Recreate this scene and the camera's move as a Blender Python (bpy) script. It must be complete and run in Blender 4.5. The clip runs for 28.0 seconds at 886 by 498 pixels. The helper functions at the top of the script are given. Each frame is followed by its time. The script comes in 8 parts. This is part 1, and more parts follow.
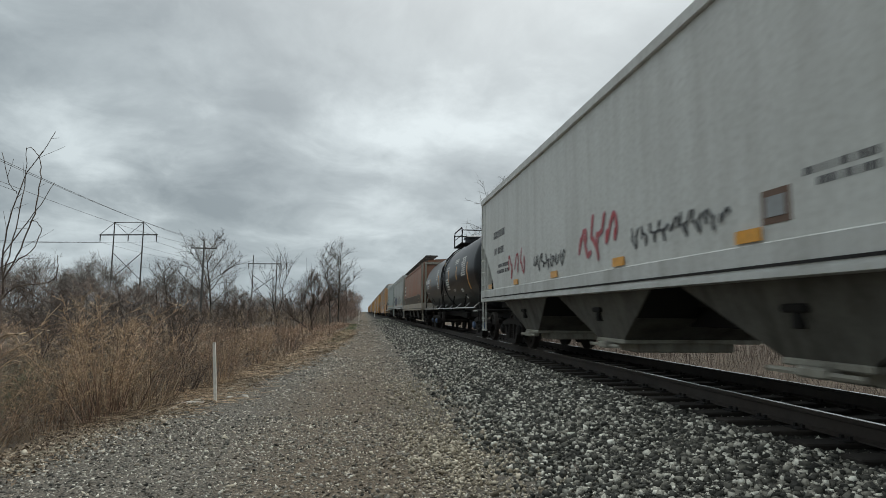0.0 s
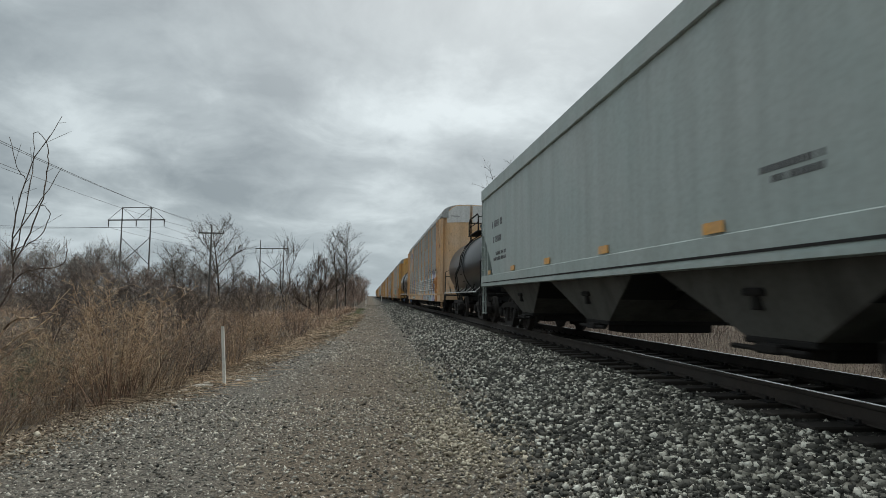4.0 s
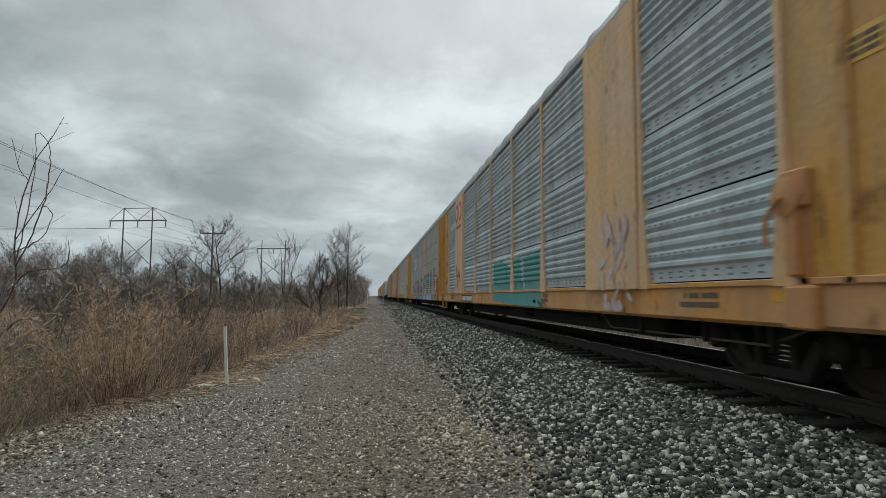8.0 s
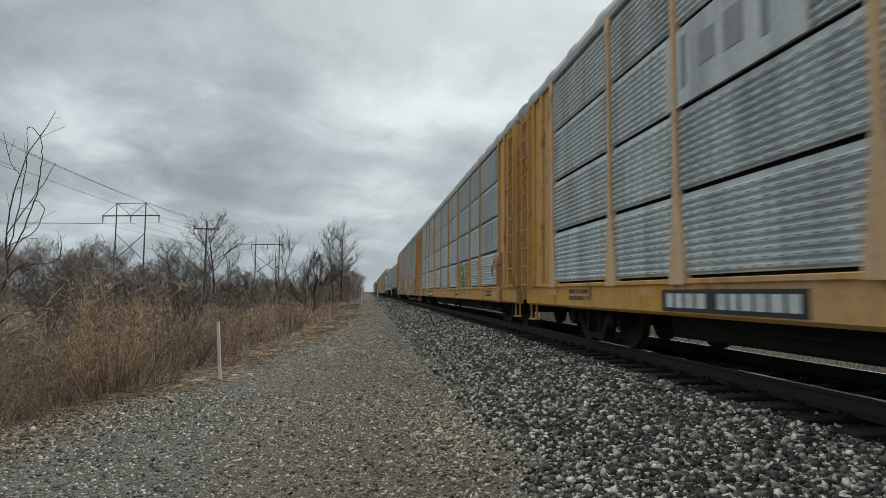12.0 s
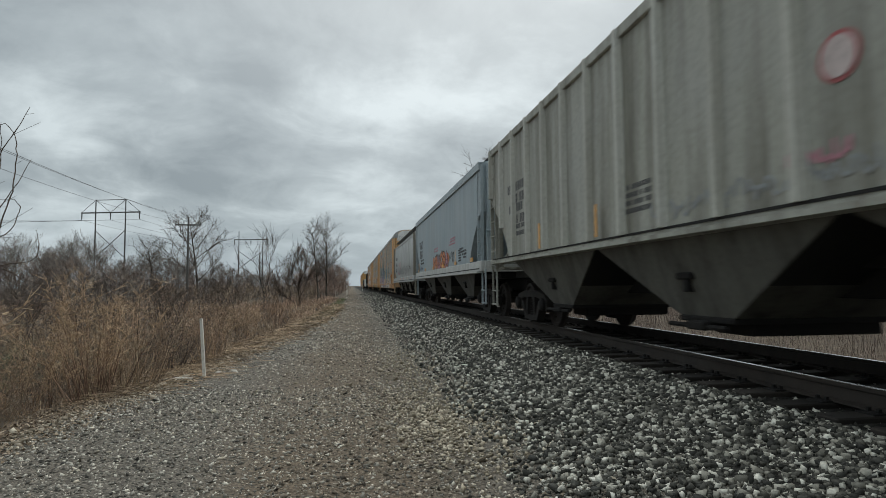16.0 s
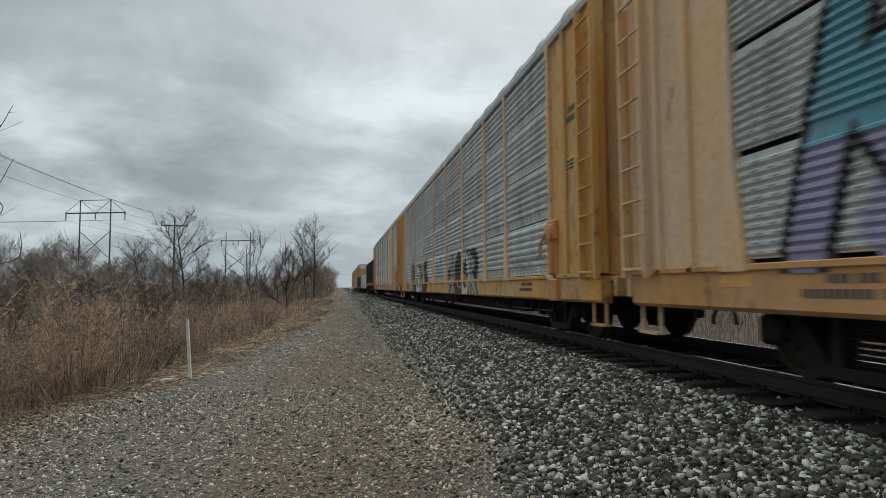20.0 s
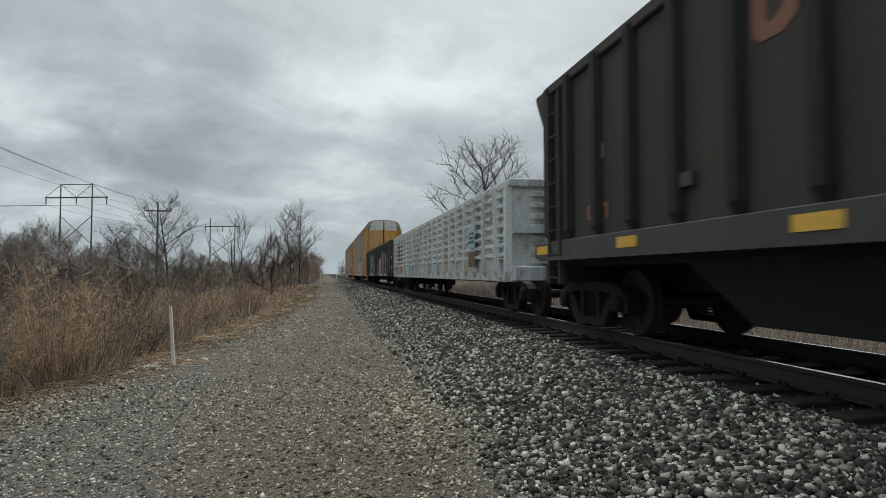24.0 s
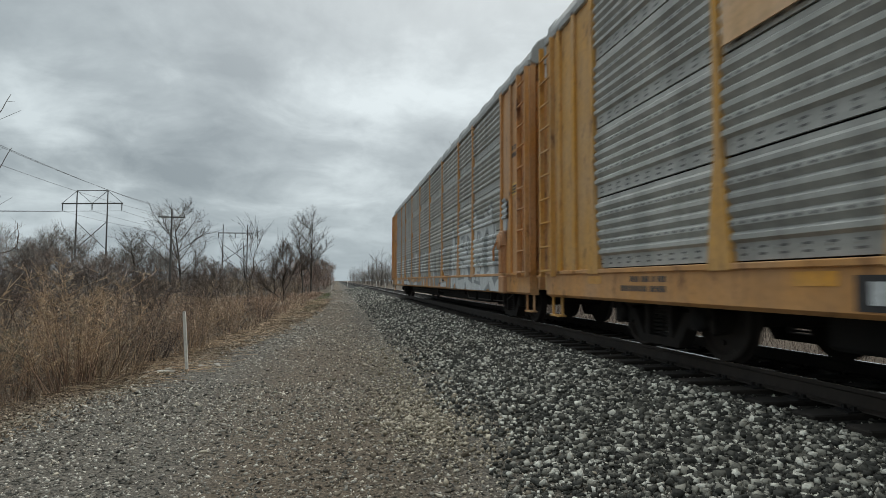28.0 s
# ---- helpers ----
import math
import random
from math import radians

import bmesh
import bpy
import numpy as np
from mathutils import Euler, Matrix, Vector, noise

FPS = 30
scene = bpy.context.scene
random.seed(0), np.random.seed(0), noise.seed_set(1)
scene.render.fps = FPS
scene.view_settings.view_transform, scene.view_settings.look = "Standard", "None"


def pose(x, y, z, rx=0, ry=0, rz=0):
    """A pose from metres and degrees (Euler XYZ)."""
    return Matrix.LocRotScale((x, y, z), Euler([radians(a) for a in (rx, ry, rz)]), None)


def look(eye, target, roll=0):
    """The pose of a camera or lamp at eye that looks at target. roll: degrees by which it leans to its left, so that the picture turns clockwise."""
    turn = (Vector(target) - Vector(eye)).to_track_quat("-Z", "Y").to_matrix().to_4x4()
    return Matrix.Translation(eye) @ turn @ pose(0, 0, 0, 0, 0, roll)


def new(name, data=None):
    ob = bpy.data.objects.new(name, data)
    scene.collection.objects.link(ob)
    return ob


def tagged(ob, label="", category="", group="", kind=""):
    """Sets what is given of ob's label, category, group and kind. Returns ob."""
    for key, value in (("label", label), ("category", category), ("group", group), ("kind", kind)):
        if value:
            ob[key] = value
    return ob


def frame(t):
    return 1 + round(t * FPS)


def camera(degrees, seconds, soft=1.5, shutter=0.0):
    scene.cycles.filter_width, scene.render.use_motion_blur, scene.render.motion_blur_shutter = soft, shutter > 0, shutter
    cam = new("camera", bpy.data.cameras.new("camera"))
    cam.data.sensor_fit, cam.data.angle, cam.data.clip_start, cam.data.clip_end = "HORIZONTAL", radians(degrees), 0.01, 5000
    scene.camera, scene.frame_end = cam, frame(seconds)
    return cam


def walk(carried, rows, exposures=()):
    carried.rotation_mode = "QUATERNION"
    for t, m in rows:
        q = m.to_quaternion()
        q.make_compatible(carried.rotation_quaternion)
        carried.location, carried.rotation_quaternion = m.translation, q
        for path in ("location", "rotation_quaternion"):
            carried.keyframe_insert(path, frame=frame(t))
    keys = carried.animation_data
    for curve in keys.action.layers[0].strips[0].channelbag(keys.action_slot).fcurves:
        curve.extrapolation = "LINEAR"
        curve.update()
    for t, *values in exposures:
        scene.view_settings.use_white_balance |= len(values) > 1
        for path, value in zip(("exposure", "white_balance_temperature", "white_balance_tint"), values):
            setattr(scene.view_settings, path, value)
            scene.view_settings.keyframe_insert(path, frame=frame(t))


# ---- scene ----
cam = camera(73.5, 28.0, soft=0.5, shutter=0.16)
PATH = [
    (0, pose(-0.000, 0.001, 1.500, 96.10, -0.60, -7.52)),
    (0.5, pose(-0.005, 0.005, 1.500, 95.96, -0.09, -7.18)),
    (1, pose(-0.008, -0.001, 1.502, 95.96, -0.22, -7.07)),
    (1.5, pose(-0.003, -0.000, 1.497, 95.83, -0.46, -7.21)),
    (2, pose(-0.007, 0.003, 1.501, 95.76, -0.42, -6.84)),
    (2.5, pose(-0.003, 0.000, 1.495, 95.85, -0.54, -7.06)),
    (3, pose(-0.006, 0.003, 1.496, 95.45, -0.41, -6.68)),
    (3.5, pose(-0.003, 0.012, 1.491, 94.83, -0.69, -6.79)),
    (5.5, pose(-0.001, 0.019, 1.492, 94.39, 0.22, -7.38)),
    (6, pose(-0.013, -0.001, 1.493, 94.57, -0.12, -7.17)),
    (6.5, pose(-0.002, -0.000, 1.489, 94.40, -0.19, -6.88)),
    (7, pose(-0.017, -0.005, 1.491, 94.15, -0.47, -7.12)),
    (7.5, pose(-0.007, 0.002, 1.487, 94.31, -0.50, -7.11)),
    (8, pose(-0.007, 0.009, 1.487, 94.54, -0.33, -6.74)),
    (8.5, pose(-0.006, 0.013, 1.490, 94.59, -0.23, -6.58)),
    (9, pose(-0.007, 0.003, 1.493, 94.59, 0.01, -6.99)),
    (9.5, pose(0.013, -0.017, 1.490, 94.92, -0.10, -7.48)),
    (10, pose(0.013, -0.037, 1.488, 94.97, -0.34, -8.29)),
    (10.5, pose(0.005, -0.015, 1.483, 94.60, -0.50, -7.40)),
    (11, pose(0.009, -0.010, 1.488, 94.93, -0.15, -6.98)),
    (11.5, pose(0.004, -0.001, 1.482, 94.88, -0.20, -7.37)),
    (12, pose(0.006, -0.011, 1.481, 94.18, -0.47, -7.28)),
    (12.5, pose(0.009, -0.021, 1.488, 94.02, -0.05, -7.01)),
    (14.5, pose(0.011, -0.015, 1.486, 93.97, -0.22, -8.12)),
    (15, pose(0.008, -0.007, 1.483, 93.42, 0.12, -7.83)),
    (15.5, pose(0.014, -0.018, 1.485, 93.35, 0.38, -8.22)),
    (16, pose(0.019, -0.012, 1.486, 93.49, 0.42, -8.68)),
    (16.5, pose(0.022, -0.006, 1.479, 93.56, 0.38, -9.07)),
    (17, pose(0.010, -0.026, 1.482, 93.55, 0.32, -9.08)),
    (17.5, pose(0.019, 0.000, 1.478, 93.36, 0.47, -8.84)),
    (18, pose(0.018, -0.012, 1.483, 92.99, 0.71, -8.99)),
    (18.5, pose(0.020, 0.007, 1.477, 93.00, 0.40, -9.45)),
    (19, pose(0.015, -0.007, 1.482, 93.11, 0.37, -10.05)),
    (19.5, pose(0.017, -0.015, 1.484, 93.43, 0.24, -9.86)),
    (20, pose(0.024, -0.021, 1.474, 93.63, 0.38, -9.80)),
    (20.5, pose(0.024, -0.036, 1.479, 93.18, 0.41, -9.98)),
    (21, pose(0.022, -0.029, 1.479, 93.01, 0.49, -10.40)),
    (21.5, pose(0.019, -0.013, 1.476, 92.93, 0.73, -10.29)),
    (23.5, pose(0.031, -0.003, 1.473, 92.15, 0.14, -10.93)),
    (24, pose(0.037, -0.022, 1.478, 92.36, 0.17, -11.13)),
    (24.5, pose(0.030, -0.009, 1.476, 92.52, -0.10, -11.02)),
    (25, pose(0.021, -0.014, 1.476, 92.51, 0.20, -10.38)),
    (25.5, pose(0.025, -0.025, 1.480, 92.86, 0.35, -10.04)),
    (26, pose(0.026, -0.015, 1.473, 92.73, 0.09, -10.05)),
    (26.5, pose(0.018, -0.011, 1.467, 92.85, 0.02, -10.31)),
    (27, pose(0.027, -0.017, 1.475, 92.80, 0.01, -10.38)),
    (27.5, pose(0.013, -0.011, 1.473, 93.24, -0.20, -10.28)),
    (28, pose(0.015, -0.024, 1.479, 93.11, -0.26, -10.09)),
]
walk(cam, PATH)

# ---- sizes of the place, metres ----
V = 17.82            # speed of the train along -y
TRACK_X = 5.045      # middle of the track
RAIL_Z = 0.61        # top of the rails
rng = np.random.default_rng(7)


def road_edge(y):
    """x of the road's brush-side edge."""
    return -1.0 - 3.9 * np.exp(-np.maximum(y, -4) / 12.0)


# ---- sky and light ----
world = bpy.data.worlds.new("overcast_sky")
scene.world = world
world.use_nodes = True
wn, wl = world.node_tree.nodes, world.node_tree.links
wn.clear()


def wnode(kind, **kw):
    n = wn.new(kind)
    for k, v in kw.items():
        if k in n.inputs:
            n.inputs[k].default_value = v
    return n


def wmath(op, a, b=None):
    n = wn.new("ShaderNodeMath")
    n.operation = op
    for i, s in enumerate((a, b)):
        if s is None:
            continue
        if isinstance(s, (int, float)):
            n.inputs[i].default_value = s
        else:
            wl.new(s, n.inputs[i])
    return n.outputs[0]


def wmix(f, a, b):
    n = wn.new("ShaderNodeMix")
    n.data_type = "RGBA"
    for i, s in ((0, f), (6, a), (7, b)):
        if isinstance(s, (int, float)):
            n.inputs[i].default_value = s
        elif isinstance(s, tuple):
            n.inputs[i].default_value = (*s, 1)
        else:
            wl.new(s, n.inputs[i])
    return n.outputs[2]


SUN_EL, SUN_AZ = radians(50), radians(18)     # above the horizon; from +y towards +x
sky_tex = wn.new("ShaderNodeTexSky")
sky_tex.sky_type = "NISHITA"
sky_tex.sun_disc = False
sky_tex.sun_elevation, sky_tex.sun_rotation = SUN_EL, SUN_AZ
coord = wn.new("ShaderNodeTexCoord")
sep = wn.new("ShaderNodeSeparateXYZ")
wl.new(coord.outputs["Generated"], sep.inputs[0])
height = wmath("MAXIMUM", sep.outputs[2], 0.0)
flat = wmath("ADD", height, 0.30)
comb = wn.new("ShaderNodeCombineXYZ")
wl.new(wmath("DIVIDE", sep.outputs[0], flat), comb.inputs[0])
wl.new(wmath("DIVIDE", sep.outputs[1], flat), comb.inputs[1])
cmap = wn.new("ShaderNodeMapping")
cmap.inputs["Location"].default_value = (3.1, 0.9, 0.0)
cmap.inputs["Rotation"].default_value = (0, 0, radians(-18))
cmap.inputs["Scale"].default_value = (0.95, 0.95, 1.0)
wl.new(comb.outputs[0], cmap.inputs[0])
big = wnode("ShaderNodeTexNoise", Scale=1.25, Detail=9.0, Roughness=0.56, Distortion=0.35)
fine = wnode("ShaderNodeTexNoise", Scale=5.0, Detail=9.0, Roughness=0.58, Distortion=0.6)
for n in (big, fine):
    wl.new(cmap.outputs[0], n.inputs["Vector"])
cloud = wmath("ADD", wmath("MULTIPLY", big.outputs[0], 0.77), wmath("MULTIPLY", fine.outputs[0], 0.23))
ramp = wn.new("ShaderNodeValToRGB")
wl.new(cloud, ramp.inputs[0])
el = ramp.color_ramp.elements
el[0].position, el[0].color = 0.39, (0.268, 0.318, 0.345, 1)
el[1].position, el[1].color = 0.63, (0.70, 0.785, 0.81, 1)
mid = el.new(0.5)
mid.color = (0.412, 0.474, 0.50, 1)
# brighter cloud round the hidden sun, a pale band low down
sun_dir = Vector((math.sin(SUN_AZ) * math.cos(SUN_EL), math.cos(SUN_AZ) * math.cos(SUN_EL), math.sin(SUN_EL)))
dot = wn.new("ShaderNodeVectorMath")
dot.operation = "DOT_PRODUCT"
wl.new(coord.outputs["Generated"], dot.inputs[0])
dot.inputs[1].default_value = sun_dir
glow = wmath("POWER", wmath("MAXIMUM", dot.outputs["Value"], 0.0), 6.0)
lit = wmix(wmath("MULTIPLY", glow, 0.72), ramp.outputs[0], (0.97, 1.0, 0.99))
low = wmath("POWER", wmath("SUBTRACT", 1.0, wmath("MINIMUM", wmath("MULTIPLY", height, 6.0), 1.0)), 1.6)
rise = wn.new("ShaderNodeMapRange")          # overcast: the sky overhead is brighter than the sky low down
rise.interpolation_type = "SMOOTHSTEP"
rise.inputs["From Min"].default_value, rise.inputs["From Max"].default_value = 0.42, 0.95
rise.inputs["To Min"].default_value, rise.inputs["To Max"].default_value = 1.0, 2.45
wl.new(sep.outputs[2], rise.inputs["Value"])
over = wn.new("ShaderNodeVectorMath")
over.operation = "SCALE"
wl.new(lit, over.inputs[0])
wl.new(rise.outputs[0], over.inputs["Scale"])
lit = over.outputs[0]
away = wn.new("ShaderNodeMapRange")
away.inputs["From Min"].default_value, away.inputs["From Max"].default_value = 0.55, 0.86
away.inputs["To Min"].default_value, away.inputs["To Max"].default_value = 0.84, 1.02
wl.new(dot.outputs["Value"], away.inputs["Value"])
dull = wn.new("ShaderNodeVectorMath")
dull.operation = "SCALE"
wl.new(lit, dull.inputs[0])
wl.new(away.outputs[0], dull.inputs["Scale"])
lit = dull.outputs[0]
lit = wmix(wmath("MULTIPLY", low, 0.75), lit, (0.42, 0.50, 0.55))
blue = wn.new("ShaderNodeVectorMath")
blue.operation = "SCALE"
wl.new(sky_tex.outputs[0], blue.inputs[0])
blue.inputs["Scale"].default_value = 0.06
lit = wmix(0.06, lit, blue.outputs[0])
back = wn.new("ShaderNodeBackground")
back.inputs["Strength"].default_value = 1.0
wl.new(lit, back.inputs[0])
wout = wn.new("ShaderNodeOutputWorld")
wl.new(back.outputs[0], wout.inputs[0])

sun = new("sun", bpy.data.lights.new("sun", "SUN"))
sun.data.energy, sun.data.angle, sun.data.color = 1.15, radians(50), (0.97, 1.0, 0.95)
sun.matrix_world = look((0, 0, 60), Vector((0, 0, 60)) - sun_dir)
scene.view_settings.exposure = 0.08


# ---- materials ----
def nodes_of(name, rough, metal=0.0, spec=0.5):
    m = bpy.data.materials.new(name)
    m.use_nodes = True
    nt = m.node_tree
    b = nt.nodes["Principled BSDF"]
    b.inputs["Roughness"].default_value = rough
    b.inputs["Metallic"].default_value = metal
    b.inputs["Specular IOR Level"].default_value = spec
    return m, nt, b


def mixc(nt, f, a, b, blend="MIX"):
    n = nt.nodes.new("ShaderNodeMix")
    n.data_type, n.blend_type = "RGBA", blend
    for i, s in ((0, f), (6, a), (7, b)):
        if isinstance(s, (int, float)):
            n.inputs[i].default_value = s
        elif isinstance(s, tuple):
            n.inputs[i].default_value = (*s[:3], 1)
        else:
            nt.links.new(s, n.inputs[i])
    return n.outputs[2]


def rampf(nt, s, lo, hi):
    n = nt.nodes.new("ShaderNodeMapRange")
    n.inputs["From Min"].default_value, n.inputs["From Max"].default_value = lo, hi
    nt.links.new(s, n.inputs["Value"])
    return n.outputs[0]


def noise_of(nt, scale, detail=4.0, stretch=(1, 1, 1), rough=0.55, coord="Object", shift=0.0, vary=False):
    tc = nt.nodes.new("ShaderNodeTexCoord")
    mp = nt.nodes.new("ShaderNodeMapping")
    mp.inputs["Scale"].default_value = stretch
    mp.inputs["Location"].default_value = (shift, shift * 0.7, shift * 1.3)
    n = nt.nodes.new("ShaderNodeTexNoise")
    n.inputs["Scale"].default_value, n.inputs["Detail"].default_value, n.inputs["Roughness"].default_value = scale, detail, rough
    nt.links.new(tc.outputs[coord], mp.inputs[0])
    nt.links.new(mp.outputs[0], n.inputs["Vector"])
    if vary:
        oi = nt.nodes.new("ShaderNodeObjectInfo")
        far = nt.nodes.new("ShaderNodeVectorMath")
        far.operation = "MULTIPLY_ADD"
        nt.links.new(oi.outputs["Random"], far.inputs[0])
        far.inputs[1].default_value = (31.0, 17.0, 23.0)
        nt.links.new(mp.outputs[0], far.inputs[2])
        nt.links.new(far.outputs[0], n.inputs["Vector"])
    return n.outputs[0]


def bump_of(nt, b, height, strength, dist=0.01):
    n = nt.nodes.new("ShaderNodeBump")
    n.inputs["Strength"].default_value, n.inputs["Distance"].default_value = strength, dist
    nt.links.new(height, n.inputs["Height"])
    nt.links.new(n.outputs[0], b.inputs["Normal"])


def paint(name, col, dirt=(0.09, 0.075, 0.06), amount=0.5, rough=0.55, rust=0.0, metal=0.0, shift=0.0, fade=(0.6, 0.6, 0.58), rnd=0.0):
    """Weathered paint on steel: sun-bleached patches, streaks that run down, specks of rust."""
    m, nt, b = nodes_of(name, rough, metal, 0.4)
    patch = rampf(nt, noise_of(nt, 0.7, 6.0, (1, 1, 1), shift=shift, vary=True), 0.35, 0.68)
    streak = rampf(nt, noise_of(nt, 2.6, 7.0, (1.0, 1.0, 0.09), 0.66, shift=shift + 3, vary=True), 0.43, 0.72)
    grit = rampf(nt, noise_of(nt, 16.0, 6.0, shift=shift + 7, vary=True), 0.42, 0.72)
    c = mixc(nt, patch, col, tuple(0.66 * a + 0.34 * f * (sum(col) / 1.8 + 0.15 * min(1, sum(col))) for a, f in zip(col, fade)))
    k = nt.nodes.new("ShaderNodeMath")
    k.operation = "MULTIPLY"
    nt.links.new(streak, k.inputs[0])
    k.inputs[1].default_value = amount
    c = mixc(nt, k.outputs[0], c, dirt)
    g = nt.nodes.new("ShaderNodeMath")
    g.operation = "MULTIPLY"
    nt.links.new(grit, g.inputs[0])
    g.inputs[1].default_value = 0.28
    c = mixc(nt, g.outputs[0], c, dirt)
    if rust:
        r = rampf(nt, noise_of(nt, 3.4, 8.0, (1, 1, 0.5), 0.7, shift=shift + 11, vary=True), 0.72 - rust * 0.3, 0.80 - rust * 0.2)
        c = mixc(nt, r, c, (0.13, 0.055, 0.028))
    if rnd:
        oi = nt.nodes.new("ShaderNodeObjectInfo")
        hsv = nt.nodes.new("ShaderNodeHueSaturation")
        hsv.inputs["Hue"].default_value, hsv.inputs["Saturation"].default_value = 0.5, 1.0
        mr = nt.nodes.new("ShaderNodeMapRange")
        mr.inputs["To Min"].default_value, mr.inputs["To Max"].default_value = 1 - rnd, 1 + rnd
        nt.links.new(oi.outputs["Random"], mr.inputs["Value"])
        nt.links.new(mr.outputs[0], hsv.inputs["Value"])
        nt.links.new(c, hsv.inputs["Color"])
        c = hsv.outputs[0]
    nt.links.new(c, b.inputs["Base Color"])
    bump_of(nt, b, noise_of(nt, 5.0, 6.0, shift=shift), 0.25, 0.01)
    return m


def island_mat(name, stops, rough=0.85, scale=40.0, bump=0.4):
    """Loose pieces: each one takes a colour of its own from the stops."""
    m, nt, b = nodes_of(name, rough, 0.0, 0.3)
    geo = nt.nodes.new("ShaderNodeNewGeometry")
    r = nt.nodes.new("ShaderNodeValToRGB")
    nt.links.new(geo.outputs["Random Per Island"], r.inputs[0])
    e = r.color_ramp.elements
    e[0].position, e[0].color = stops[0][0], (*stops[0][1], 1)
    e[1].position, e[1].color = stops[-1][0], (*stops[-1][1], 1)
    for p, col in stops[1:-1]:
        e.new(p).color = (*col, 1)
    g = noise_of(nt, scale, 5.0)
    c = mixc(nt, rampf(nt, g, 0.45, 1.0), r.outputs[0], tuple(0.45 * x for x in stops[len(stops) // 2][1]))
    nt.links.new(c, b.inputs["Base Color"])
    bump_of(nt, b, g, bump, 0.006)
    return m


def piece_mat(name, stops, rough=0.85, scale=40.0):
    """As island_mat, for pieces that are objects of their own."""
    m, nt, b = nodes_of(name, rough, 0.0, 0.3)
    oi = nt.nodes.new("ShaderNodeObjectInfo")
    r = nt.nodes.new("ShaderNodeValToRGB")
    nt.links.new(oi.outputs["Random"], r.inputs[0])
    e = r.color_ramp.elements
    e[0].position, e[0].color = stops[0][0], (*stops[0][1], 1)
    e[1].position, e[1].color = stops[-1][0], (*stops[-1][1], 1)
    for p, col in stops[1:-1]:
        e.new(p).color = (*col, 1)
    g = noise_of(nt, scale, 5.0)
    c = mixc(nt, rampf(nt, g, 0.45, 1.0), r.outputs[0], tuple(0.45 * x for x in stops[len(stops) // 2][1]))
    nt.links.new(c, b.inputs["Base Color"])
    bump_of(nt, b, g, 0.4, 0.006)
    return m


def soil(name, a, bcol, c3, s1, s2, rough=0.95, track=None):
    """Ground: two colours in patches, a third in fine grain."""
    m, nt, b = nodes_of(name, rough, 0.0, 0.2)
    p = rampf(nt, noise_of(nt, s1, 6.0), 0.38, 0.62)
    q = noise_of(nt, s2, 6.0, (1, 1, 1), 0.7)
    vor = nt.nodes.new("ShaderNodeTexVoronoi")
    vor.inputs["Scale"].default_value = s2 * 1.3
    tc = nt.nodes.new("ShaderNodeTexCoord")
    nt.links.new(tc.outputs["Object"], vor.inputs["Vector"])
    hsv = nt.nodes.new("ShaderNodeSeparateColor")
    nt.links.new(vor.outputs["Color"], hsv.inputs[0])
    c = mixc(nt, p, a, bcol)
    c = mixc(nt, rampf(nt, q, 0.42, 0.72), c, c3)
    if track:
        sx = nt.nodes.new("ShaderNodeSeparateXYZ")
        nt.links.new(tc.outputs["Object"], sx.inputs[0])
        ad = nt.nodes.new("ShaderNodeMath")
        ad.operation = "MULTIPLY_ADD"
        nt.links.new(noise_of(nt, 0.9, 5.0, (1, 0.35, 1)), ad.inputs[0])
        ad.inputs[1].default_value = 1.8
        nt.links.new(sx.outputs[0], ad.inputs[2])
        up, dn = rampf(nt, ad.outputs[0], -0.6, 0.2), rampf(nt, ad.outputs[0], 1.9, 1.2)
        mn = nt.nodes.new("ShaderNodeMath")
        mn.operation = "MULTIPLY"
        nt.links.new(up, mn.inputs[0])
        nt.links.new(dn, mn.inputs[1])
        c = mixc(nt, mn.outputs[0], c, track)
    k = nt.nodes.new("ShaderNodeMapRange")
    k.inputs["To Min"].default_value, k.inputs["To Max"].default_value = 0.45, 1.5
    nt.links.new(hsv.outputs[0], k.inputs["Value"])
    v = nt.nodes.new("ShaderNodeVectorMath")
    v.operation = "SCALE"
    nt.links.new(c, v.inputs[0])
    nt.links.new(k.outputs[0], v.inputs["Scale"])
    nt.links.new(v.outputs[0], b.inputs["Base Color"])
    bump_of(nt, b, q, 0.6, 0.02)
    return m


M = {}
M["earth"] = soil("brush_floor", (0.085, 0.062, 0.043), (0.12, 0.09, 0.062), (0.05, 0.038, 0.027), 0.9, 14.0)
M["road"] = soil("road_gravel", (0.150, 0.132, 0.110), (0.125, 0.105, 0.083), (0.05, 0.042, 0.034), 0.35, 42.0, track=(0.120, 0.092, 0.066))
M["bed"] = soil("ballast_bed", (0.042, 0.040, 0.035), (0.028, 0.026, 0.022), (0.012, 0.011, 0.010), 0.8, 22.0)
STONES = [(0.0, (0.024, 0.024, 0.021)), (0.40, (0.062, 0.060, 0.051)), (0.62, (0.125, 0.118, 0.098)), (0.80, (0.36, 0.34, 0.285)), (1.0, (0.76, 0.73, 0.64))]
M["ballast"] = island_mat("ballast_stone", STONES)
M["stone"] = piece_mat("ballast_stone_single", STONES)
M["pebble"] = island_mat("road_pebble", [(0.0, (0.030, 0.028, 0.024)), (0.40, (0.135, 0.124, 0.104)), (0.74, (0.32, 0.292, 0.246)), (1.0, (0.74, 0.68, 0.58))])
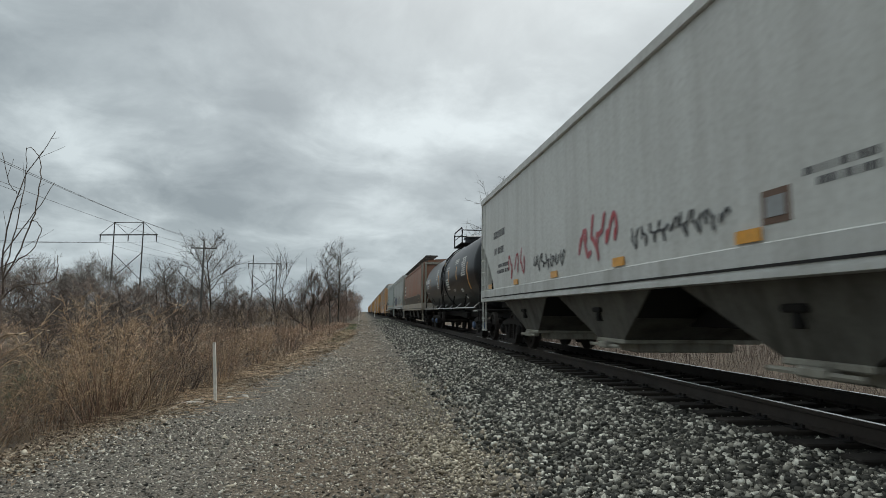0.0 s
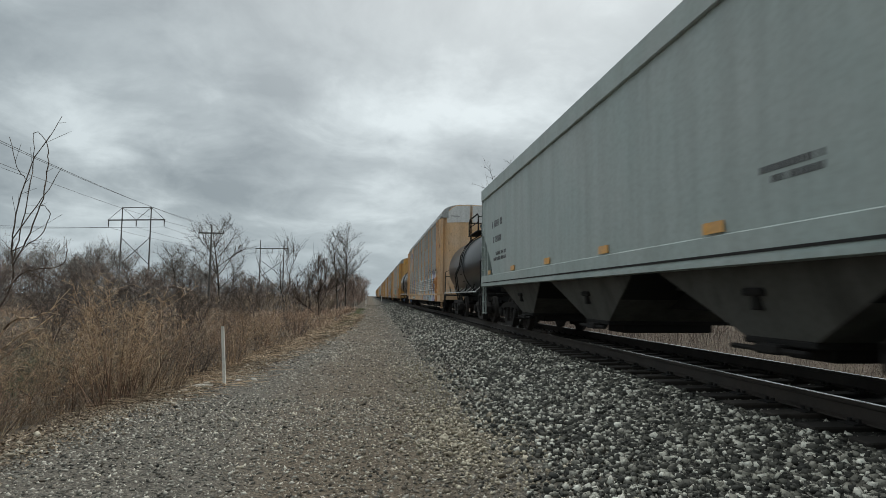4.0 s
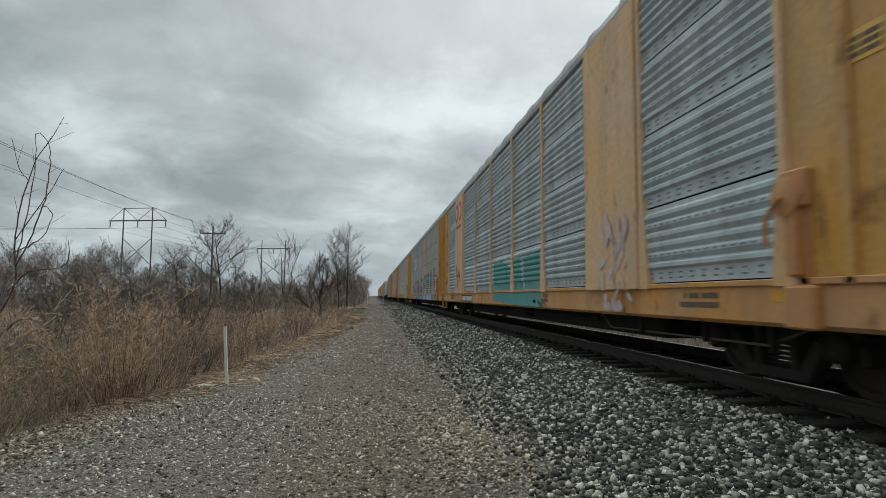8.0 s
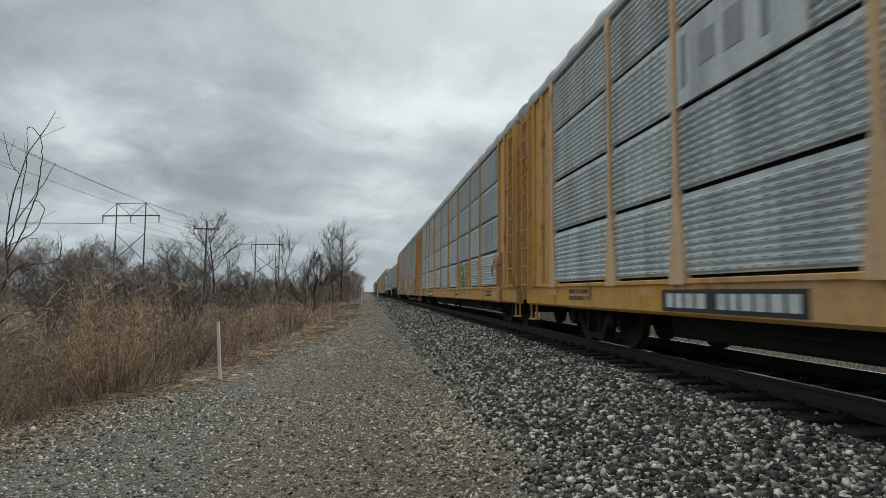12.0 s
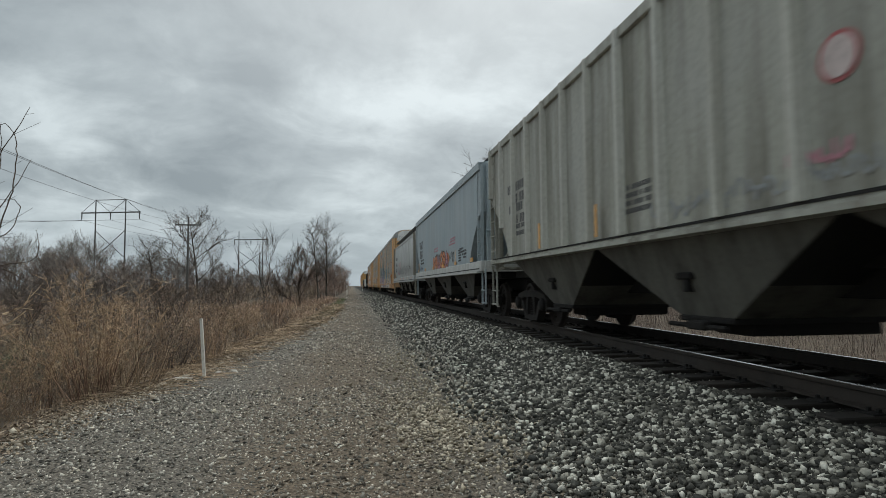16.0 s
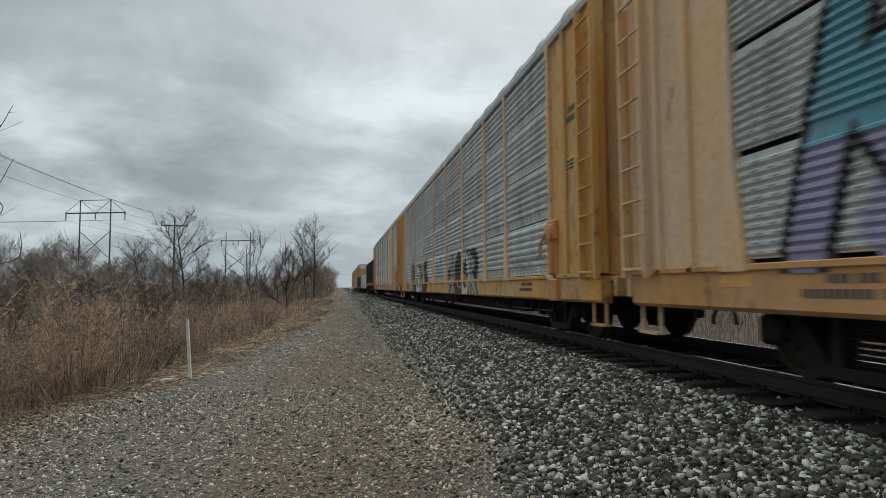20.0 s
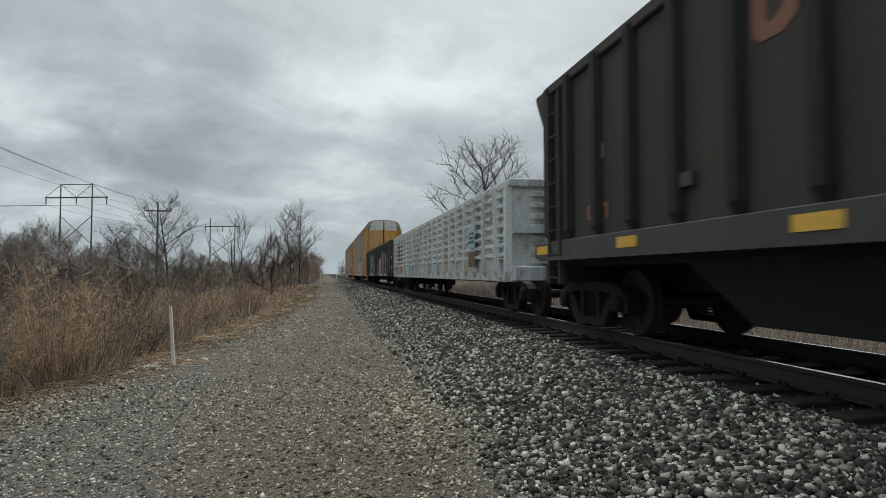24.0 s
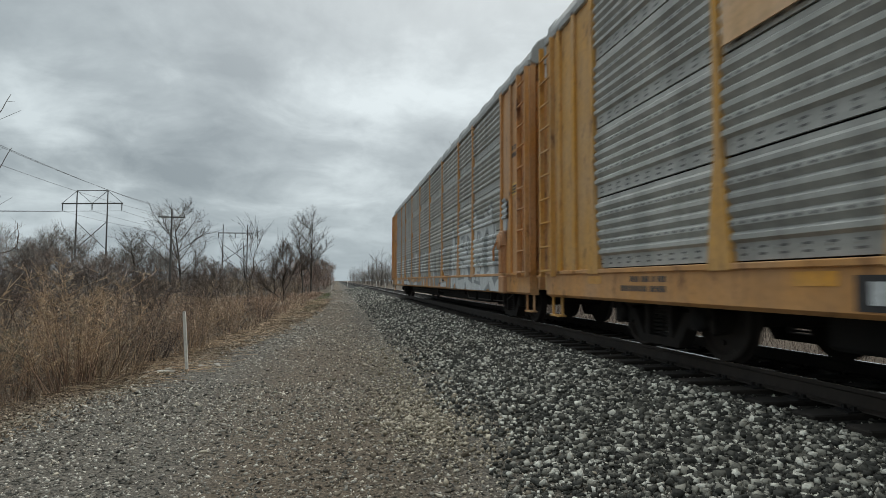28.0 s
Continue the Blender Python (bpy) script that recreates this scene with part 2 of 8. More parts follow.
M["brown_pebble"] = island_mat("brown_pebble", [(0.0, (0.034, 0.026, 0.019)), (0.40, (0.140, 0.114, 0.086)), (0.74, (0.295, 0.248, 0.192)), (1.0, (0.66, 0.575, 0.46))])
M["rock"] = piece_mat("limestone_rock", [(0.0, (0.36, 0.32, 0.27)), (1.0, (0.5, 0.46, 0.4))], 0.9, 9.0)
M["pale"] = island_mat("pale_stone", [(0.0, (0.15, 0.12, 0.085)), (0.6, (0.28, 0.235, 0.175)), (1.0, (0.56, 0.49, 0.38))])
M["pale_chip"] = island_mat("pale_chip", [(0.0, (0.20, 0.165, 0.115)), (0.5, (0.36, 0.305, 0.225)), (1.0, (0.68, 0.60, 0.47))])
M["tie"] = paint("creosoted_tie", (0.034, 0.027, 0.021), (0.014, 0.012, 0.010), 0.6, 0.95, rnd=0.35)
M["rail"] = paint("rail_web", (0.045, 0.034, 0.027), (0.02, 0.017, 0.015), 0.5, 0.8)
M["railtop"] = nodes_of("rail_head", 0.22, 1.0)[0]
M["railtop"].node_tree.nodes["Principled BSDF"].inputs["Base Color"].default_value = (0.56, 0.55, 0.53, 1)
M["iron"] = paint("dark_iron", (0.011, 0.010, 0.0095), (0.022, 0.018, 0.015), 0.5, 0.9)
M["truck"] = paint("truck_casting", (0.014, 0.012, 0.011), (0.04, 0.03, 0.023), 0.5, 0.9)
M["wheel"] = paint("wheel_steel", (0.035, 0.026, 0.021), (0.012, 0.011, 0.010), 0.5, 0.75)
M["cap_blue"] = paint("blue_bearing_cap", (0.05, 0.12, 0.26), amount=0.5)
M["black"] = paint("black_tank_paint", (0.010, 0.012, 0.0145), (0.024, 0.025, 0.026), 0.35, 0.30)
M["black"].node_tree.nodes["Principled BSDF"].inputs["Specular IOR Level"].default_value = 0.38
M["white"] = paint("white_marking", (0.72, 0.72, 0.70), amount=0.3)
M["darkmark"] = paint("dark_marking", (0.06, 0.06, 0.065), amount=0.2)
M["amber"] = paint("amber_reflector", (0.80, 0.36, 0.03), amount=0.2, rough=0.4)
M["stick"] = paint("safety_yellow", (0.85, 0.47, 0.03), amount=0.2)
M["whitepaint"] = paint("white_stake", (0.80, 0.76, 0.68), amount=0.3)
M["pole"] = paint("weathered_pole", (0.10, 0.095, 0.09), amount=0.4)
M["wire"] = paint("cable", (0.05, 0.05, 0.055), amount=0.2)


def bark(name, stops):
    """Twigs: own colour each, in lighter and darker stands."""
    m = island_mat(name, stops, 0.95, 14.0, 0.3)
    nt = m.node_tree
    p = nt.nodes["Principled BSDF"]
    old = p.inputs["Base Color"].links[0].from_socket
    k = nt.nodes.new("ShaderNodeMapRange")
    k.inputs["From Min"].default_value, k.inputs["From Max"].default_value = 0.36, 0.64
    k.inputs["To Min"].default_value, k.inputs["To Max"].default_value = 0.5, 1.35
    nt.links.new(noise_of(nt, 0.55, 3.0), k.inputs["Value"])
    s = nt.nodes.new("ShaderNodeVectorMath")
    s.operation = "SCALE"
    nt.links.new(old, s.inputs[0])
    nt.links.new(k.outputs[0], s.inputs["Scale"])
    nt.links.new(s.outputs[0], p.inputs["Base Color"])
    return m


M["bark"] = bark("tree_bark", [(0.0, (0.075, 0.062, 0.052)), (0.5, (0.11, 0.092, 0.078)), (1.0, (0.16, 0.14, 0.12))])
M["brush"] = bark("dry_stems", [(0.0, (0.109, 0.072, 0.048)), (0.35, (0.285, 0.200, 0.129)), (0.7, (0.545, 0.384, 0.251)), (1.0, (0.820, 0.649, 0.445))])
M["redbrush"] = bark("red_twigs", [(0.0, (0.104, 0.062, 0.044)), (0.5, (0.304, 0.193, 0.133)), (1.0, (0.670, 0.457, 0.325))])
M["straw"] = bark("straw_grass", [(0.0, (0.270, 0.172, 0.099)), (0.5, (0.499, 0.333, 0.199)), (1.0, (0.756, 0.535, 0.343))])
M["woods"] = bark("far_twigs", [(0.0, (0.099, 0.073, 0.059)), (0.5, (0.188, 0.140, 0.115)), (1.0, (0.330, 0.255, 0.213))])
# fillers darker than the stems round them: shade inside the brush put into colour
M["under"] = bark("shaded_undergrowth", [(0.0, (0.099, 0.072, 0.055)), (0.5, (0.217, 0.161, 0.116)), (1.0, (0.413, 0.309, 0.217))])
M["bud"] = bark("bud_scales", [(0.0, (0.10, 0.09, 0.05)), (1.0, (0.22, 0.19, 0.10))])
M["farwood"] = bark("pale_far_twigs", [(0.0, (0.104, 0.087, 0.076)), (0.5, (0.175, 0.148, 0.130)), (1.0, (0.286, 0.250, 0.219))])
M["darktwig"] = bark("dark_twigs", [(0.0, (0.080, 0.060, 0.049)), (0.5, (0.126, 0.095, 0.077)), (1.0, (0.195, 0.150, 0.121))])
M["redwood"] = bark("reddish_twigs", [(0.0, (0.171, 0.113, 0.090)), (0.5, (0.262, 0.185, 0.147)), (1.0, (0.365, 0.269, 0.217))])
M["vine"] = bark("vine_leaves", [(0.0, (0.09, 0.09, 0.05)), (0.5, (0.15, 0.15, 0.085)), (1.0, (0.24, 0.22, 0.14))])
M["moss"] = bark("moss_blades", [(0.0, (0.09, 0.10, 0.045)), (1.0, (0.19, 0.2, 0.10))])
M["litter"] = island_mat("dead_leaves", [(0.0, (0.10, 0.068, 0.044)), (0.4, (0.19, 0.135, 0.09)), (0.75, (0.29, 0.22, 0.15)), (1.0, (0.44, 0.36, 0.27))], 0.9, 30.0)
M["plume"] = bark("plume_stems", [(0.0, (0.329, 0.201, 0.114)), (0.5, (0.595, 0.391, 0.233)), (1.0, (0.850, 0.648, 0.415))])


# ---- building blocks ----
class Shape:
    """Gathers plain solids into one mesh."""

    def __init__(self):
        self.v, self.f = [], []

    def add(self, vs, fs):
        n = len(self.v)
        self.v += [tuple(p) for p in vs]
        self.f += [tuple(i + n for i in q) for q in fs]
        return self

    def box(self, x0, x1, y0, y1, z0, z1, c=0.0):
        if c <= 0:
            return self.add([(x, y, z) for x in (x0, x1) for y in (y0, y1) for z in (z0, z1)],
                            [(0, 1, 3, 2), (4, 6, 7, 5), (0, 4, 5, 1), (2, 3, 7, 6), (0, 2, 6, 4), (1, 5, 7, 3)])
        ring = [(x0 + c, y0), (x1 - c, y0), (x1, y0 + c), (x1, y1 - c), (x1 - c, y1), (x0 + c, y1), (x0, y1 - c), (x0, y0 + c)]
        mx, my = (x0 + x1) / 2, (y0 + y1) / 2
        sx, sy = max(1e-3, 1 - 2 * c / (x1 - x0)), max(1e-3, 1 - 2 * c / (y1 - y0))
        small = [(mx + (x - mx) * sx, my + (y - my) * sy) for x, y in ring]
        rings = [[(x, y, z0) for x, y in small], [(x, y, z0 + c) for x, y in ring], [(x, y, z1 - c) for x, y in ring], [(x, y, z1) for x, y in small]]
        return self.loft(rings)

    def loft(self, rings, cap=True):
        k, n = len(rings[0]), len(rings)
        vs = [p for r in rings for p in r]
        fs = [(i * k + j, i * k + (j + 1) % k, (i + 1) * k + (j + 1) % k, (i + 1) * k + j) for i in range(n - 1) for j in range(k)]
        if cap:
            fs += [tuple(range(k))[::-1], tuple((n - 1) * k + j for j in range(k))]
        return self.add(vs, fs)

    def prism(self, poly, axis, a, b):
        """A polygon in the two other axes (in order), drawn out along axis from a to b."""
        def put(p, t):
            q = list(p)
            q.insert(axis, t)
            return tuple(q)
        return self.loft([[put(p, a) for p in poly], [put(p, b) for p in poly]])

    def tube(self, pts, r, n=6):
        rings = []
        for i, p in enumerate(pts):
            p = Vector(p)
            d = Vector(pts[min(i + 1, len(pts) - 1)]) - Vector(pts[max(i - 1, 0)])
            u = d.orthogonal().normalized() if abs(d.normalized().z) > 0.9 else d.cross(Vector((0, 0, 1))).normalized()
            w = d.cross(u).normalized()
            rr = r[i] if isinstance(r, (list, tuple)) else r
            rings.append([tuple(p + rr * (math.cos(2 * math.pi * j / n) * u + math.sin(2 * math.pi * j / n) * w)) for j in range(n)])
        return self.loft(rings)

    def disc(self, axis, centre, radii, offs, n=20):
        """Turned shape about an axis: radii at the offsets along it."""
        a, b = [k for k in range(3) if k != axis]
        rings = []
        for r, o in zip(radii, offs):
            ring = []
            for j in range(n):
                q = list(centre)
                q[axis] += o
                q[a] += r * math.cos(2 * math.pi * j / n)
                q[b] += r * math.sin(2 * math.pi * j / n)
                ring.append(tuple(q))
            rings.append(ring)
        return self.loft(rings)

    def mesh(self, name, smooth=False):
        me = bpy.data.meshes.new(name)
        me.from_pydata(self.v, [], self.f)
        bm = bmesh.new()
        bm.from_mesh(me)
        bmesh.ops.recalc_face_normals(bm, faces=bm.faces)
        bm.to_mesh(me)
        bm.free()
        if smooth:
            me.shade_smooth()
            me.set_sharp_from_angle(angle=radians(35))
        return me


MESHES = {}


def mesh_of(key, build, mat, smooth=False):
    """One mesh for each shape and material, shared by all that look alike."""
    k = (key, mat)
    if k not in MESHES:
        me = build().mesh(str(key[0] if isinstance(key, tuple) else key), smooth)
        me.materials.append(M[mat])
        MESHES[k] = me
    return MESHES[k]


def part(name, me, parent, at=(0, 0, 0), label="", turn=None):
    ob = new(name, me)
    ob.parent = parent
    ob.location = at
    if turn:
        ob.rotation_euler = [radians(a) for a in turn]
    if label:
        ob["label"] = label
    return ob


def thing(name, label, category, group="", kind="", at=(0, 0, 0)):
    ob = new(name)
    ob.location = at
    return tagged(ob, label, category, group, kind)


def numpy_mesh(name, v, f, mat, smooth=False):
    """A mesh from arrays of vertices and of triangles or quads."""
    me = bpy.data.meshes.new(name)
    n = f.shape[1]
    me.vertices.add(len(v))
    me.vertices.foreach_set("co", np.ascontiguousarray(v, dtype=np.float32).ravel())
    me.loops.add(f.size)
    me.loops.foreach_set("vertex_index", np.ascontiguousarray(f, dtype=np.int32).ravel())
    me.polygons.add(len(f))
    me.polygons.foreach_set("loop_start", np.arange(0, f.size, n, dtype=np.int32))
    me.update(calc_edges=True)
    me.materials.append(M[mat])
    if smooth:
        me.shade_smooth()
    return me


def rods(p0, p1, r0, r1, n=3):
    """Tapered rods between two sets of points, as arrays."""
    d = p1 - p0
    d = d / np.maximum(np.linalg.norm(d, axis=1, keepdims=True), 1e-6)
    ref = np.where(np.abs(d[:, 2:3]) > 0.9, np.array([[1.0, 0, 0]]), np.array([[0, 0, 1.0]]))
    u = np.cross(d, ref)
    u /= np.maximum(np.linalg.norm(u, axis=1, keepdims=True), 1e-6)
    w = np.cross(d, u)
    a = 2 * np.pi * np.arange(n) / n
    off = np.cos(a)[None, :, None] * u[:, None] + np.sin(a)[None, :, None] * w[:, None]
    v = np.concatenate([p0[:, None] + off * r0[:, None, None], p1[:, None] + off * r1[:, None, None]], axis=1)
    m = len(p0)
    base = (np.arange(m) * 2 * n)[:, None]
    j = np.arange(n)
    q = np.stack([j, (j + 1) % n, n + (j + 1) % n, n + j], axis=1)
    f = (base[:, :, None] + q[None]).reshape(-1, 4)
    return v.reshape(-1, 3), f


def spikes(p0, p1, r0):
    """Pointed twigs between two sets of points, as arrays."""
    v, _ = rods(p0, p1, r0, r0, 3)
    v = v.reshape(-1, 6, 3)[:, :4].copy()
    v[:, 3] = p1
    f = np.array([(0, 1, 3), (1, 2, 3), (2, 0, 3)])[None] + 4 * np.arange(len(p0))[:, None, None]
    return v.reshape(-1, 3), f.reshape(-1, 3)


def join(lists):
    vs, fs, n = [], [], 0
    if len({f.shape[1] for v, f in lists}) > 1:
        lists = [(v, f if f.shape[1] == 3 else np.concatenate([f[:, [0, 1, 2]], f[:, [0, 2, 3]]])) for v, f in lists]
    for v, f in lists:
        vs.append(v)
        fs.append(f + n)
        n += len(v)
    return np.concatenate(vs), np.concatenate(fs)


# ---- ground ----
def ground_z(x, y):
    x, y = np.asarray(x, float), np.asarray(y, float)
    e = road_edge(y)
    z = np.zeros(np.broadcast(x, y).shape)
    left = np.clip((e - x) / 3.2, 0, 1)
    z = z - 0.55 * left * left * (3 - 2 * left)
    up = np.clip((x - 1.25) / (3.55 - 1.25), 0, 1)
    z = z + 0.365 * up ** 1.1
    down = np.clip((x - 6.55) / 2.6, 0, 1)
    z = z - 0.70 * down * down * (3 - 2 * down)
    wob = 0.035 * np.sin(x * 1.7 + y * 0.31) * np.sin(y * 0.43 - x * 0.6) * np.clip((2 - x) / 2, 0.2, 1)
    far = 0.25 * np.sin(x * 0.11 + 1.3) * np.sin(y * 0.083) * np.clip((np.abs(x - 2.5) - 7) / 10, 0, 1)
    return z + wob * np.clip(1.6 - np.abs(x - 5.0) / 9, 0, 1) * (np.abs(x - 5.0) > 1.7) + far


def grid_mesh(name, xs, ys, zf, mat):
    X, Y = np.meshgrid(xs, ys)
    v = np.stack([X, Y, zf(X, Y)], axis=-1).reshape(-1, 3)
    w, h = len(xs), len(ys)
    i = (np.arange(h - 1)[:, None] * w + np.arange(w - 1)[None]).ravel()
    f = np.stack([i, i + 1, i + 1 + w, i + w], axis=1)
    return numpy_mesh(name, v, f, mat, True)


ys_g = np.concatenate([[-4000, -2000, -900, -400, -200], np.arange(-100, -10, 10), np.arange(-10, 60, 1.0), np.arange(60, 200, 5.0), [220, 260, 320, 400, 520, 700, 1000, 1500, 2500, 4500]])
xs_g = np.concatenate([[-3000, -1500, -700, -350, -180, -100, -70], np.arange(-50, -8, 3), np.arange(-8, 12, 0.4), np.arange(12, 40, 2.5), [45, 60, 90, 150, 260, 500, 1200, 3000]])
ground = tagged(new("ground", grid_mesh("ground", xs_g, ys_g, lambda x, y: ground_z(x, y) - 0.03 * ((x > road_edge(y) + 0.3) & (x < 9)), "earth")),
                "brown earth with dead grass and leaf litter", "ground", kind="structure")


def strip_mesh(name, lo, hi, k, ys, lift, mat):
    """A strip that runs along the track, from lo(y) to hi(y)."""
    t = np.linspace(0, 1, k)
    Y = np.repeat(ys[:, None], k, axis=1)
    X = lo(ys)[:, None] * (1 - t) + hi(ys)[:, None] * t
    v = np.stack([X, Y, ground_z(X, Y) + lift], axis=-1).reshape(-1, 3)
    i = (np.arange(len(ys) - 1)[:, None] * k + np.arange(k - 1)[None]).ravel()
    return numpy_mesh(name, v, np.stack([i, i + 1, i + 1 + k, i + k], axis=1), mat, True)


ys_s = np.concatenate([np.arange(-600, -20, 20), np.arange(-20, 60, 0.35), np.arange(60, 300, 4), np.arange(300, 1600, 40)])
ragged = lambda y, s: 0.14 * np.sin(y * 1.3 + s) + 0.10 * np.sin(y * 3.7 + 2 * s) + 0.06 * np.sin(y * 8.3 + s)
tagged(new("road", strip_mesh("road", lambda y: road_edge(y) + ragged(y, 1.0), lambda y: 2.65 + 0 * y, 24, ys_s, 0.006, "road")),
       "grey-brown gravel service road beside the track", "gravel road", kind="structure")
ballast = tagged(new("ballast_bed", strip_mesh("ballast_bed", lambda y: 2.25 + 1.6 * ragged(y, 4.0), lambda y: 9.0 + ragged(y, 2.0), 40, ys_s, 0.014, "bed")),
                 "bed of crushed grey ballast stone under the track", "ballast", kind="structure")

# ---- track ----
TIE_TOP = RAIL_Z - 0.185
track = thing("railway_track", "single railway track, steel rails on dark wooden ties", "railway track", kind="structure", at=(TRACK_X, 0, 0))


def rail_shape():
    prof = [(-0.075, 0), (0.075, 0), (0.075, 0.014), (0.012, 0.03), (0.010, 0.13), (0.034, 0.142), (0.036, 0.17), (0.030, 0.178), (-0.030, 0.178),
            (-0.036, 0.17), (-0.034, 0.142), (-0.010, 0.13), (-0.012, 0.03), (-0.075, 0.014)]
    s = Shape()
    s.loft([[(x, y, z) for x, z in prof] for y in (-600, -60, 0, 60, 200, 600, 1600)])
    return s


for side in (-1, 1):
    r = part("rail", mesh_of("rail", rail_shape, "rail"), track, (side * 0.7525, 0, RAIL_Z - 0.18))
    part("rail_head", mesh_of("rail_head", lambda: Shape().box(-0.027, 0.027, -600, 1600, 0.1785, 0.1802), "railtop"), r, label="polished running surface of the rail")


def tie_shape():
    return Shape().box(-1.3, 1.3, -0.114, 0.114, -0.178, 0, 0.012)


def plate_shape():
    s = Shape().box(-0.19, 0.19, -0.09, 0.09, 0, 0.014)
    for a in (-0.105, 0.105):
        for b in (-0.05, 0.05):
            s.box(a - 0.014, a + 0.014, b - 0.014, b + 0.014, 0.014, 0.045)
    return s


TIE_STEP = 0.535
for i in range(-12, 250):
    j = rng.normal(0, 0.012, 3)
    t = part("tie", mesh_of("tie", tie_shape, "tie"), track, (j[0] * 2.5, i * TIE_STEP + j[1], TIE_TOP), turn=(0, 0, j[2] * 60))
    if i < 75:
        for side in (-1, 1):
            part("tie_plate", mesh_of("tie_plate", plate_shape, "iron"), t, (side * 0.7525 - j[0] * 2.5, 0, 0))
far_ties = Shape()
for i in range(250, 1100):
    far_ties.box(-1.3, 1.3, i * TIE_STEP - 0.114, i * TIE_STEP + 0.114, -0.178, 0)
for i in range(-400, -12):
    far_ties.box(-1.3, 1.3, i * TIE_STEP - 0.114, i * TIE_STEP + 0.114, -0.178, 0)
ob = part("far_ties", mesh_of("far_ties", lambda: far_ties, "tie"), track, (0, 0, TIE_TOP))
ob["kind"] = "stuff"

# ---- loose stone ----
BOX_V = np.array([(x, y, z) for x in (-1, 1) for y in (-1, 1) for z in (-1, 1)]) * 0.62
BOX_F = np.array([(0, 1, 3), (0, 3, 2), (4, 6, 7), (4, 7, 5), (0, 4, 5), (0, 5, 1), (2, 3, 7), (2, 7, 6), (0, 2, 6), (0, 6, 4), (1, 5, 7), (1, 7, 3)])


OCT_V = np.array([(1, 0, 0), (-1, 0, 0), (0, 1, 0), (0, -1, 0), (0, 0, 1), (0, 0, -1)]) * 1.0
OCT_F = np.array([(0, 2, 4), (2, 1, 4), (1, 3, 4), (3, 0, 4), (2, 0, 5), (1, 2, 5), (3, 1, 5), (0, 3, 5)])


TET_V = np.array([(1, 0, -0.4), (-0.6, 0.9, -0.4), (-0.6, -0.9, -0.4), (0, 0, 0.9)]) * 1.15
TET_F = np.array([(0, 1, 3), (1, 2, 3), (2, 0, 3), (0, 2, 1)])


def stones(xy, size, lift, mat, name, flat=0.7, small=False, chip=False):
    """Angular stones lying on the ground at the points xy."""
    n = len(xy)
    solid, faces = (TET_V, TET_F) if chip else (OCT_V, OCT_F) if small else (BOX_V, BOX_F)
    v = np.repeat(solid[None], n, axis=0) + rng.uniform(-0.30, 0.30, (n, len(solid), 3))
    v *= rng.uniform(0.65, 1.25, (n, 1, 3)) * np.array([1, 1, flat])
    a, b = rng.uniform(0, 6.28, n), rng.normal(0, 0.75, n)
    c, s, cb, sb = np.cos(a), np.sin(a), np.cos(b), np.sin(b)
    x, y, z = v[..., 0], v[..., 1], v[..., 2]
    y, z = y * cb[:, None] - z * sb[:, None], y * sb[:, None] + z * cb[:, None]
    x, y = x * c[:, None] - y * s[:, None], x * s[:, None] + y * c[:, None]
    v = np.stack([x, y, z], axis=-1) * size[:, None, None]
    v += np.stack([xy[:, 0], xy[:, 1], ground_z(xy[:, 0], xy[:, 1]) + lift * size], axis=-1)[:, None]
    f = (faces[None] + len(solid) * np.arange(n)[:, None, None]).reshape(-1, 3)
    return numpy_mesh(name, v.reshape(-1, 3), f, mat)


def scatter(n, x0, x1, y0, y1):
    return np.stack([rng.uniform(x0, x1, n), rng.uniform(y0, y1, n)], axis=1)


shoulder = np.concatenate([scatter(9000, 1.2, 3.74, -9, 3), scatter(36000, 1.2, 3.74, 2.3, 10), scatter(25000, 1.2, 3.74, 10, 22), scatter(13000, 1.3, 3.74, 22, 45), scatter(4000, 1.3, 3.74, 45, 100)])
keep = rng.uniform(0, 1, len(shoulder)) < np.clip((shoulder[:, 0] - 1.05 + 0.22 * np.sin(shoulder[:, 1] * 1.9) + 0.12 * np.sin(shoulder[:, 1] * 4.7)) / 1.35, 0.05, 1)
shoulder = shoulder[keep]
size = np.clip(rng.lognormal(math.log(0.0198), 0.34, len(shoulder)), 0.009, 0.042) * np.clip(0.85 + shoulder[:, 1] / 50, 0.95, 2.4)
for zone, plain in ((abs(shoulder[:, 1] - 7) < 4, False), (abs(shoulder[:, 1] - 7) >= 4, True)):
    tagged(part("ballast_stones", stones(shoulder[zone], size[zone], 0.7, "ballast", "ballast_stones", 0.8, plain), ballast), kind="stuff")
cribs = np.concatenate([scatter(2500, 3.75, 6.4, -14, 2), scatter(9000, 4.3, 6.4, 2, 22), scatter(3500, 3.7, 6.4, 22, 60), scatter(2600, 6.4, 8.8, 4, 40), scatter(5200, 3.72, 4.3, 2, 30)])
inside = np.abs((cribs[:, 1] / TIE_STEP) % 1 - 0.5) < 0.27
cribs = cribs[inside | (cribs[:, 0] > 6.4)]
tagged(part("crib_stones", stones(cribs, np.clip(rng.lognormal(math.log(0.022), 0.3, len(cribs)), 0.010, 0.04), 0.25, "ballast", "crib_stones", 0.7, True), ballast), kind="stuff")
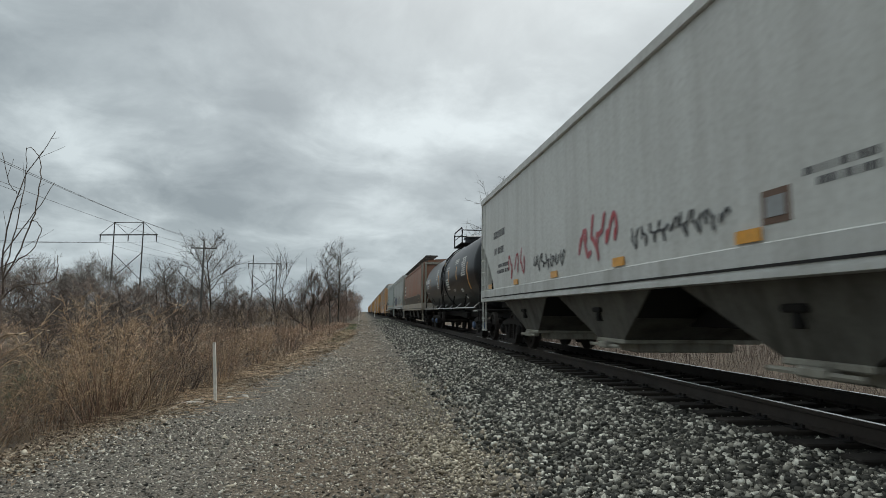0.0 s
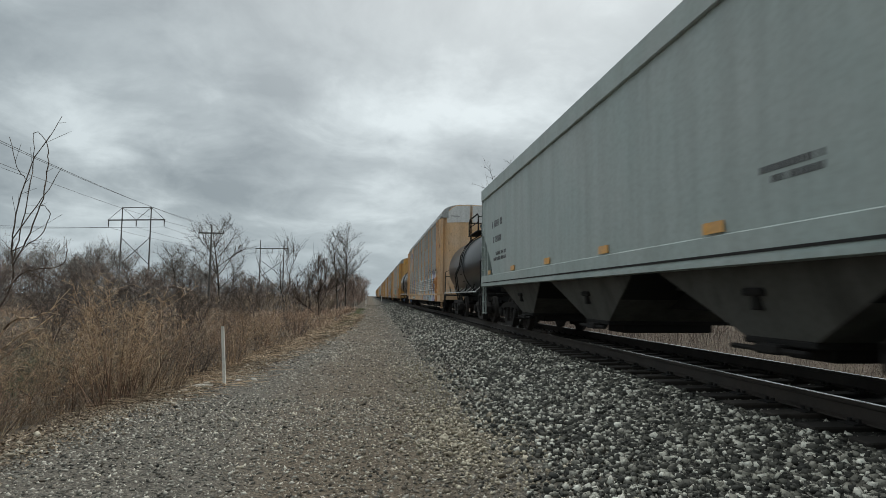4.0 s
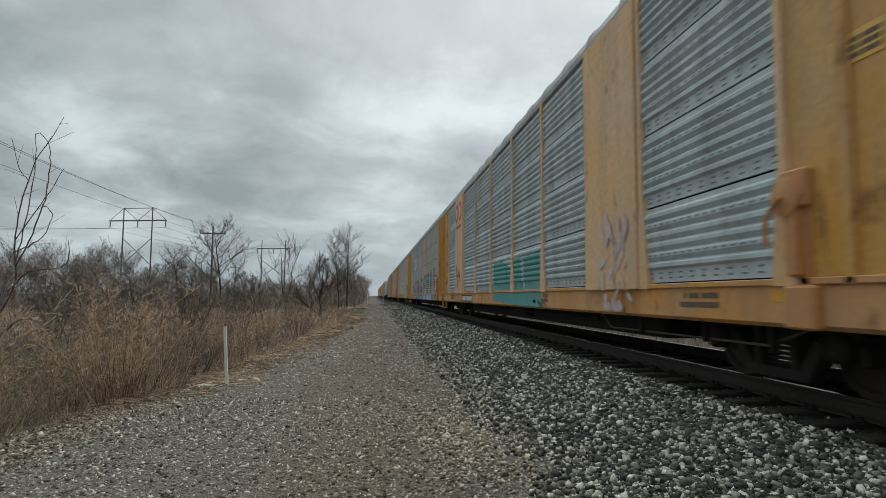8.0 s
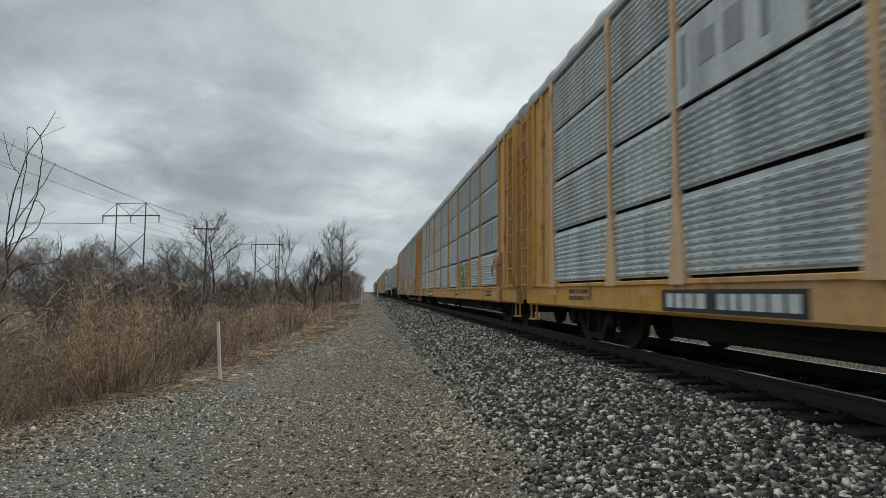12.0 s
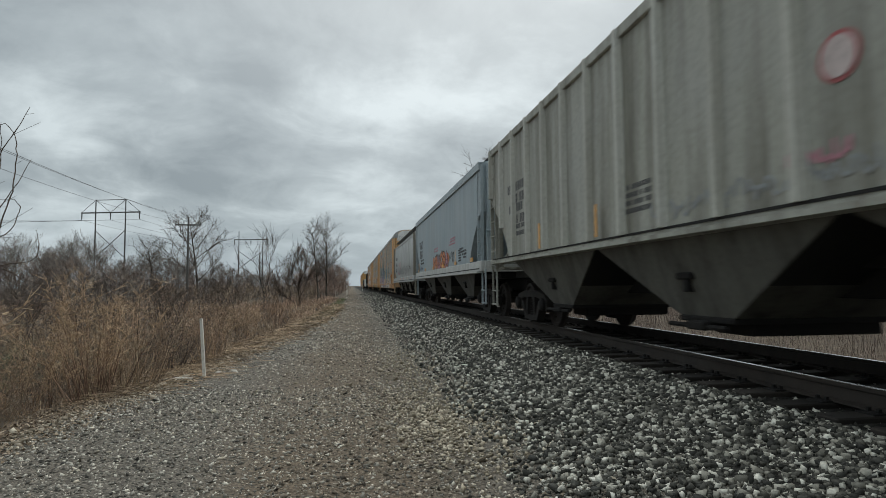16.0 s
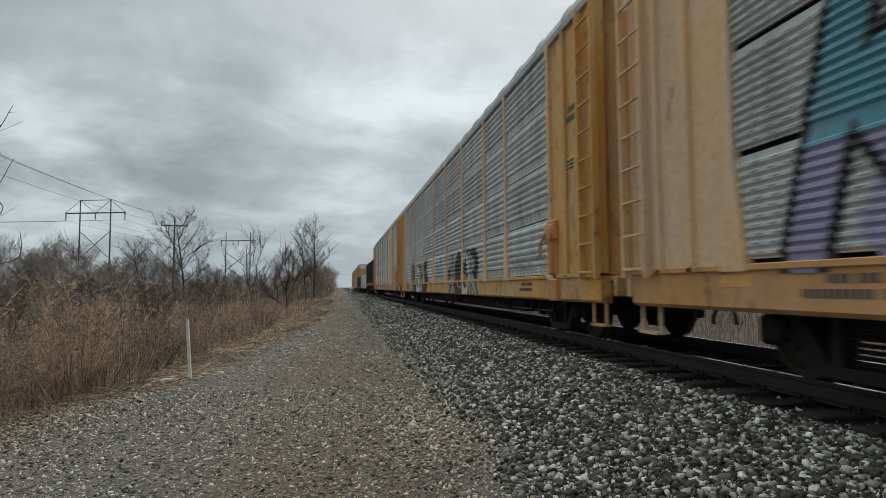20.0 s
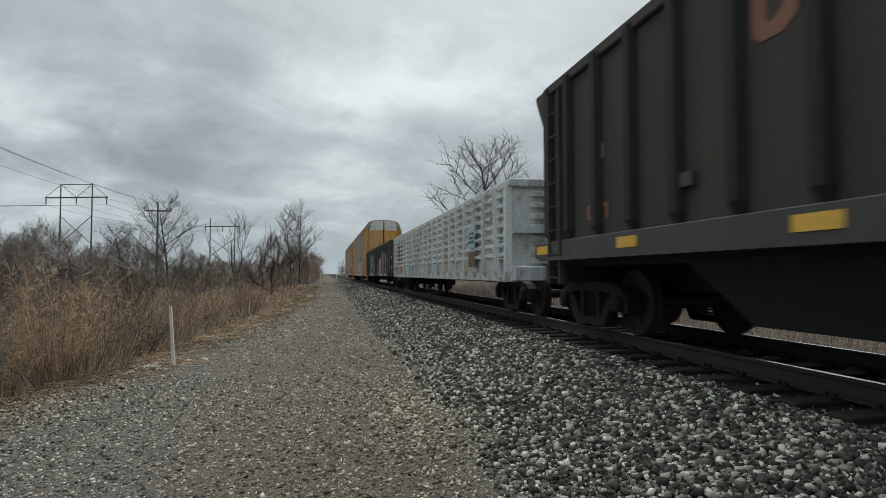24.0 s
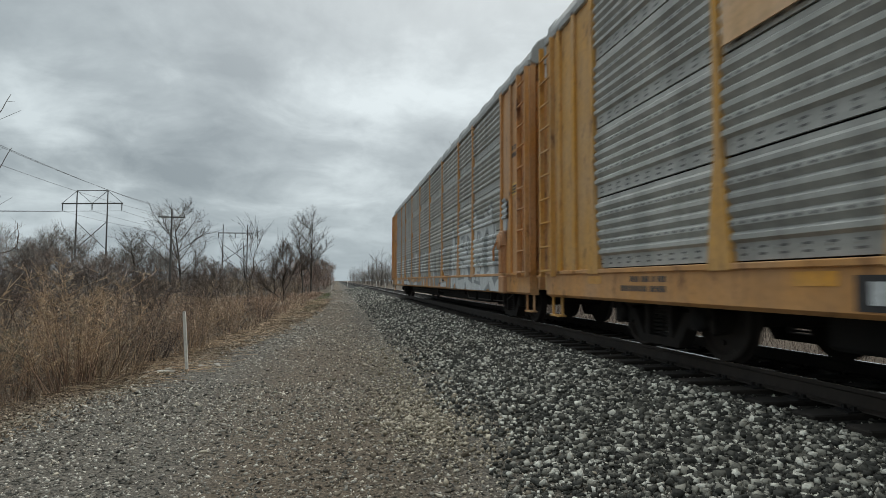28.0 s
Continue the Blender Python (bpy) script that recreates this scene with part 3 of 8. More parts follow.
for i in range(260):
    p = (1.5 + 2.3 * rng.uniform(), 3.4 + 3.4 * rng.uniform())
    k = i % 6
    if ("stone", k) not in MESHES:
        MESHES[("stone", k)] = stones(np.array([[1e-6, 900.0]]), np.array([1.0]), 0.0, "stone", "stone")
        me = MESHES[("stone", k)]
        co = np.array([q.co for q in me.vertices])
        me.vertices.foreach_set("co", (co - co.mean(axis=0)).astype(np.float32).ravel())
    ob = part("stone", MESHES[("stone", k)], ballast, (p[0], p[1], float(ground_z(p[0], p[1])) + 0.035), turn=(rng.normal(0, 20), rng.normal(0, 20), rng.uniform(0, 360)))
    s = float(np.clip(rng.lognormal(math.log(0.026), 0.25), 0.016, 0.042))
    ob.scale = (s, s, s * 0.8)
road_pts = np.concatenate([scatter(16000, -4.5, 1.8, -9, 3), scatter(68000, -3.4, 2.4, 3.0, 9), scatter(38000, -2.8, 2.4, 9, 20), scatter(14000, -2.0, 2.0, 20, 45), scatter(4000, -1.4, 2.0, 45, 100)])
road_pts = road_pts[(road_pts[:, 0] > road_edge(road_pts[:, 1]) - 0.05) & (rng.uniform(1.2, 2.5, len(road_pts)) > road_pts[:, 0])]
size = np.clip(rng.lognormal(math.log(0.0094), 0.46, len(road_pts)), 0.0045, 0.030) * np.clip(0.85 + road_pts[:, 1] / 36, 1, 2.6)
worn = np.exp(-((road_pts[:, 0] - 0.25 + 0.3 * np.sin(road_pts[:, 1] * 0.6)) / 0.85) ** 2) + 0.18 * np.sin(road_pts[:, 1] * 1.7 + road_pts[:, 0] * 2.1)
brown = rng.uniform(0, 1, len(road_pts)) < 0.14 + 0.46 * worn
for keep, mat, hue in ((~brown, "pebble", "grey"), (brown, "brown_pebble", "brown")):
    for zone, chip in ((abs(road_pts[:, 1] - 5.25) < 2.25, False), (abs(road_pts[:, 1] - 5.25) >= 2.25, True)):
        tagged(new("road_pebbles", stones(road_pts[keep & zone], size[keep & zone], 0.35, mat, "road_pebbles", 0.55, True, chip)), "loose " + hue + " pebbles spread over the gravel road", "pebbles", kind="stuff")
n = 3600
ey = np.concatenate([rng.uniform(3, 14, 2500), rng.uniform(14, 45, 1100)])
edge_pts = np.stack([road_edge(ey) + 0.05 * np.sin(ey * 2.3) + rng.normal(0.0, 0.12, n), ey], axis=1)
patch_pts = np.concatenate([np.stack([rng.normal(1.0, 0.34, 900), rng.normal(6.2, 1.1, 900)], axis=1), np.stack([rng.normal(1.1, 0.28, 300), rng.normal(10.5, 2.6, 300)], axis=1), np.stack([rng.normal(0.2, 0.9, 260), rng.uniform(4, 16, 260)], axis=1)])
pale_pts = np.concatenate([edge_pts, patch_pts])
chips = np.stack([rng.normal(1.0, 0.30, 3600), np.concatenate([rng.normal(6.3, 0.9, 2200), rng.normal(10.5, 2.2, 1400)])], axis=1)
tagged(new("pale_chips", stones(chips, np.clip(rng.lognormal(math.log(0.0145), 0.4, 3600), 0.006, 0.034), 0.9, "pale_chip", "pale_chips", 0.6, True)),
       "patch of pale limestone chips in the gravel road", "stones", kind="stuff")
tagged(new("pale_stones", stones(pale_pts, np.clip(rng.lognormal(math.log(0.016), 0.5, len(pale_pts)), 0.007, 0.06), 0.3, "pale", "pale_stones", 0.5)),
       "pale limestone chips along the road's edge", "stones", kind="stuff")

# ---- rolling stock: parts that all cars share ----
WHEEL_R, AXLE_Y = 0.457, 0.89
WHEELSETS = {1: [], -1: []}


def wheel_shape():
    s = Shape()
    for side in (-1, 1):
        x = side * 0.7525
        s.disc(0, (x, 0, 0), (0.49, 0.485, WHEEL_R + 0.004, WHEEL_R, WHEEL_R - 0.01, 0.39, 0.36, 0.15, 0.14), tuple(-side * o for o in (0.06, 0.04, 0.035, -0.05, -0.062, -0.062, -0.02, -0.02, -0.07)), 28)
        for k in range(4):
            a = math.pi / 2 * k
            s.disc(0, (x + side * 0.03, 0.26 * math.cos(a), 0.26 * math.sin(a)), (0.035, 0.035), (-0.02, 0.02), 6)
    s.disc(0, (0, 0, 0), (0.09, 0.09), (-1.02, 1.02), 12)
    return s


def side_frame_shape():
    """Cast side frame: arched top, two pedestals, openings round the springs."""
    s = Shape()
    x0, x1 = -0.09, 0.09
    s.prism([(-1.12, 0.56), (-0.95, 0.66), (-0.45, 0.74), (0.45, 0.74), (0.95, 0.66), (1.12, 0.56), (1.12, 0.46), (0.92, 0.52), (0.42, 0.60), (-0.42, 0.60), (-0.92, 0.52), (-1.12, 0.46)], 0, x0, x1)
    s.prism([(-0.72, 0.50), (-0.58, 0.52), (-0.34, 0.20), (0.34, 0.20), (0.58, 0.52), (0.72, 0.50), (0.44, 0.10), (-0.44, 0.10)], 0, x0, x1)
    for k in (-1, 1):
        s.prism([(k * 0.20, 0.60), (k * 0.30, 0.60), (k * 0.32, 0.20), (k * 0.22, 0.20)], 0, x0, x1)
        s.prism([(k * 1.14, 0.56), (k * 1.14, 0.33), (k * 1.06, 0.30), (k * 1.03, 0.52)], 0, x0, x1)
        s.prism([(k * 0.74, 0.56), (k * 0.74, 0.32), (k * 0.66, 0.34), (k * 0.66, 0.56)], 0, x0, x1)
    return s


def spring_shape():
    s = Shape()
    for y in (-0.11, 0.0, 0.11):
        for k in range(7):
            s.disc(0 + 2, (0, y, 0.22 + 0.05 * k), (0.052, 0.06, 0.052), (0, 0.013, 0.026), 8)
    return s


def cap_shape():
    return Shape().disc(0, (0, 0, 0), (0.13, 0.13, 0.10, 0.05, 0.0), (-0.08, 0.03, 0.06, 0.075, 0.078), 12)


def bolster_shape():
    return Shape().box(-1.0, 1.0, -0.19, 0.19, 0.44, 0.68, 0.03).box(-0.35, 0.35, -0.22, 0.22, 0.68, 0.78, 0.02)


def coupler_shape():
    s = Shape().box(-0.10, 0.10, -0.75, 0.06, 0.80, 0.96, 0.02).box(-0.19, 0.16, 0.02, 0.22, 0.74, 1.02, 0.04)
    s.tube([(-0.28, -0.25, 0.72), (-0.24, 0.0, 0.45), (-0.1, 0.22, 0.36)], 0.028, 6)
    return s


def add_truck(car, y, cap="iron"):
    t = part("truck", mesh_of("truck_bolster", bolster_shape, "truck"), car, (0, y, 0), "two-axle freight truck with cast side frames")
    for side in (-1, 1):
        part("side_frame", mesh_of("side_frame", side_frame_shape, "truck"), t, (side * 0.99, 0, 0))
        part("spring", mesh_of("spring", spring_shape, "truck"), t, (side * 0.99, 0, 0))["kind"] = "stuff"
        for k in (-1, 1):
            part("bearing_cap", mesh_of("bearing_cap", cap_shape, cap), t, (side * 1.09, k * AXLE_Y, WHEEL_R), turn=(0, 0, 0 if side > 0 else 180))
    for k in (1, -1):
        w = part("wheelset", mesh_of("wheelset", wheel_shape, "wheel"), t, (0, k * AXLE_Y, WHEEL_R))
        WHEELSETS[k].append(w)
    return t


def add_running_gear(car, L, truck_in, cap="iron"):
    for k in (-1, 1):
        add_truck(car, k * (L / 2 - truck_in), cap)
        part("coupler", mesh_of("coupler", coupler_shape, "iron"), car, (0, k * (L / 2 - 0.12), 0), turn=(0, 0, 0 if k > 0 else 180))


def ladder_shape(w, z0, z1, step=0.38, r=0.014):
    """A ladder in the y-z plane, w wide."""
    s = Shape()
    for y in (-w / 2, w / 2):
        s.box(-0.04, 0.04, y - 0.025, y + 0.025, z0, z1)
    z = z0 + 0.1
    while z < z1:
        s.tube([(-0.03, -w / 2, z), (-0.03, w / 2, z)], r, 5)
        z += step
    return s


def bars(car, face, y, z, w, h, rows, mat="white", name="marking", seed=0):
    """Lines of unreadable lettering: short bars of the lettering's size."""
    r = random.Random(seed * 31 + int(y * 10) + int(z * 7))
    s = Shape()
    rh = h / (rows * 1.6)
    for i in range(rows):
        zz = z + h / 2 - (i + 0.6) * h / rows
        yy, end = y - w / 2, y + w / 2 - r.uniform(0, 0.3) * w * (rows > 1)
        while yy < end:
            k = rh * r.uniform(0.45, 0.75)
            x0, x1 = face(zz - rh / 2), face(zz + rh / 2)
            s.add([(-x0 - 0.004, yy, zz - rh / 2), (-x0 - 0.004, yy + k, zz - rh / 2), (-x1 - 0.004, yy + k, zz + rh / 2), (-x1 - 0.004, yy, zz + rh / 2),
                   (-x0 + 0.01, yy, zz - rh / 2), (-x0 + 0.01, yy + k, zz - rh / 2), (-x1 + 0.01, yy + k, zz + rh / 2), (-x1 + 0.01, yy, zz + rh / 2)],
                  [(0, 1, 2, 3), (4, 7, 6, 5), (0, 4, 5, 1), (1, 5, 6, 2), (2, 6, 7, 3), (3, 7, 4, 0)])
            yy += k + rh * 0.28 + (rh * 0.7 if r.random() < 0.16 else 0)
    me = s.mesh(name)
    me.materials.append(M[mat])
    ob = part(name, me, car)
    ob["kind"] = "stuff"
    return ob


def plate(car, face, y, z, w, h, mat, name="sign_plate", t=0.005, label=""):
    """A thin plate or painted panel that lies on the car's near side."""
    s = Shape()
    n = max(2, int(h / 0.08))
    zs = [z - h / 2 + h * k / n for k in range(n + 1)]
    s.loft([[(-face(q) - t, y - w / 2, q), (-face(q) - t, y + w / 2, q), (-face(q) + 0.01, y + w / 2, q), (-face(q) + 0.01, y - w / 2, q)] for q in zs])
    me = s.mesh(name)
    me.materials.append(M[mat])
    return part(name, me, car, label=label)


# ---- painted pieces on the cars' sides ----
STROKES = [
    [((0, 0), (0.38, 1)), ((0.38, 1), (0.78, 0)), ((0.18, 0.4), (0.62, 0.4))],
    [((0, 0), (0.05, 1)), ((0.05, 1), (0.6, 0.85)), ((0.6, 0.85), (0.1, 0.5)), ((0.1, 0.5), (0.75, 0))],
    [((0.7, 0.95), (0.1, 0.85)), ((0.1, 0.85), (0.1, 0.55)), ((0.1, 0.55), (0.7, 0.42)), ((0.7, 0.42), (0.62, 0.08)), ((0.62, 0.08), (0, 0.05))],
    [((0.05, 1), (0.72, 0.95)), ((0.72, 0.95), (0.05, 0.05)), ((0.05, 0.05), (0.78, 0))],
    [((0.1, 0.15), (0.05, 0.8)), ((0.05, 0.8), (0.4, 1)), ((0.4, 1), (0.7, 0.75)), ((0.7, 0.75), (0.68, 0.2)), ((0.68, 0.2), (0.35, 0)), ((0.35, 0), (0.1, 0.15))],
    [((0, 0), (0.08, 1)), ((0.08, 0.5), (0.7, 1)), ((0.2, 0.55), (0.75, 0))],
    [((0, 0), (0.1, 0.95)), ((0.1, 0.95), (0.6, 0.1)), ((0.6, 0.1), (0.75, 1))],
    [((0.05, 0), (0.08, 1)), ((0.08, 0.97), (0.68, 1)), ((0.06, 0.5), (0.55, 0.53)), ((0.05, 0.03), (0.7, 0))],
    [((0.08, 0.72), (0.2, 0.95)), ((0.2, 0.95), (0.52, 1)), ((0.52, 1), (0.74, 0.8)), ((0.74, 0.8), (0.72, 0.3)), ((0.72, 0.45), (0.3, 0.5)), ((0.3, 0.5), (0.06, 0.25)), ((0.06, 0.25), (0.22, 0.02)), ((0.22, 0.02), (0.85, 0.0))],
    [((0.0, 0.97), (0.8, 1)), ((0.42, 1), (0.38, 0))],
    [((0.08, 0), (0.05, 1)), ((0.05, 1), (0.55, 0.95)), ((0.55, 0.95), (0.58, 0.62)), ((0.58, 0.62), (0.1, 0.52)), ((0.1, 0.52), (0.7, 0.42)), ((0.7, 0.42), (0.68, 0.08)), ((0.68, 0.08), (0.08, 0))],
    [((0.05, 1), (0.1, 0.15)), ((0.1, 0.15), (0.4, 0)), ((0.4, 0), (0.7, 0.15)), ((0.7, 0.15), (0.74, 1))],
    [((0.38, 0), (0.42, 1)), ((0.2, 1), (0.62, 1)), ((0.18, 0), (0.6, 0))],
]


def capsule(a, b, w):
    ax, az = a
    bx, bz = b
    d = math.atan2(bz - az, bx - ax)
    out = []
    for (cx, cz), s in (((bx, bz), -1), ((ax, az), 1)):
        for k in range(5):
            q = d + s * math.pi / 2 + k * math.pi / 4
            out.append((cx + w * math.cos(q), cz + w * math.sin(q)))
    return out


def cut(poly, z):
    ys = []
    for (a, b), (c, d) in zip(poly, poly[1:] + poly[:1]):
        if (b - z) * (d - z) <= 0 and b != d:
            ys.append(a + (c - a) * (z - b) / (d - b))
    return (min(ys), max(ys)) if len(ys) > 1 else None


def spray(shapes, face, breaks, base, floor=-9.0, ceil=9.0):
    """Convex shapes in (y, z) laid as paint on a side whose depth at height z is face(z)."""
    s = Shape()
    for i, poly in enumerate(shapes):
        z0, z1 = max(floor, min(p[1] for p in poly) + 1e-4), min(ceil, max(p[1] for p in poly) - 1e-4)
        if z1 <= z0:
            continue
        zs = sorted({z0, z1, *[b for b in breaks if z0 < b < z1], *[z0 + (z1 - z0) * q / 6 for q in range(1, 6)]})
        off = base + 0.0005 * i
        vs = []
        for z in zs:
            c = cut(poly, z)
            if c:
                vs += [(-face(z) - off, c[0], z), (-face(z) - off, c[1], z)]
        n = len(vs) // 2
        if n > 1:
            s.add(vs, [(2 * k, 2 * k + 1, 2 * k + 3, 2 * k + 2) for k in range(n - 1)])
    return s


def graffiti(car, face, breaks, y0, y1, z0, z1, cols, seed, halo=None, ground_col=None, fat=0.1, letters=None, rough=0.09, glyphs=None, low=None):
    """A row of big sprayed shapes between y0 and y1. cols: outline and fills; low: fill of the lower half; glyphs: which strokes, far to near."""
    r = random.Random(seed)
    h = z1 - z0
    n = len(glyphs) if glyphs else letters or max(2, round((y1 - y0) / (h * (0.72 if fat < 0.065 else 0.5))))
    wide = 1.08 if fat < 0.065 or letters or glyphs else 1.55
    step = (y1 - y0) / n
    strokes = []
    if fat < 0.065:
        for i in range(n):
            a0, k1, k2, lean = r.uniform(0, 6), r.uniform(5, 8), r.uniform(8, 13), r.uniform(-0.3, 0.3)
            pts = []
            for q in range(13):
                u = q / 12
                zz = 0.5 + 0.42 * math.sin(a0 + k1 * u) * (0.5 + 0.5 * math.sin(k2 * u + a0))
                pts.append((y1 - step * (i + 0.1 + 0.85 * u + 0.16 * math.cos(k2 * u) + lean * zz * 0.4), z0 + h * (zz + r.uniform(-0.04, 0.04))))
            strokes.append(list(zip(pts, pts[1:])))
    for i in range(n if fat >= 0.065 else 0):
        g = STROKES[glyphs[i] if glyphs else r.randrange(len(STROKES))]
        lean, up, sc = r.uniform(-0.12, 0.2), r.uniform(-0.05, 0.05) * h, r.uniform(0.86, 1.05)
        jit = lambda a: (a[0] + r.uniform(-rough, rough), a[1] + r.uniform(-rough, rough))
        g = [(jit(a), jit(b)) for a, b in g]
        strokes.append([((y1 - step * (i + 0.08) - (a[0] + lean * a[1]) * step * wide * sc, z0 + up + a[1] * h * sc * 0.97), (y1 - step * (i + 0.08) - (b[0] + lean * b[1]) * step * wide * sc, z0 + up + b[1] * h * sc * 0.97)) for a, b in g])
    w = fat * h * (0.75 if fat < 0.065 else 1.0)
    base = 0.004

    def lay(shapes, col, name="letter", foot=z0 - 0.03, head=9.0):
        me = spray(shapes, face, breaks, base, foot, head).mesh(name)
        me.materials.append(M[col])
        ob = part(name, me, car, label="sprayed graffiti lettering in faded colours")
        if fat < 0.065:
            ob["kind"] = "stuff"
        return ob

    if ground_col:
        blobs = []
        for i in range(int(n * 2.2)):
            cy, cz, ra, rb = r.uniform(y0, y1), r.uniform(z0, z0 + h * 0.75), r.uniform(0.3, 0.6) * step, r.uniform(0.2, 0.4) * h
            blobs.append([(cy + ra * math.cos(q * 0.628), max(z0 - 0.02, cz + rb * math.sin(q * 0.628))) for q in range(10)])
        lay(blobs, ground_col, "graffiti_ground")["kind"] = "stuff"
        base += 0.0005 * len(blobs) + 0.001
    if halo:
        for i, g in enumerate(strokes):
            lay([capsule(a, b, w * 1.72) for a, b in g], halo, "graffiti_edge")
            base += 0.0004
        base += 0.003
    for i, g in enumerate(strokes):
        lay([capsule(a, b, w * 1.45) for a, b in g], cols[0], "graffiti_letter")
        if len(cols) > 1:
            base += 0.0035
            lay([capsule(a, b, w * 0.95) for a, b in g], cols[1 + i % (len(cols) - 1)], "graffiti_fill", z0 + 0.42 * h if low else z0 - 0.03)
            if low:
                lay([capsule(a, b, w * 0.95) for a, b in g], low, "graffiti_fill", z0 - 0.03, z0 + 0.42 * h)
            base -= 0.0031
    if halo and len(cols) > 1:      # loose lights, arrows and drips over the piece
        base += 0.006
        for col in (cols[0], halo, cols[-1]):
            some = []
            for i in range(int((y1 - y0) * 1.0)):
                ay, az = r.uniform(y0, y1), r.uniform(z0 + 0.1, z1 - 0.15)
                some.append(capsule((ay, az), (ay + r.uniform(-0.22, 0.22) * h, max(z0, az + r.uniform(-0.35, 0.3) * h)), w * r.uniform(0.10, 0.26)))
            lay(some, col, "graffiti_light")["kind"] = "stuff"
            base += 0.002
    return strokes


def spray_paint(name, col, fade=0.25):
    M[name] = paint("spray_" + name, col, amount=fade, rough=0.6)


for n_, c_ in (("s_black", (0.025, 0.025, 0.03)), ("s_white", (0.66, 0.68, 0.68)), ("s_teal", (0.05, 0.36, 0.34)), ("s_cyan", (0.07, 0.36, 0.48)), ("s_purple", (0.13, 0.10, 0.28)),
               ("s_navy", (0.03, 0.06, 0.14)), ("s_red", (0.50, 0.06, 0.07)), ("s_orange", (0.68, 0.20, 0.05)), ("s_yellow", (0.66, 0.45, 0.06)), ("s_pink", (0.55, 0.22, 0.28)),
               ("s_lilac", (0.34, 0.30, 0.50)), ("s_green", (0.22, 0.34, 0.10)), ("s_mint", (0.36, 0.56, 0.50)), ("s_plum", (0.17, 0.05, 0.13)), ("s_grey", (0.30, 0.32, 0.33)), ("s_cream", (0.60, 0.56, 0.44)), ("s_sky", (0.36, 0.55, 0.64)), ("s_pinkwhite", (0.62, 0.50, 0.48)), ("s_rust", (0.30, 0.115, 0.055))):
    spray_paint(n_, c_)


# ---- autorack ----
ROWS_Z = (1.05, 2.02, 2.99, 3.96, 4.93)


def rack_profile(kind):
    """Depth of one screen panel over its height, as (z, depth) from the panel's foot."""
    h = ROWS_Z[1] - ROWS_Z[0]
    pts = []
    if kind != "fine":
        z = 0.012 if kind == "wide" else 0.03
        pts = [(z, 0.0), (0.17, 0.0)]
        for k in range(6):
            a = 0.17 + k * 0.126
            pts += [(a + 0.03, 0.04), (a + 0.072, 0.04), (a + 0.105, 0.0)]
        pts += [(h - z, 0.0)]
    else:
        pts = [(0.035, 0.0)]
        k = 0.05
        while k < h - 0.09:
            pts += [(k, 0.0), (k + 0.022, 0.028), (k + 0.048, 0.028), (k + 0.066, 0.0)]
            k += 0.0775
        pts += [(h - 0.02, 0.0)]
    return pts


def rack_face(kind):
    pts = rack_profile(kind)
    h = ROWS_Z[1] - ROWS_Z[0]
    zs, ds = [p[0] for p in pts], [p[1] for p in pts]

    def face(z):
        if z < 1.05:
            return 1.53
        return 1.50 + float(np.interp((z - 1.05) % h, zs, ds))
    breaks = [1.049, 1.051] + [ROWS_Z[i] + p for i in range(4) for p in zs]
    return face, breaks


def rack_panel_shape(kind, w):
    pts = rack_profile(kind)
    s = Shape()
    poly = [(-d, z) for z, d in pts] + [(0.03, pts[-1][0]), (0.03, pts[0][0])]
    s.loft([[(x, y, z) for x, z in poly] for y in (-w / 2, w / 2)])
    if kind != "fine":      # bolt heads along the flat strip
        for k in range(7):
            y = -w / 2 + w * (k + 0.5) / 7
            s.disc(0, (-0.006, y, 0.11), (0.018, 0.012), (0.006, -0.006), 6)
    return s


def dimple_mesh(kind, w):
    """Screen panel with rows of small dark slots."""
    s = rack_panel_shape(kind, w)
    n = len(s.f)
    if kind != "fine":
        rows, step = [0.17 + 0.126 * k + 0.051 for k in (1, 4)], 0.16
        for z in rows:
            for i in range(int(w / step)):
                y = -w / 2 + step * (i + 0.5)
                s.add([(-0.0425, y - 0.026, z - 0.010), (-0.0425, y + 0.026, z - 0.010), (-0.0425, y + 0.026, z + 0.010), (-0.0425, y - 0.026, z + 0.010)], [(0, 3, 2, 1)])
        for i in range(int(w / 0.24)):
            y = -w / 2 + 0.24 * (i + 0.5)
            for z in (0.065, 0.125):
                s.add([(-0.0030, y - 0.035, z - 0.010), (-0.0030, y + 0.035, z - 0.010), (-0.0030, y + 0.035, z + 0.010), (-0.0030, y - 0.035, z + 0.010)], [(0, 3, 2, 1)])
    else:
        for q in range(0, 11, 1):
            z = 0.05 + 0.0775 * q + 0.035
            for i in range(int(w / 0.21)):
                y = -w / 2 + 0.21 * (i + 0.5 + 0.25 * (q % 2))
                s.add([(-0.0300, y - 0.03, z - 0.006), (-0.0300, y + 0.03, z - 0.006), (-0.0300, y + 0.03, z + 0.006), (-0.0300, y - 0.03, z + 0.006)], [(0, 3, 2, 1)])
    me = s.mesh("screen_panel")
    return me, n


def rack_post_shape():
    s = Shape()
    s.prism([(-0.04, 5.0), (0.04, 5.0), (0.045, 2.1), (0.17, 1.06), (0.17, 0.98), (-0.17, 0.98), (-0.17, 1.06), (-0.045, 2.1)], 0, -0.062, 0.03)
    return s


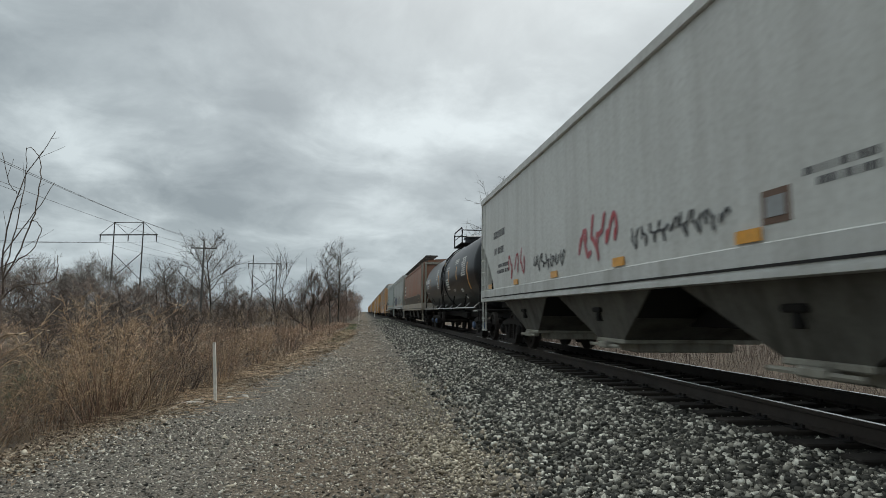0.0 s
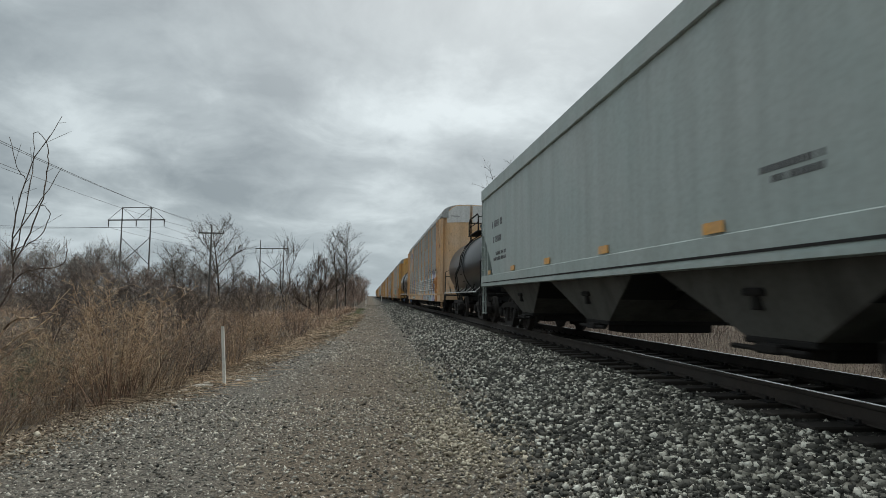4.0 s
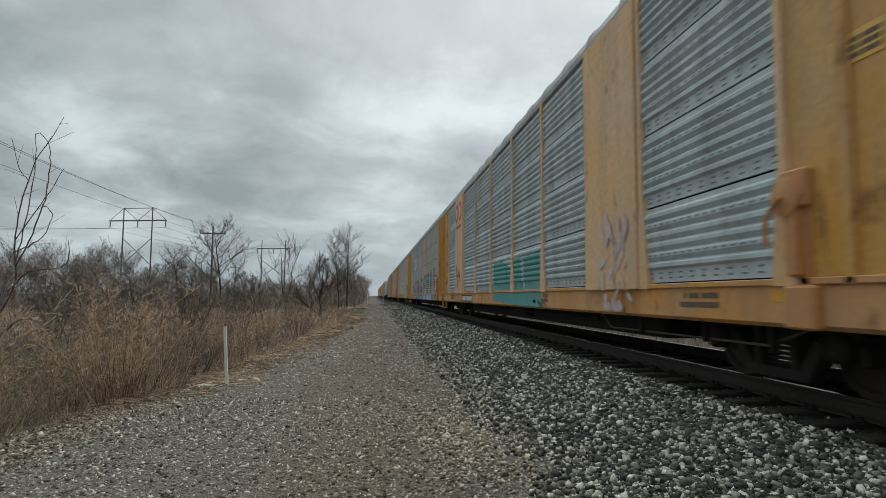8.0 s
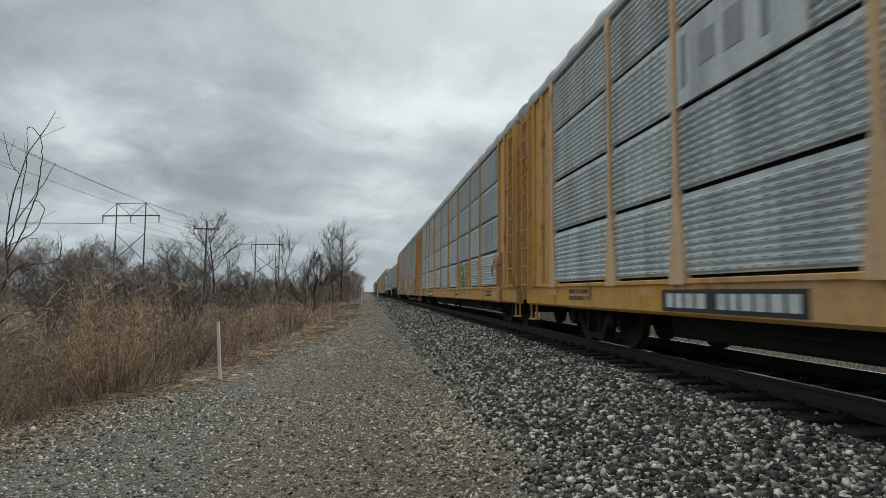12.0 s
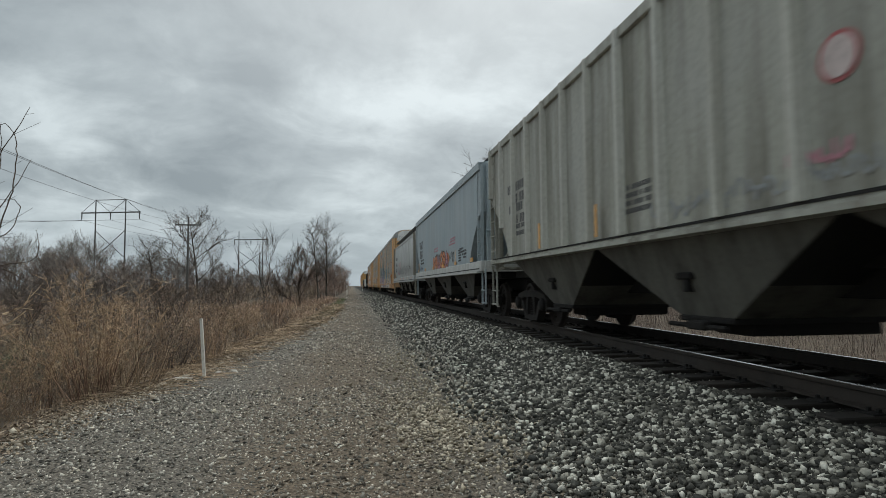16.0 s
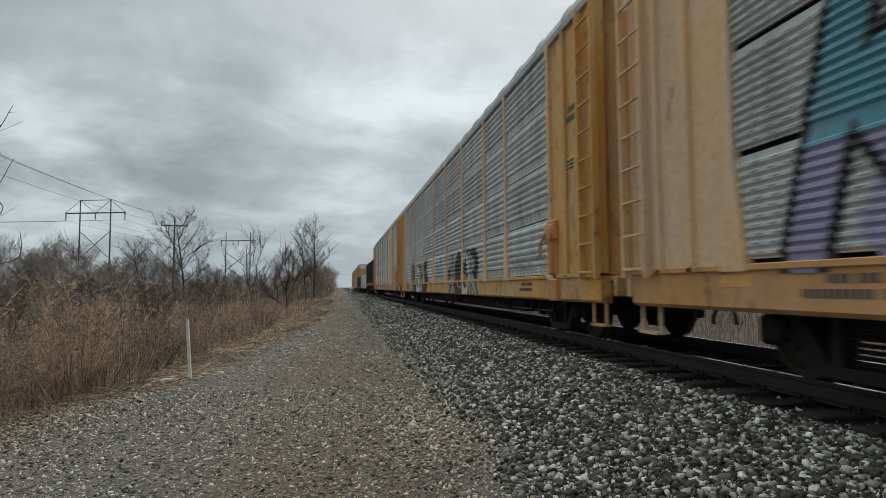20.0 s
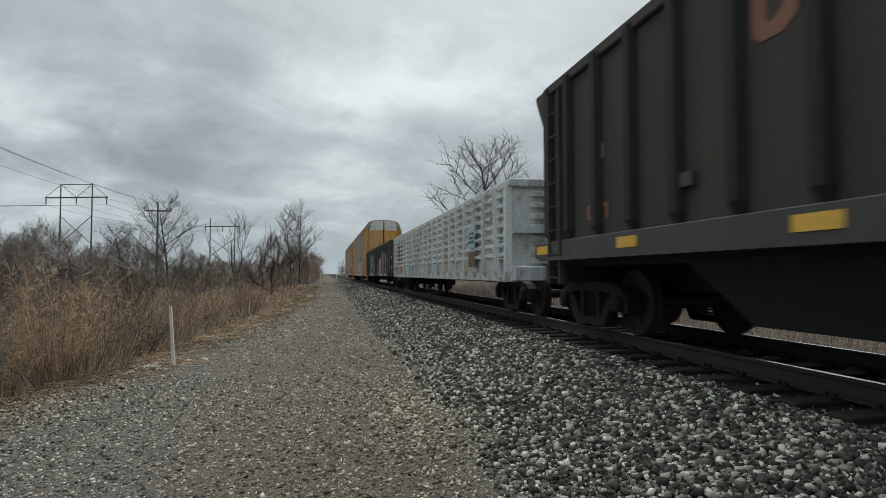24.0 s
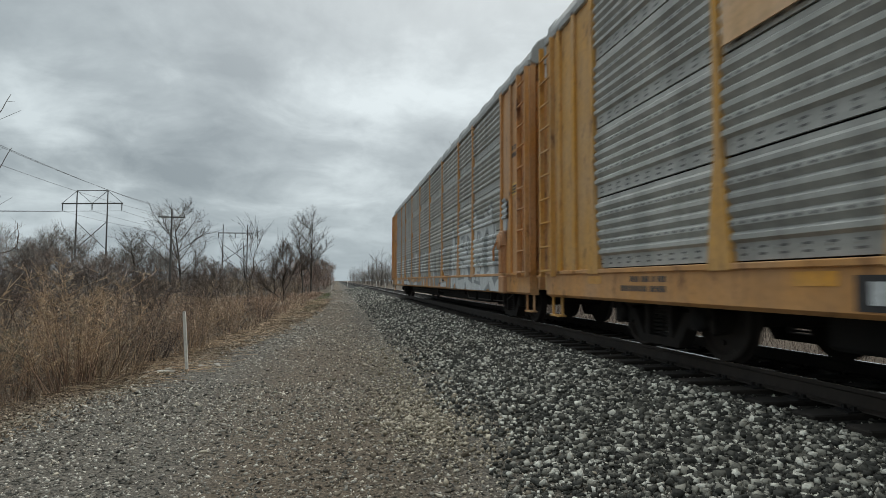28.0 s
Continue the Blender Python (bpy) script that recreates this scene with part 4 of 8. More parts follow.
def rack_roof_shape(L):
    """Arched roof of ribbed sheets."""
    prof = []
    for k in range(13):
        a = math.pi * k / 12
        prof.append((-1.50 * math.copysign(abs(math.cos(a)) ** 0.75, math.cos(a)), 5.02 + 0.66 * math.sin(a) ** 0.8))
    s = Shape()
    n = 20
    rings = []
    for i in range(n + 1):
        y = -L / 2 + L * i / n
        for dy, g in ((-0.03, 0.0), (0.0, 0.02), (0.03, 0.0)):
            rings.append([(x * (1 + g * 0.5), y + dy, z + g) for x, z in prof] + [(1.44, y + dy, 4.98), (-1.44, y + dy, 4.98)])
    s.loft(rings)
    return s


def rack_chord_shape(L):
    s = Shape()
    for k in (-1, 1):
        s.box(k * 1.47 - 0.09, k * 1.47 + 0.09, -L / 2, L / 2, 4.93, 5.06, 0.015)
    return s


def rack_sill_shape(L):
    s = Shape()
    for k in (-1, 1):
        s.prism([(k * 1.53, 1.04), (k * 1.53, 0.66), (k * 1.48, 0.62), (k * 1.36, 0.62), (k * 1.36, 1.04)], 1, -L / 2, L / 2)
        s.box(k * 1.42 - 0.14, k * 1.42 + 0.14, -L / 2, L / 2, 0.985, 1.045, 0.008)
    return s


def rack_deck_shape(L):
    s = Shape().box(-1.36, 1.36, -L / 2 + 0.1, L / 2 - 0.1, 0.86, 0.98)
    s.box(-0.32, 0.32, -L / 2 + 0.3, L / 2 - 0.3, 0.55, 0.86, 0.02)
    s.box(-0.95, 0.95, -L / 2 + 5.2, L / 2 - 5.2, 0.30, 0.86, 0.04)
    for k in range(-4, 5):
        s.box(-1.3, 1.3, k * 2.7 - 0.08, k * 2.7 + 0.08, 0.62, 0.86)
    s.tube([(-1.1, -6, 0.5), (-1.1, 6, 0.5)], 0.03, 6)
    s.box(-1.15, -0.75, -1.2, 0.4, 0.38, 0.72, 0.05)
    return s


def rack_end_shape():
    """Flat corner sheet at the end of the side."""
    return Shape().box(-0.05, 0.05, -1.28, 0.60, 1.0, 4.98, 0.012)


def corner_rib_shape():
    return Shape().box(-0.06, 0.06, -0.06, 0.06, 0.98, 5.0, 0.014)


def tread_shape():
    s = Shape().box(-0.06, 0.06, -0.2, 0.2, 0.30, 0.33)
    for y in (-0.2, 0.2):
        s.box(-0.015, 0.015, y - 0.02, y + 0.02, 0.31, 0.7)
    return s


def rack_door_shape(k):
    """Half of the bowed end doors."""
    n = 7
    rings = []
    for q in range(n):
        t = q / (n - 1)
        x = k * (0.04 + 1.40 * t)
        y = 0.62 - 0.50 * t ** 2.2
        top = 5.62 - 0.62 * max(0, (t - 0.45) / 0.55) ** 1.8
        rings.append([(x, y, 0.98), (x, y, top), (x, y - 0.06, top), (x, y - 0.06, 0.98)])
    return Shape().loft(rings)


def rack_doorwhite_shape(k):
    n = 7
    rings = []
    for q in range(n):
        t = q / (n - 1)
        x = k * (0.07 + 1.34 * t)
        y = 0.635 - 0.50 * t ** 2.2
        top = 5.58 - 0.62 * max(0, (t - 0.45) / 0.55) ** 1.8
        rings.append([(x, y, 4.72), (x, y, top), (x, y - 0.02, top), (x, y - 0.02, 4.72)])
    return Shape().loft(rings)


def winch_shape():
    """Hand brake on the corner: bracket, ratchet wheel, lever, chain guard."""
    s = Shape().box(-1.56, -1.48, -0.13, 0.11, 0.66, 1.92, 0.01).box(-1.60, -1.5, -0.16, 0.16, 1.62, 1.95, 0.02).box(-1.64, -1.5, -0.09, 0.05, 1.05, 1.7, 0.02)
    s.disc(0, (-1.62, 0.02, 1.72), (0.15, 0.17, 0.17, 0.05), (0.05, 0.03, -0.03, -0.05), 12)
    s.tube([(-1.68, 0.02, 1.72), (-1.72, 0.16, 1.55), (-1.70, 0.2, 1.32)], 0.025, 6)
    s.box(-1.62, -1.5, -0.24, 0.12, 0.62, 0.98, 0.02)
    return s


def slotted(kind, w, panel):
    key = ("slotted", kind, round(w, 2), panel)
    if key not in MESHES:
        me, n = dimple_mesh(kind, w - 0.07)
        me.materials.append(M[panel])
        me.materials.append(M["darkmark"])
        me.polygons.foreach_set("material_index", [0] * n + [1] * (len(me.polygons) - n))
        MESHES[key] = me
    return MESHES[key]


def autorack(L, kind, panel, frame_m, sill, roof, end_white=True, post_m=None, board=True):
    car = new("autorack_car")
    B = L - 0.9
    wall = B - 3.8
    narrow = 1.87
    w = (wall - 2 * narrow) / 7
    widths = [w, narrow, w, w, w, w, w, narrow, w]
    posts = [-wall / 2 + sum(widths[:i]) for i in range(10)]
    part("roof", mesh_of(("roof", round(B, 2)), lambda: rack_roof_shape(B), roof, True), car)
    part("top_chord", mesh_of(("top_chord", round(B, 2)), lambda: rack_chord_shape(B), roof), car)
    part("side_sill", mesh_of(("side_sill", round(B, 2)), lambda: rack_sill_shape(B), sill), car)
    part("underframe", mesh_of(("underframe", round(B, 2)), lambda: rack_deck_shape(B), "iron"), car)
    for side in (-1, 1):
        turn = (0, 0, 0) if side < 0 else (0, 0, 180)
        for i, q in enumerate(widths):
            y = posts[i] + q / 2
            for z in ROWS_Z[:-1]:
                part("screen_panel", slotted(kind, q, panel) if side < 0 else mesh_of(("screen_panel", kind, round(q, 2)), lambda: rack_panel_shape(kind, q - 0.07), panel), car, (side * 1.50, y, z), turn=turn)
        # added dark sheet behind the screens stands in for the shade inside the car
        part("inner_wall", mesh_of(("inner_wall", round(B, 2)), lambda: Shape().box(-1.425, -1.405, -B / 2 + 0.5, B / 2 - 0.5, 1.0, 4.95), "iron"), car, turn=turn)
        for y in posts:
            part("post", mesh_of("rack_post", rack_post_shape, post_m or frame_m), car, (side * 1.50, y, 0), turn=turn)
            part("post_cap", mesh_of("post_cap", lambda: Shape().prism([(-0.10, 4.98), (0.10, 4.98), (0.045, 4.72), (-0.045, 4.72)], 0, -0.068, 0.02), post_m or frame_m), car, (side * 1.50, y, 0), turn=turn)
    for k in (-1, 1):
        y = k * (B / 2 - 0.62)
        for side in (-1, 1):
            part("corner_panel", mesh_of("corner_panel", rack_end_shape, frame_m), car, (side * 1.46, y, 0), turn=(0, 0, 0 if k > 0 else 180))
            for q in (-0.6, 0.0, 0.56):
                part("corner_rib", mesh_of("corner_rib", corner_rib_shape, frame_m), car, (side * (1.50 if q < 0.5 else 1.46), y + k * q, 0))
            part("step", mesh_of("step", tread_shape, frame_m), car, (side * 1.43, k * (B / 2 - 0.25), 0))
            part("ladder", mesh_of("rack_ladder", lambda: ladder_shape(0.50, 0.95, 4.9, 0.40, 0.02), frame_m), car, (side * 1.60, k * (B / 2 - 0.22), 0))
            part("end_door", mesh_of(("end_door", side), lambda: rack_door_shape(side), frame_m), car, (0, k * (B / 2 - 0.30), 0), turn=(0, 0, 0 if k > 0 else 180))
            if end_white:
                part("door_top", mesh_of(("door_top", side), lambda: rack_doorwhite_shape(side), "white"), car, (0, k * (B / 2 - 0.30), 0), turn=(0, 0, 0 if k > 0 else 180), label="white-painted top of the end door")
        part("end_platform", mesh_of("rack_platform", lambda: Shape().box(-1.4, 1.4, -0.28, 0.28, 0.93, 0.985, 0.01).box(-1.45, 1.45, 0.2, 0.28, 0.72, 0.98, 0.01), frame_m), car, (0, k * (B / 2 + 0.02), 0), turn=(0, 0, 0 if k > 0 else 180))
        if end_white and k < 0:
            for side in (-1, 1):
                cu = bpy.data.curves.new("door_lettering", "FONT")
                cu.body, cu.size, cu.extrude, cu.align_x = "EXCESS HEIGHT CAR", 0.10, 0.002, "CENTER"
                cu.materials.append(M["darkmark"])
                part("lettering", cu, car, (side * 0.62, k * (B / 2 - 0.30 + 0.577), 4.98), turn=(90, 0, -side * 18 * k * -1), label="dark lettering on the white door top")
    part("hand_brake", mesh_of("winch", winch_shape, "rk_deep"), car, (0, -B / 2 + 1.75, 0), label="rusty winch on the corner panel")
    for i in range(7):
        plate(car, lambda z: 1.53, -B / 2 + 1.9 + i * (B - 3.8) / 6, 0.90, 0.42, 0.11, "amber", "reflector")
    part("brake_pipe", mesh_of("brake_pipe", lambda: Shape().tube([(-1.22, 2.0, 0.62), (-1.25, 2.6, 0.42), (-1.25, 6.4, 0.40), (-1.2, 6.9, 0.6)], 0.014, 6), "undergrey"), car, (0, -B / 2, 0), label="grey brake pipe under the sill")
    for q in (2.45, 3.6, 5.2):
        part("pipe_bracket", mesh_of("pipe_bracket", lambda: Shape().box(-0.03, 0.03, -0.03, 0.03, 0.38, 0.66, 0.008), "iron"), car, (-1.3, -B / 2 + q, 0))
    face = lambda z: 1.53
    bars(car, face, -B / 2 + 3.4, 0.86, 0.9, 0.2, 2, "darkmark", seed=1)
    bars(car, face, -B / 2 + 9.5, 0.86, 1.1, 0.2, 2, "darkmark", seed=13)
    bars(car, face, B / 2 - 3.2, 0.86, 1.0, 0.22, 2, "darkmark", seed=2)
    if board:
        plate(car, lambda z: 1.531, B / 2 - 7.3, 0.80, 2.4, 0.25, "s_black", "number_board", label="black board with white figures")
        y = B / 2 - 7.3 + 1.08
        for w in (0.15, 0.15, 0.17, 0.17, 0.0, 0.15, 0.12, 0.16, 0.15, 0.16, 0.15):
            if w:
                plate(car, lambda z: 1.537, y - w / 2, 0.80, w, 0.16, "s_white", "figure")
            y -= w + 0.055 if w else 0.16
    bars(car, lambda z: 1.512, -B / 2 + 1.1, 3.55, 0.55, 0.3, 2, "darkmark", seed=3)
    plate(car, lambda z: 1.512, -B / 2 + 1.1, 2.75, 0.5, 0.24, "stick", label="yellow warning plate")
    bars(car, lambda z: 1.518, -B / 2 + 1.1, 2.75, 0.44, 0.18, 3, "darkmark", seed=4)
    add_running_gear(car, L, 3.2)
    return car


# ---- covered hopper ----
def hopper_half(style, z):
    """Half width of a covered hopper's body at height z."""
    if style == "round":
        if z < 2.02:
            return 1.45 + 0.10 * (z - 1.45) / 0.57
        return 1.55 - 0.035 * (z - 2.02) - 0.10 * max(0, (z - 2.9) / 1.2) ** 2.5
    return 1.57


def hopper_body_shape(style, L, top, zend, cut_y):
    """The tank of the car: full length above, drawn in towards the sill at both ends."""
    E = L / 2 - 0.65
    ys = np.concatenate([np.linspace(-E, -E + cut_y, 9), np.linspace(-E + cut_y, E - cut_y, 9)[1:-1], np.linspace(E - cut_y, E, 9)])
    rings = []
    for y in ys:
        q = max(0.0, (abs(y) - (E - cut_y)) / cut_y)
        zb = 1.46 + (zend - 1.46) * (q ** (1.3 if style == "round" else 0.7))
        zs = [zb + (top - zb) * t for t in (0, 0.08, 0.22, 0.4, 0.6, 0.8, 1.0)]
        right = [(hopper_half(style, z), y, z) for z in zs]
        roof = [(hopper_half(style, top) * t, y, top + 0.14 * (1 - t * t) + (0.10 if style == "round" else 0.03)) for t in (0.85, 0.5, 0.0)]
        half = right + roof
        rings.append(half + [(-x, yy, z) for x, yy, z in half[::-1] if x > 1e-6])
    return Shape().loft(rings)


def hopper_sill_shape(L, z0, z1):
    s = Shape()
    E = L / 2 - 0.55
    for k in (-1, 1):
        s.box(k * 1.52 - 0.075, k * 1.52 + 0.075, -E, E, z0, z1, 0.012)
        s.box(k * 1.52 - 0.13, k * 1.52 + 0.09, -E + 0.3, E - 0.3, z0 - 0.04, z0 + 0.01)
    for e in (-1, 1):
        s.box(-1.5, 1.5, e * E - 0.09, e * E + 0.09, z0 - 0.02, z1, 0.012)
    return s


def pocket_shape(w):
    """One discharge hopper under the car, narrowing to its gate."""
    t, b = w / 2, 0.50
    s = Shape().loft([[(-1.44, -t, 1.42), (1.44, -t, 1.42), (1.44, t, 1.42), (-1.44, t, 1.42)], [(-1.12, -b, 0.50), (1.12, -b, 0.50), (1.12, b, 0.50), (-1.12, b, 0.50)]])
    return s


def gate_shape():
    s = Shape().box(-1.14, 1.14, -0.52, 0.52, 0.44, 0.51, 0.015).box(-0.8, 0.8, -0.34, 0.34, 0.30, 0.45, 0.02)
    s.box(-1.26, -1.0, -0.16, 0.2, 0.36, 0.46, 0.02).tube([(-1.2, -0.5, 0.4), (-1.2, 0.62, 0.4)], 0.03, 6)
    return s


def walkway_shape(L, top, style="flat"):
    s = Shape()
    E = L / 2 - 0.5
    if style == "round":      # wide grating that overhangs the eaves on posts
        z = top + 0.42
        for k in (-1, 1):
            for x in (0.62, 0.74, 0.86, 0.98, 1.1, 1.22, 1.34):
                s.box(k * x - 0.01, k * x + 0.01, -E, E, z - 0.03, z + 0.01)
            for i in range(int(2 * E / 0.11)):
                y = -E + 0.11 * i
                s.box(k * 0.98 - 0.36, k * 0.98 + 0.36, y - 0.016, y + 0.016, z - 0.012, z + 0.006)
            for i in range(15):
                y = -E + 2 * E * i / 14
                s.box(k * 0.98 - 0.38, k * 0.98 + 0.38, y - 0.015, y + 0.015, z - 0.06, z - 0.03)
                s.box(k * 1.25 - 0.015, k * 1.25 + 0.015, y - 0.02, y + 0.02, top, z - 0.04)
        return s
    for x in (-1.12, -0.62, 0.62, 1.12):
        s.box(x - 0.03, x + 0.03, -E, E, top + 0.30, top + 0.34)
    for i in range(int(2 * E / 0.12)):
        y = -E + 0.12 * i
        for k in (-1, 1):
            s.box(k * 0.87 - 0.25, k * 0.87 + 0.25, y - 0.012, y + 0.012, top + 0.315, top + 0.335)
    for i in range(9):
        y = -E + 2 * E * i / 8
        for k in (-1, 1):
            s.box(k * 0.87 - 0.27, k * 0.87 + 0.27, y - 0.02, y + 0.02, top + 0.02, top + 0.31)
    return s


def eave_shape(L, top, half, deep=0.13):
    s = Shape()
    E = L / 2 - 0.65
    for k in (-1, 1):
        s.box(k * half - 0.05, k * half + 0.045, -E, E, top - deep, top + 0.03, 0.012)
    return s


def hopper_end_shape(style, L, top):
    """Open end: corner posts, slope sheet braces, brake platform."""
    s = Shape()
    for k in (-1, 1):
        s.box(k * 1.35 - 0.06, k * 1.35 + 0.06, -0.07, 0.07, 1.3, top, 0.01)
        s.box(k * 0.55 - 0.04, k * 0.55 + 0.04, -0.6, -0.5, 1.3, 3.1)
        s.tube([(k * 1.3, -0.05, 1.4), (k * 0.6, -0.75, 3.0)], 0.04, 5)
    s.box(-1.4, 1.4, -0.05, 0.05, top - 0.12, top + 0.02, 0.01)
    s.box(-1.45, 1.45, -0.75, 0.12, 1.24, 1.30, 0.01)
    s.tube([(-1.45, 0.1, 2.35), (1.45, 0.1, 2.35)], 0.025, 6)
    s.disc(1, (-0.45, 0.12, 2.0), (0.28, 0.28), (-0.015, 0.015), 14)
    for k in (-1, 1):
        for y in (-0.2, 0.2):
            s.box(k * 1.5 - 0.02, k * 1.5 + 0.02, y - 0.02, y + 0.02, 0.36, 1.3)
        for z in (0.38, 0.72):
            s.box(k * 1.5 - 0.04, k * 1.5 + 0.04, -0.2, 0.2, z, z + 0.03)
    return s


def rib_shape(zb, top):
    return Shape().prism([(0.0, -0.07), (0.10, -0.04), (0.10, 0.04), (0.0, 0.07)], 2, zb, top)


def hopper(L, style, body, sill, under="undergrey", top=4.22, pockets=3, ribs=0, walkway_m="iron", cap="iron", end="same", z0=1.25, z1=1.53, gate="iron", eave=0.13):
    car = new("covered_hopper_car")
    key = (style, round(L, 2), top)
    zend, cut_y = (2.9, 1.6) if style != "round" else (2.6, 1.7)
    part("body", mesh_of(("body",) + key, lambda: hopper_body_shape(style, L, top, zend, cut_y), body, True), car)
    part("side_sill", mesh_of(("hopper_sill", round(L, 2), z0, z1), lambda: hopper_sill_shape(L, z0, z1), sill), car)
    for k in (-1, 1):
        part("sill_lip", mesh_of(("sill_lip", round(L, 2)), lambda: Shape().box(-0.012, 0.012, -L / 2 + 0.8, L / 2 - 0.8, -0.014, 0.014), "iron"), car, (k * 1.592, 0, z0 + 0.07))
    part("eave_rail", mesh_of(("eave_rail", eave) + key, lambda: eave_shape(L, top, hopper_half(style, top), eave), body), car)
    part("roof_walkway", mesh_of(("roof_walkway",) + key, lambda: walkway_shape(L, top, style), walkway_m), car)
    for i in range(6):
        part("roof_hatch", mesh_of("roof_hatch", lambda: Shape().disc(2, (0, 0, 0), (0.36, 0.38, 0.33, 0.1), (0, 0.06, 0.13, 0.17), 14), body, True), car, (0, (i - 2.5) * (L - 4) / 6, top + 0.15))
    E = L / 2 - 0.65
    span = (2 * E - 3.0) / pockets
    for i in range(pockets):
        y = (i - (pockets - 1) / 2) * span
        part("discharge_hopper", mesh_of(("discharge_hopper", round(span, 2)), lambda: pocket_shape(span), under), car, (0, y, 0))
        # near-black sheets on the sloping ends: the shade between pockets is in their colour
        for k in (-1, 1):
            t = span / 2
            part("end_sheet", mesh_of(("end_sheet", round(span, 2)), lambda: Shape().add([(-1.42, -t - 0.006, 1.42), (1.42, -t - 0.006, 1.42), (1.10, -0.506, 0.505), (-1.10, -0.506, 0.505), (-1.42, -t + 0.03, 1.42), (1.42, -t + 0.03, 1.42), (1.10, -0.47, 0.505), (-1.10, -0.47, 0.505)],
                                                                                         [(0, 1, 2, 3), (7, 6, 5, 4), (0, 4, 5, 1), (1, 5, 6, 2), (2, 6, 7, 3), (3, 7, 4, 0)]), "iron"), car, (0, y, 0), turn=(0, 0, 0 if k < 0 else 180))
        part("gate", mesh_of("gate", gate_shape, gate), car, (0, y, 0))
        part("latch", mesh_of("latch", lambda: Shape().box(-1.33, -1.2, -0.16, 0.16, 0.92, 1.0, 0.02).box(-1.3, -1.2, -0.05, 0.05, 0.78, 0.95, 0.01), "iron"), car, (0, y + 0.1, 0))
    # the wider upper box is added to keep the gaps between pockets dark
    part("centre_sill", mesh_of(("centre_sill", round(L, 2)), lambda: Shape().box(-0.3, 0.3, -E, E, 0.72, 1.05, 0.02).box(-0.5, 0.5, -E + 2.2, E - 2.2, 1.0, 1.44, 0.02).box(-1.0, 1.0, -E + 0.1, -E + 2.6, 1.05, 1.2).box(-1.0, 1.0, E - 2.6, E - 0.1, 1.05, 1.2), "iron"), car)
    for k in (-1, 1):
        e = body if end == "same" else end
        part("slope_sheet", mesh_of(("slope_sheet", style, top), lambda: Shape().prism([(0.0, top - 0.6), (0.0, top - 0.68), (-2.0, 1.35), (-2.06, 1.42)], 0, -1.4, 1.4), "endgreen" if e == "endgreen" else "undergrey"), car, (0, k * E, 0), turn=(0, 0, 0 if k > 0 else 180))
        part("end_frame", mesh_of(("end_frame", style, top), lambda: hopper_end_shape(style, L, top), e), car, (0, k * (E + 0.02), 0), turn=(0, 0, 0 if k > 0 else 180))
        for side in (-1, 1):
            part("ladder", mesh_of(("hopper_ladder", top), lambda: ladder_shape(0.44, 1.25, top - 0.05, 0.36), e), car, (side * 1.545, k * (E - 0.16), 0))
    if ribs:
        e = L / 2 - 0.75
        for i in range(ribs):
            y = -e + 2 * e * i / (ribs - 1)
            zb = round(1.5 if abs(y) < e - 1.9 else 1.5 + 1.5 * (abs(y) - e + 1.9) / 1.9, 2)
            for side in (-1, 1):
                part("rib", mesh_of(("rib", zb, top), lambda: rib_shape(zb, top), "hp_bone"), car, (side * 1.56, y, 0), turn=(0, 0, 0 if side > 0 else 180))
    for i in range(6 if style == "flat" and not ribs else 0):
        plate(car, lambda z: 1.595, -E + 1.2 + i * (2 * E - 2.4) / 5, z1 + 0.08 if style == "flat" else (z0 + z1) / 2, 0.36, 0.12, "amber", "reflector")
    face = lambda z: hopper_half(style, z)
    bars(car, face, E - 2.2, 3.0, 1.2, 0.3, 1, "darkmark", seed=5)
    bars(car, face, E - 2.2, 2.55, 1.0, 0.28, 1, "darkmark", seed=6)
    bars(car, face, E - 2.5, 2.05, 1.5, 0.3, 2, "darkmark", seed=7)
    bars(car, face, -E + 3.0, 2.0, 0.8, 0.2, 2, "darkmark", seed=8)
    add_running_gear(car, L, 2.2, cap)
    return car, face


# ---- tank car ----
def tank_shape(L, R, zc):
    H = L / 2 - 1.25
    prof = []
    for k in range(7):
        a = math.pi / 2 * k / 6
        prof.append((-H - 0.55 * math.cos(a) + 0.0, R * math.sin(a)))
    prof += [(H + 0.55 * math.sin(math.pi / 2 * k / 6), R * math.cos(math.pi / 2 * k / 6)) for k in range(7)]
    s = Shape()
    s.disc(1, (0, 0, zc), tuple(max(0.01, r) for _, r in prof), tuple(y for y, _ in prof), 48)
    return s


def dome_shape():
    return Shape().disc(2, (0, 0, 0), (0.5, 0.5, 0.56, 0.56, 0.3), (-0.2, 0.32, 0.33, 0.42, 0.5), 16)


def tank_platform_shape(top):
    s = Shape()
    for k in (-1, 1):
        s.box(k * 0.66 - 0.2, k * 0.66 + 0.2, -1.15, 1.15, top - 0.10, top - 0.06)
    return s


def tank_hoop_shape(top):
    s = Shape()
    for k in (-1, 1):
        s.tube([(k * 0.82, -1.12, top - 0.1), (k * 0.82, -1.12, top + 0.5), (k * 0.82, -0.98, top + 0.62), (k * 0.82, 0.98, top + 0.62), (k * 0.82, 1.12, top + 0.5), (k * 0.82, 1.12, top - 0.1)], 0.03, 6)
        s.tube([(k * 0.82, -1.12, top + 0.28), (k * 0.82, 1.12, top + 0.28)], 0.02, 6)
    for e in (-1, 1):
        s.tube([(-0.82, e * 1.12, top + 0.5), (0.82, e * 1.12, top + 0.5)], 0.024, 6)
    return s


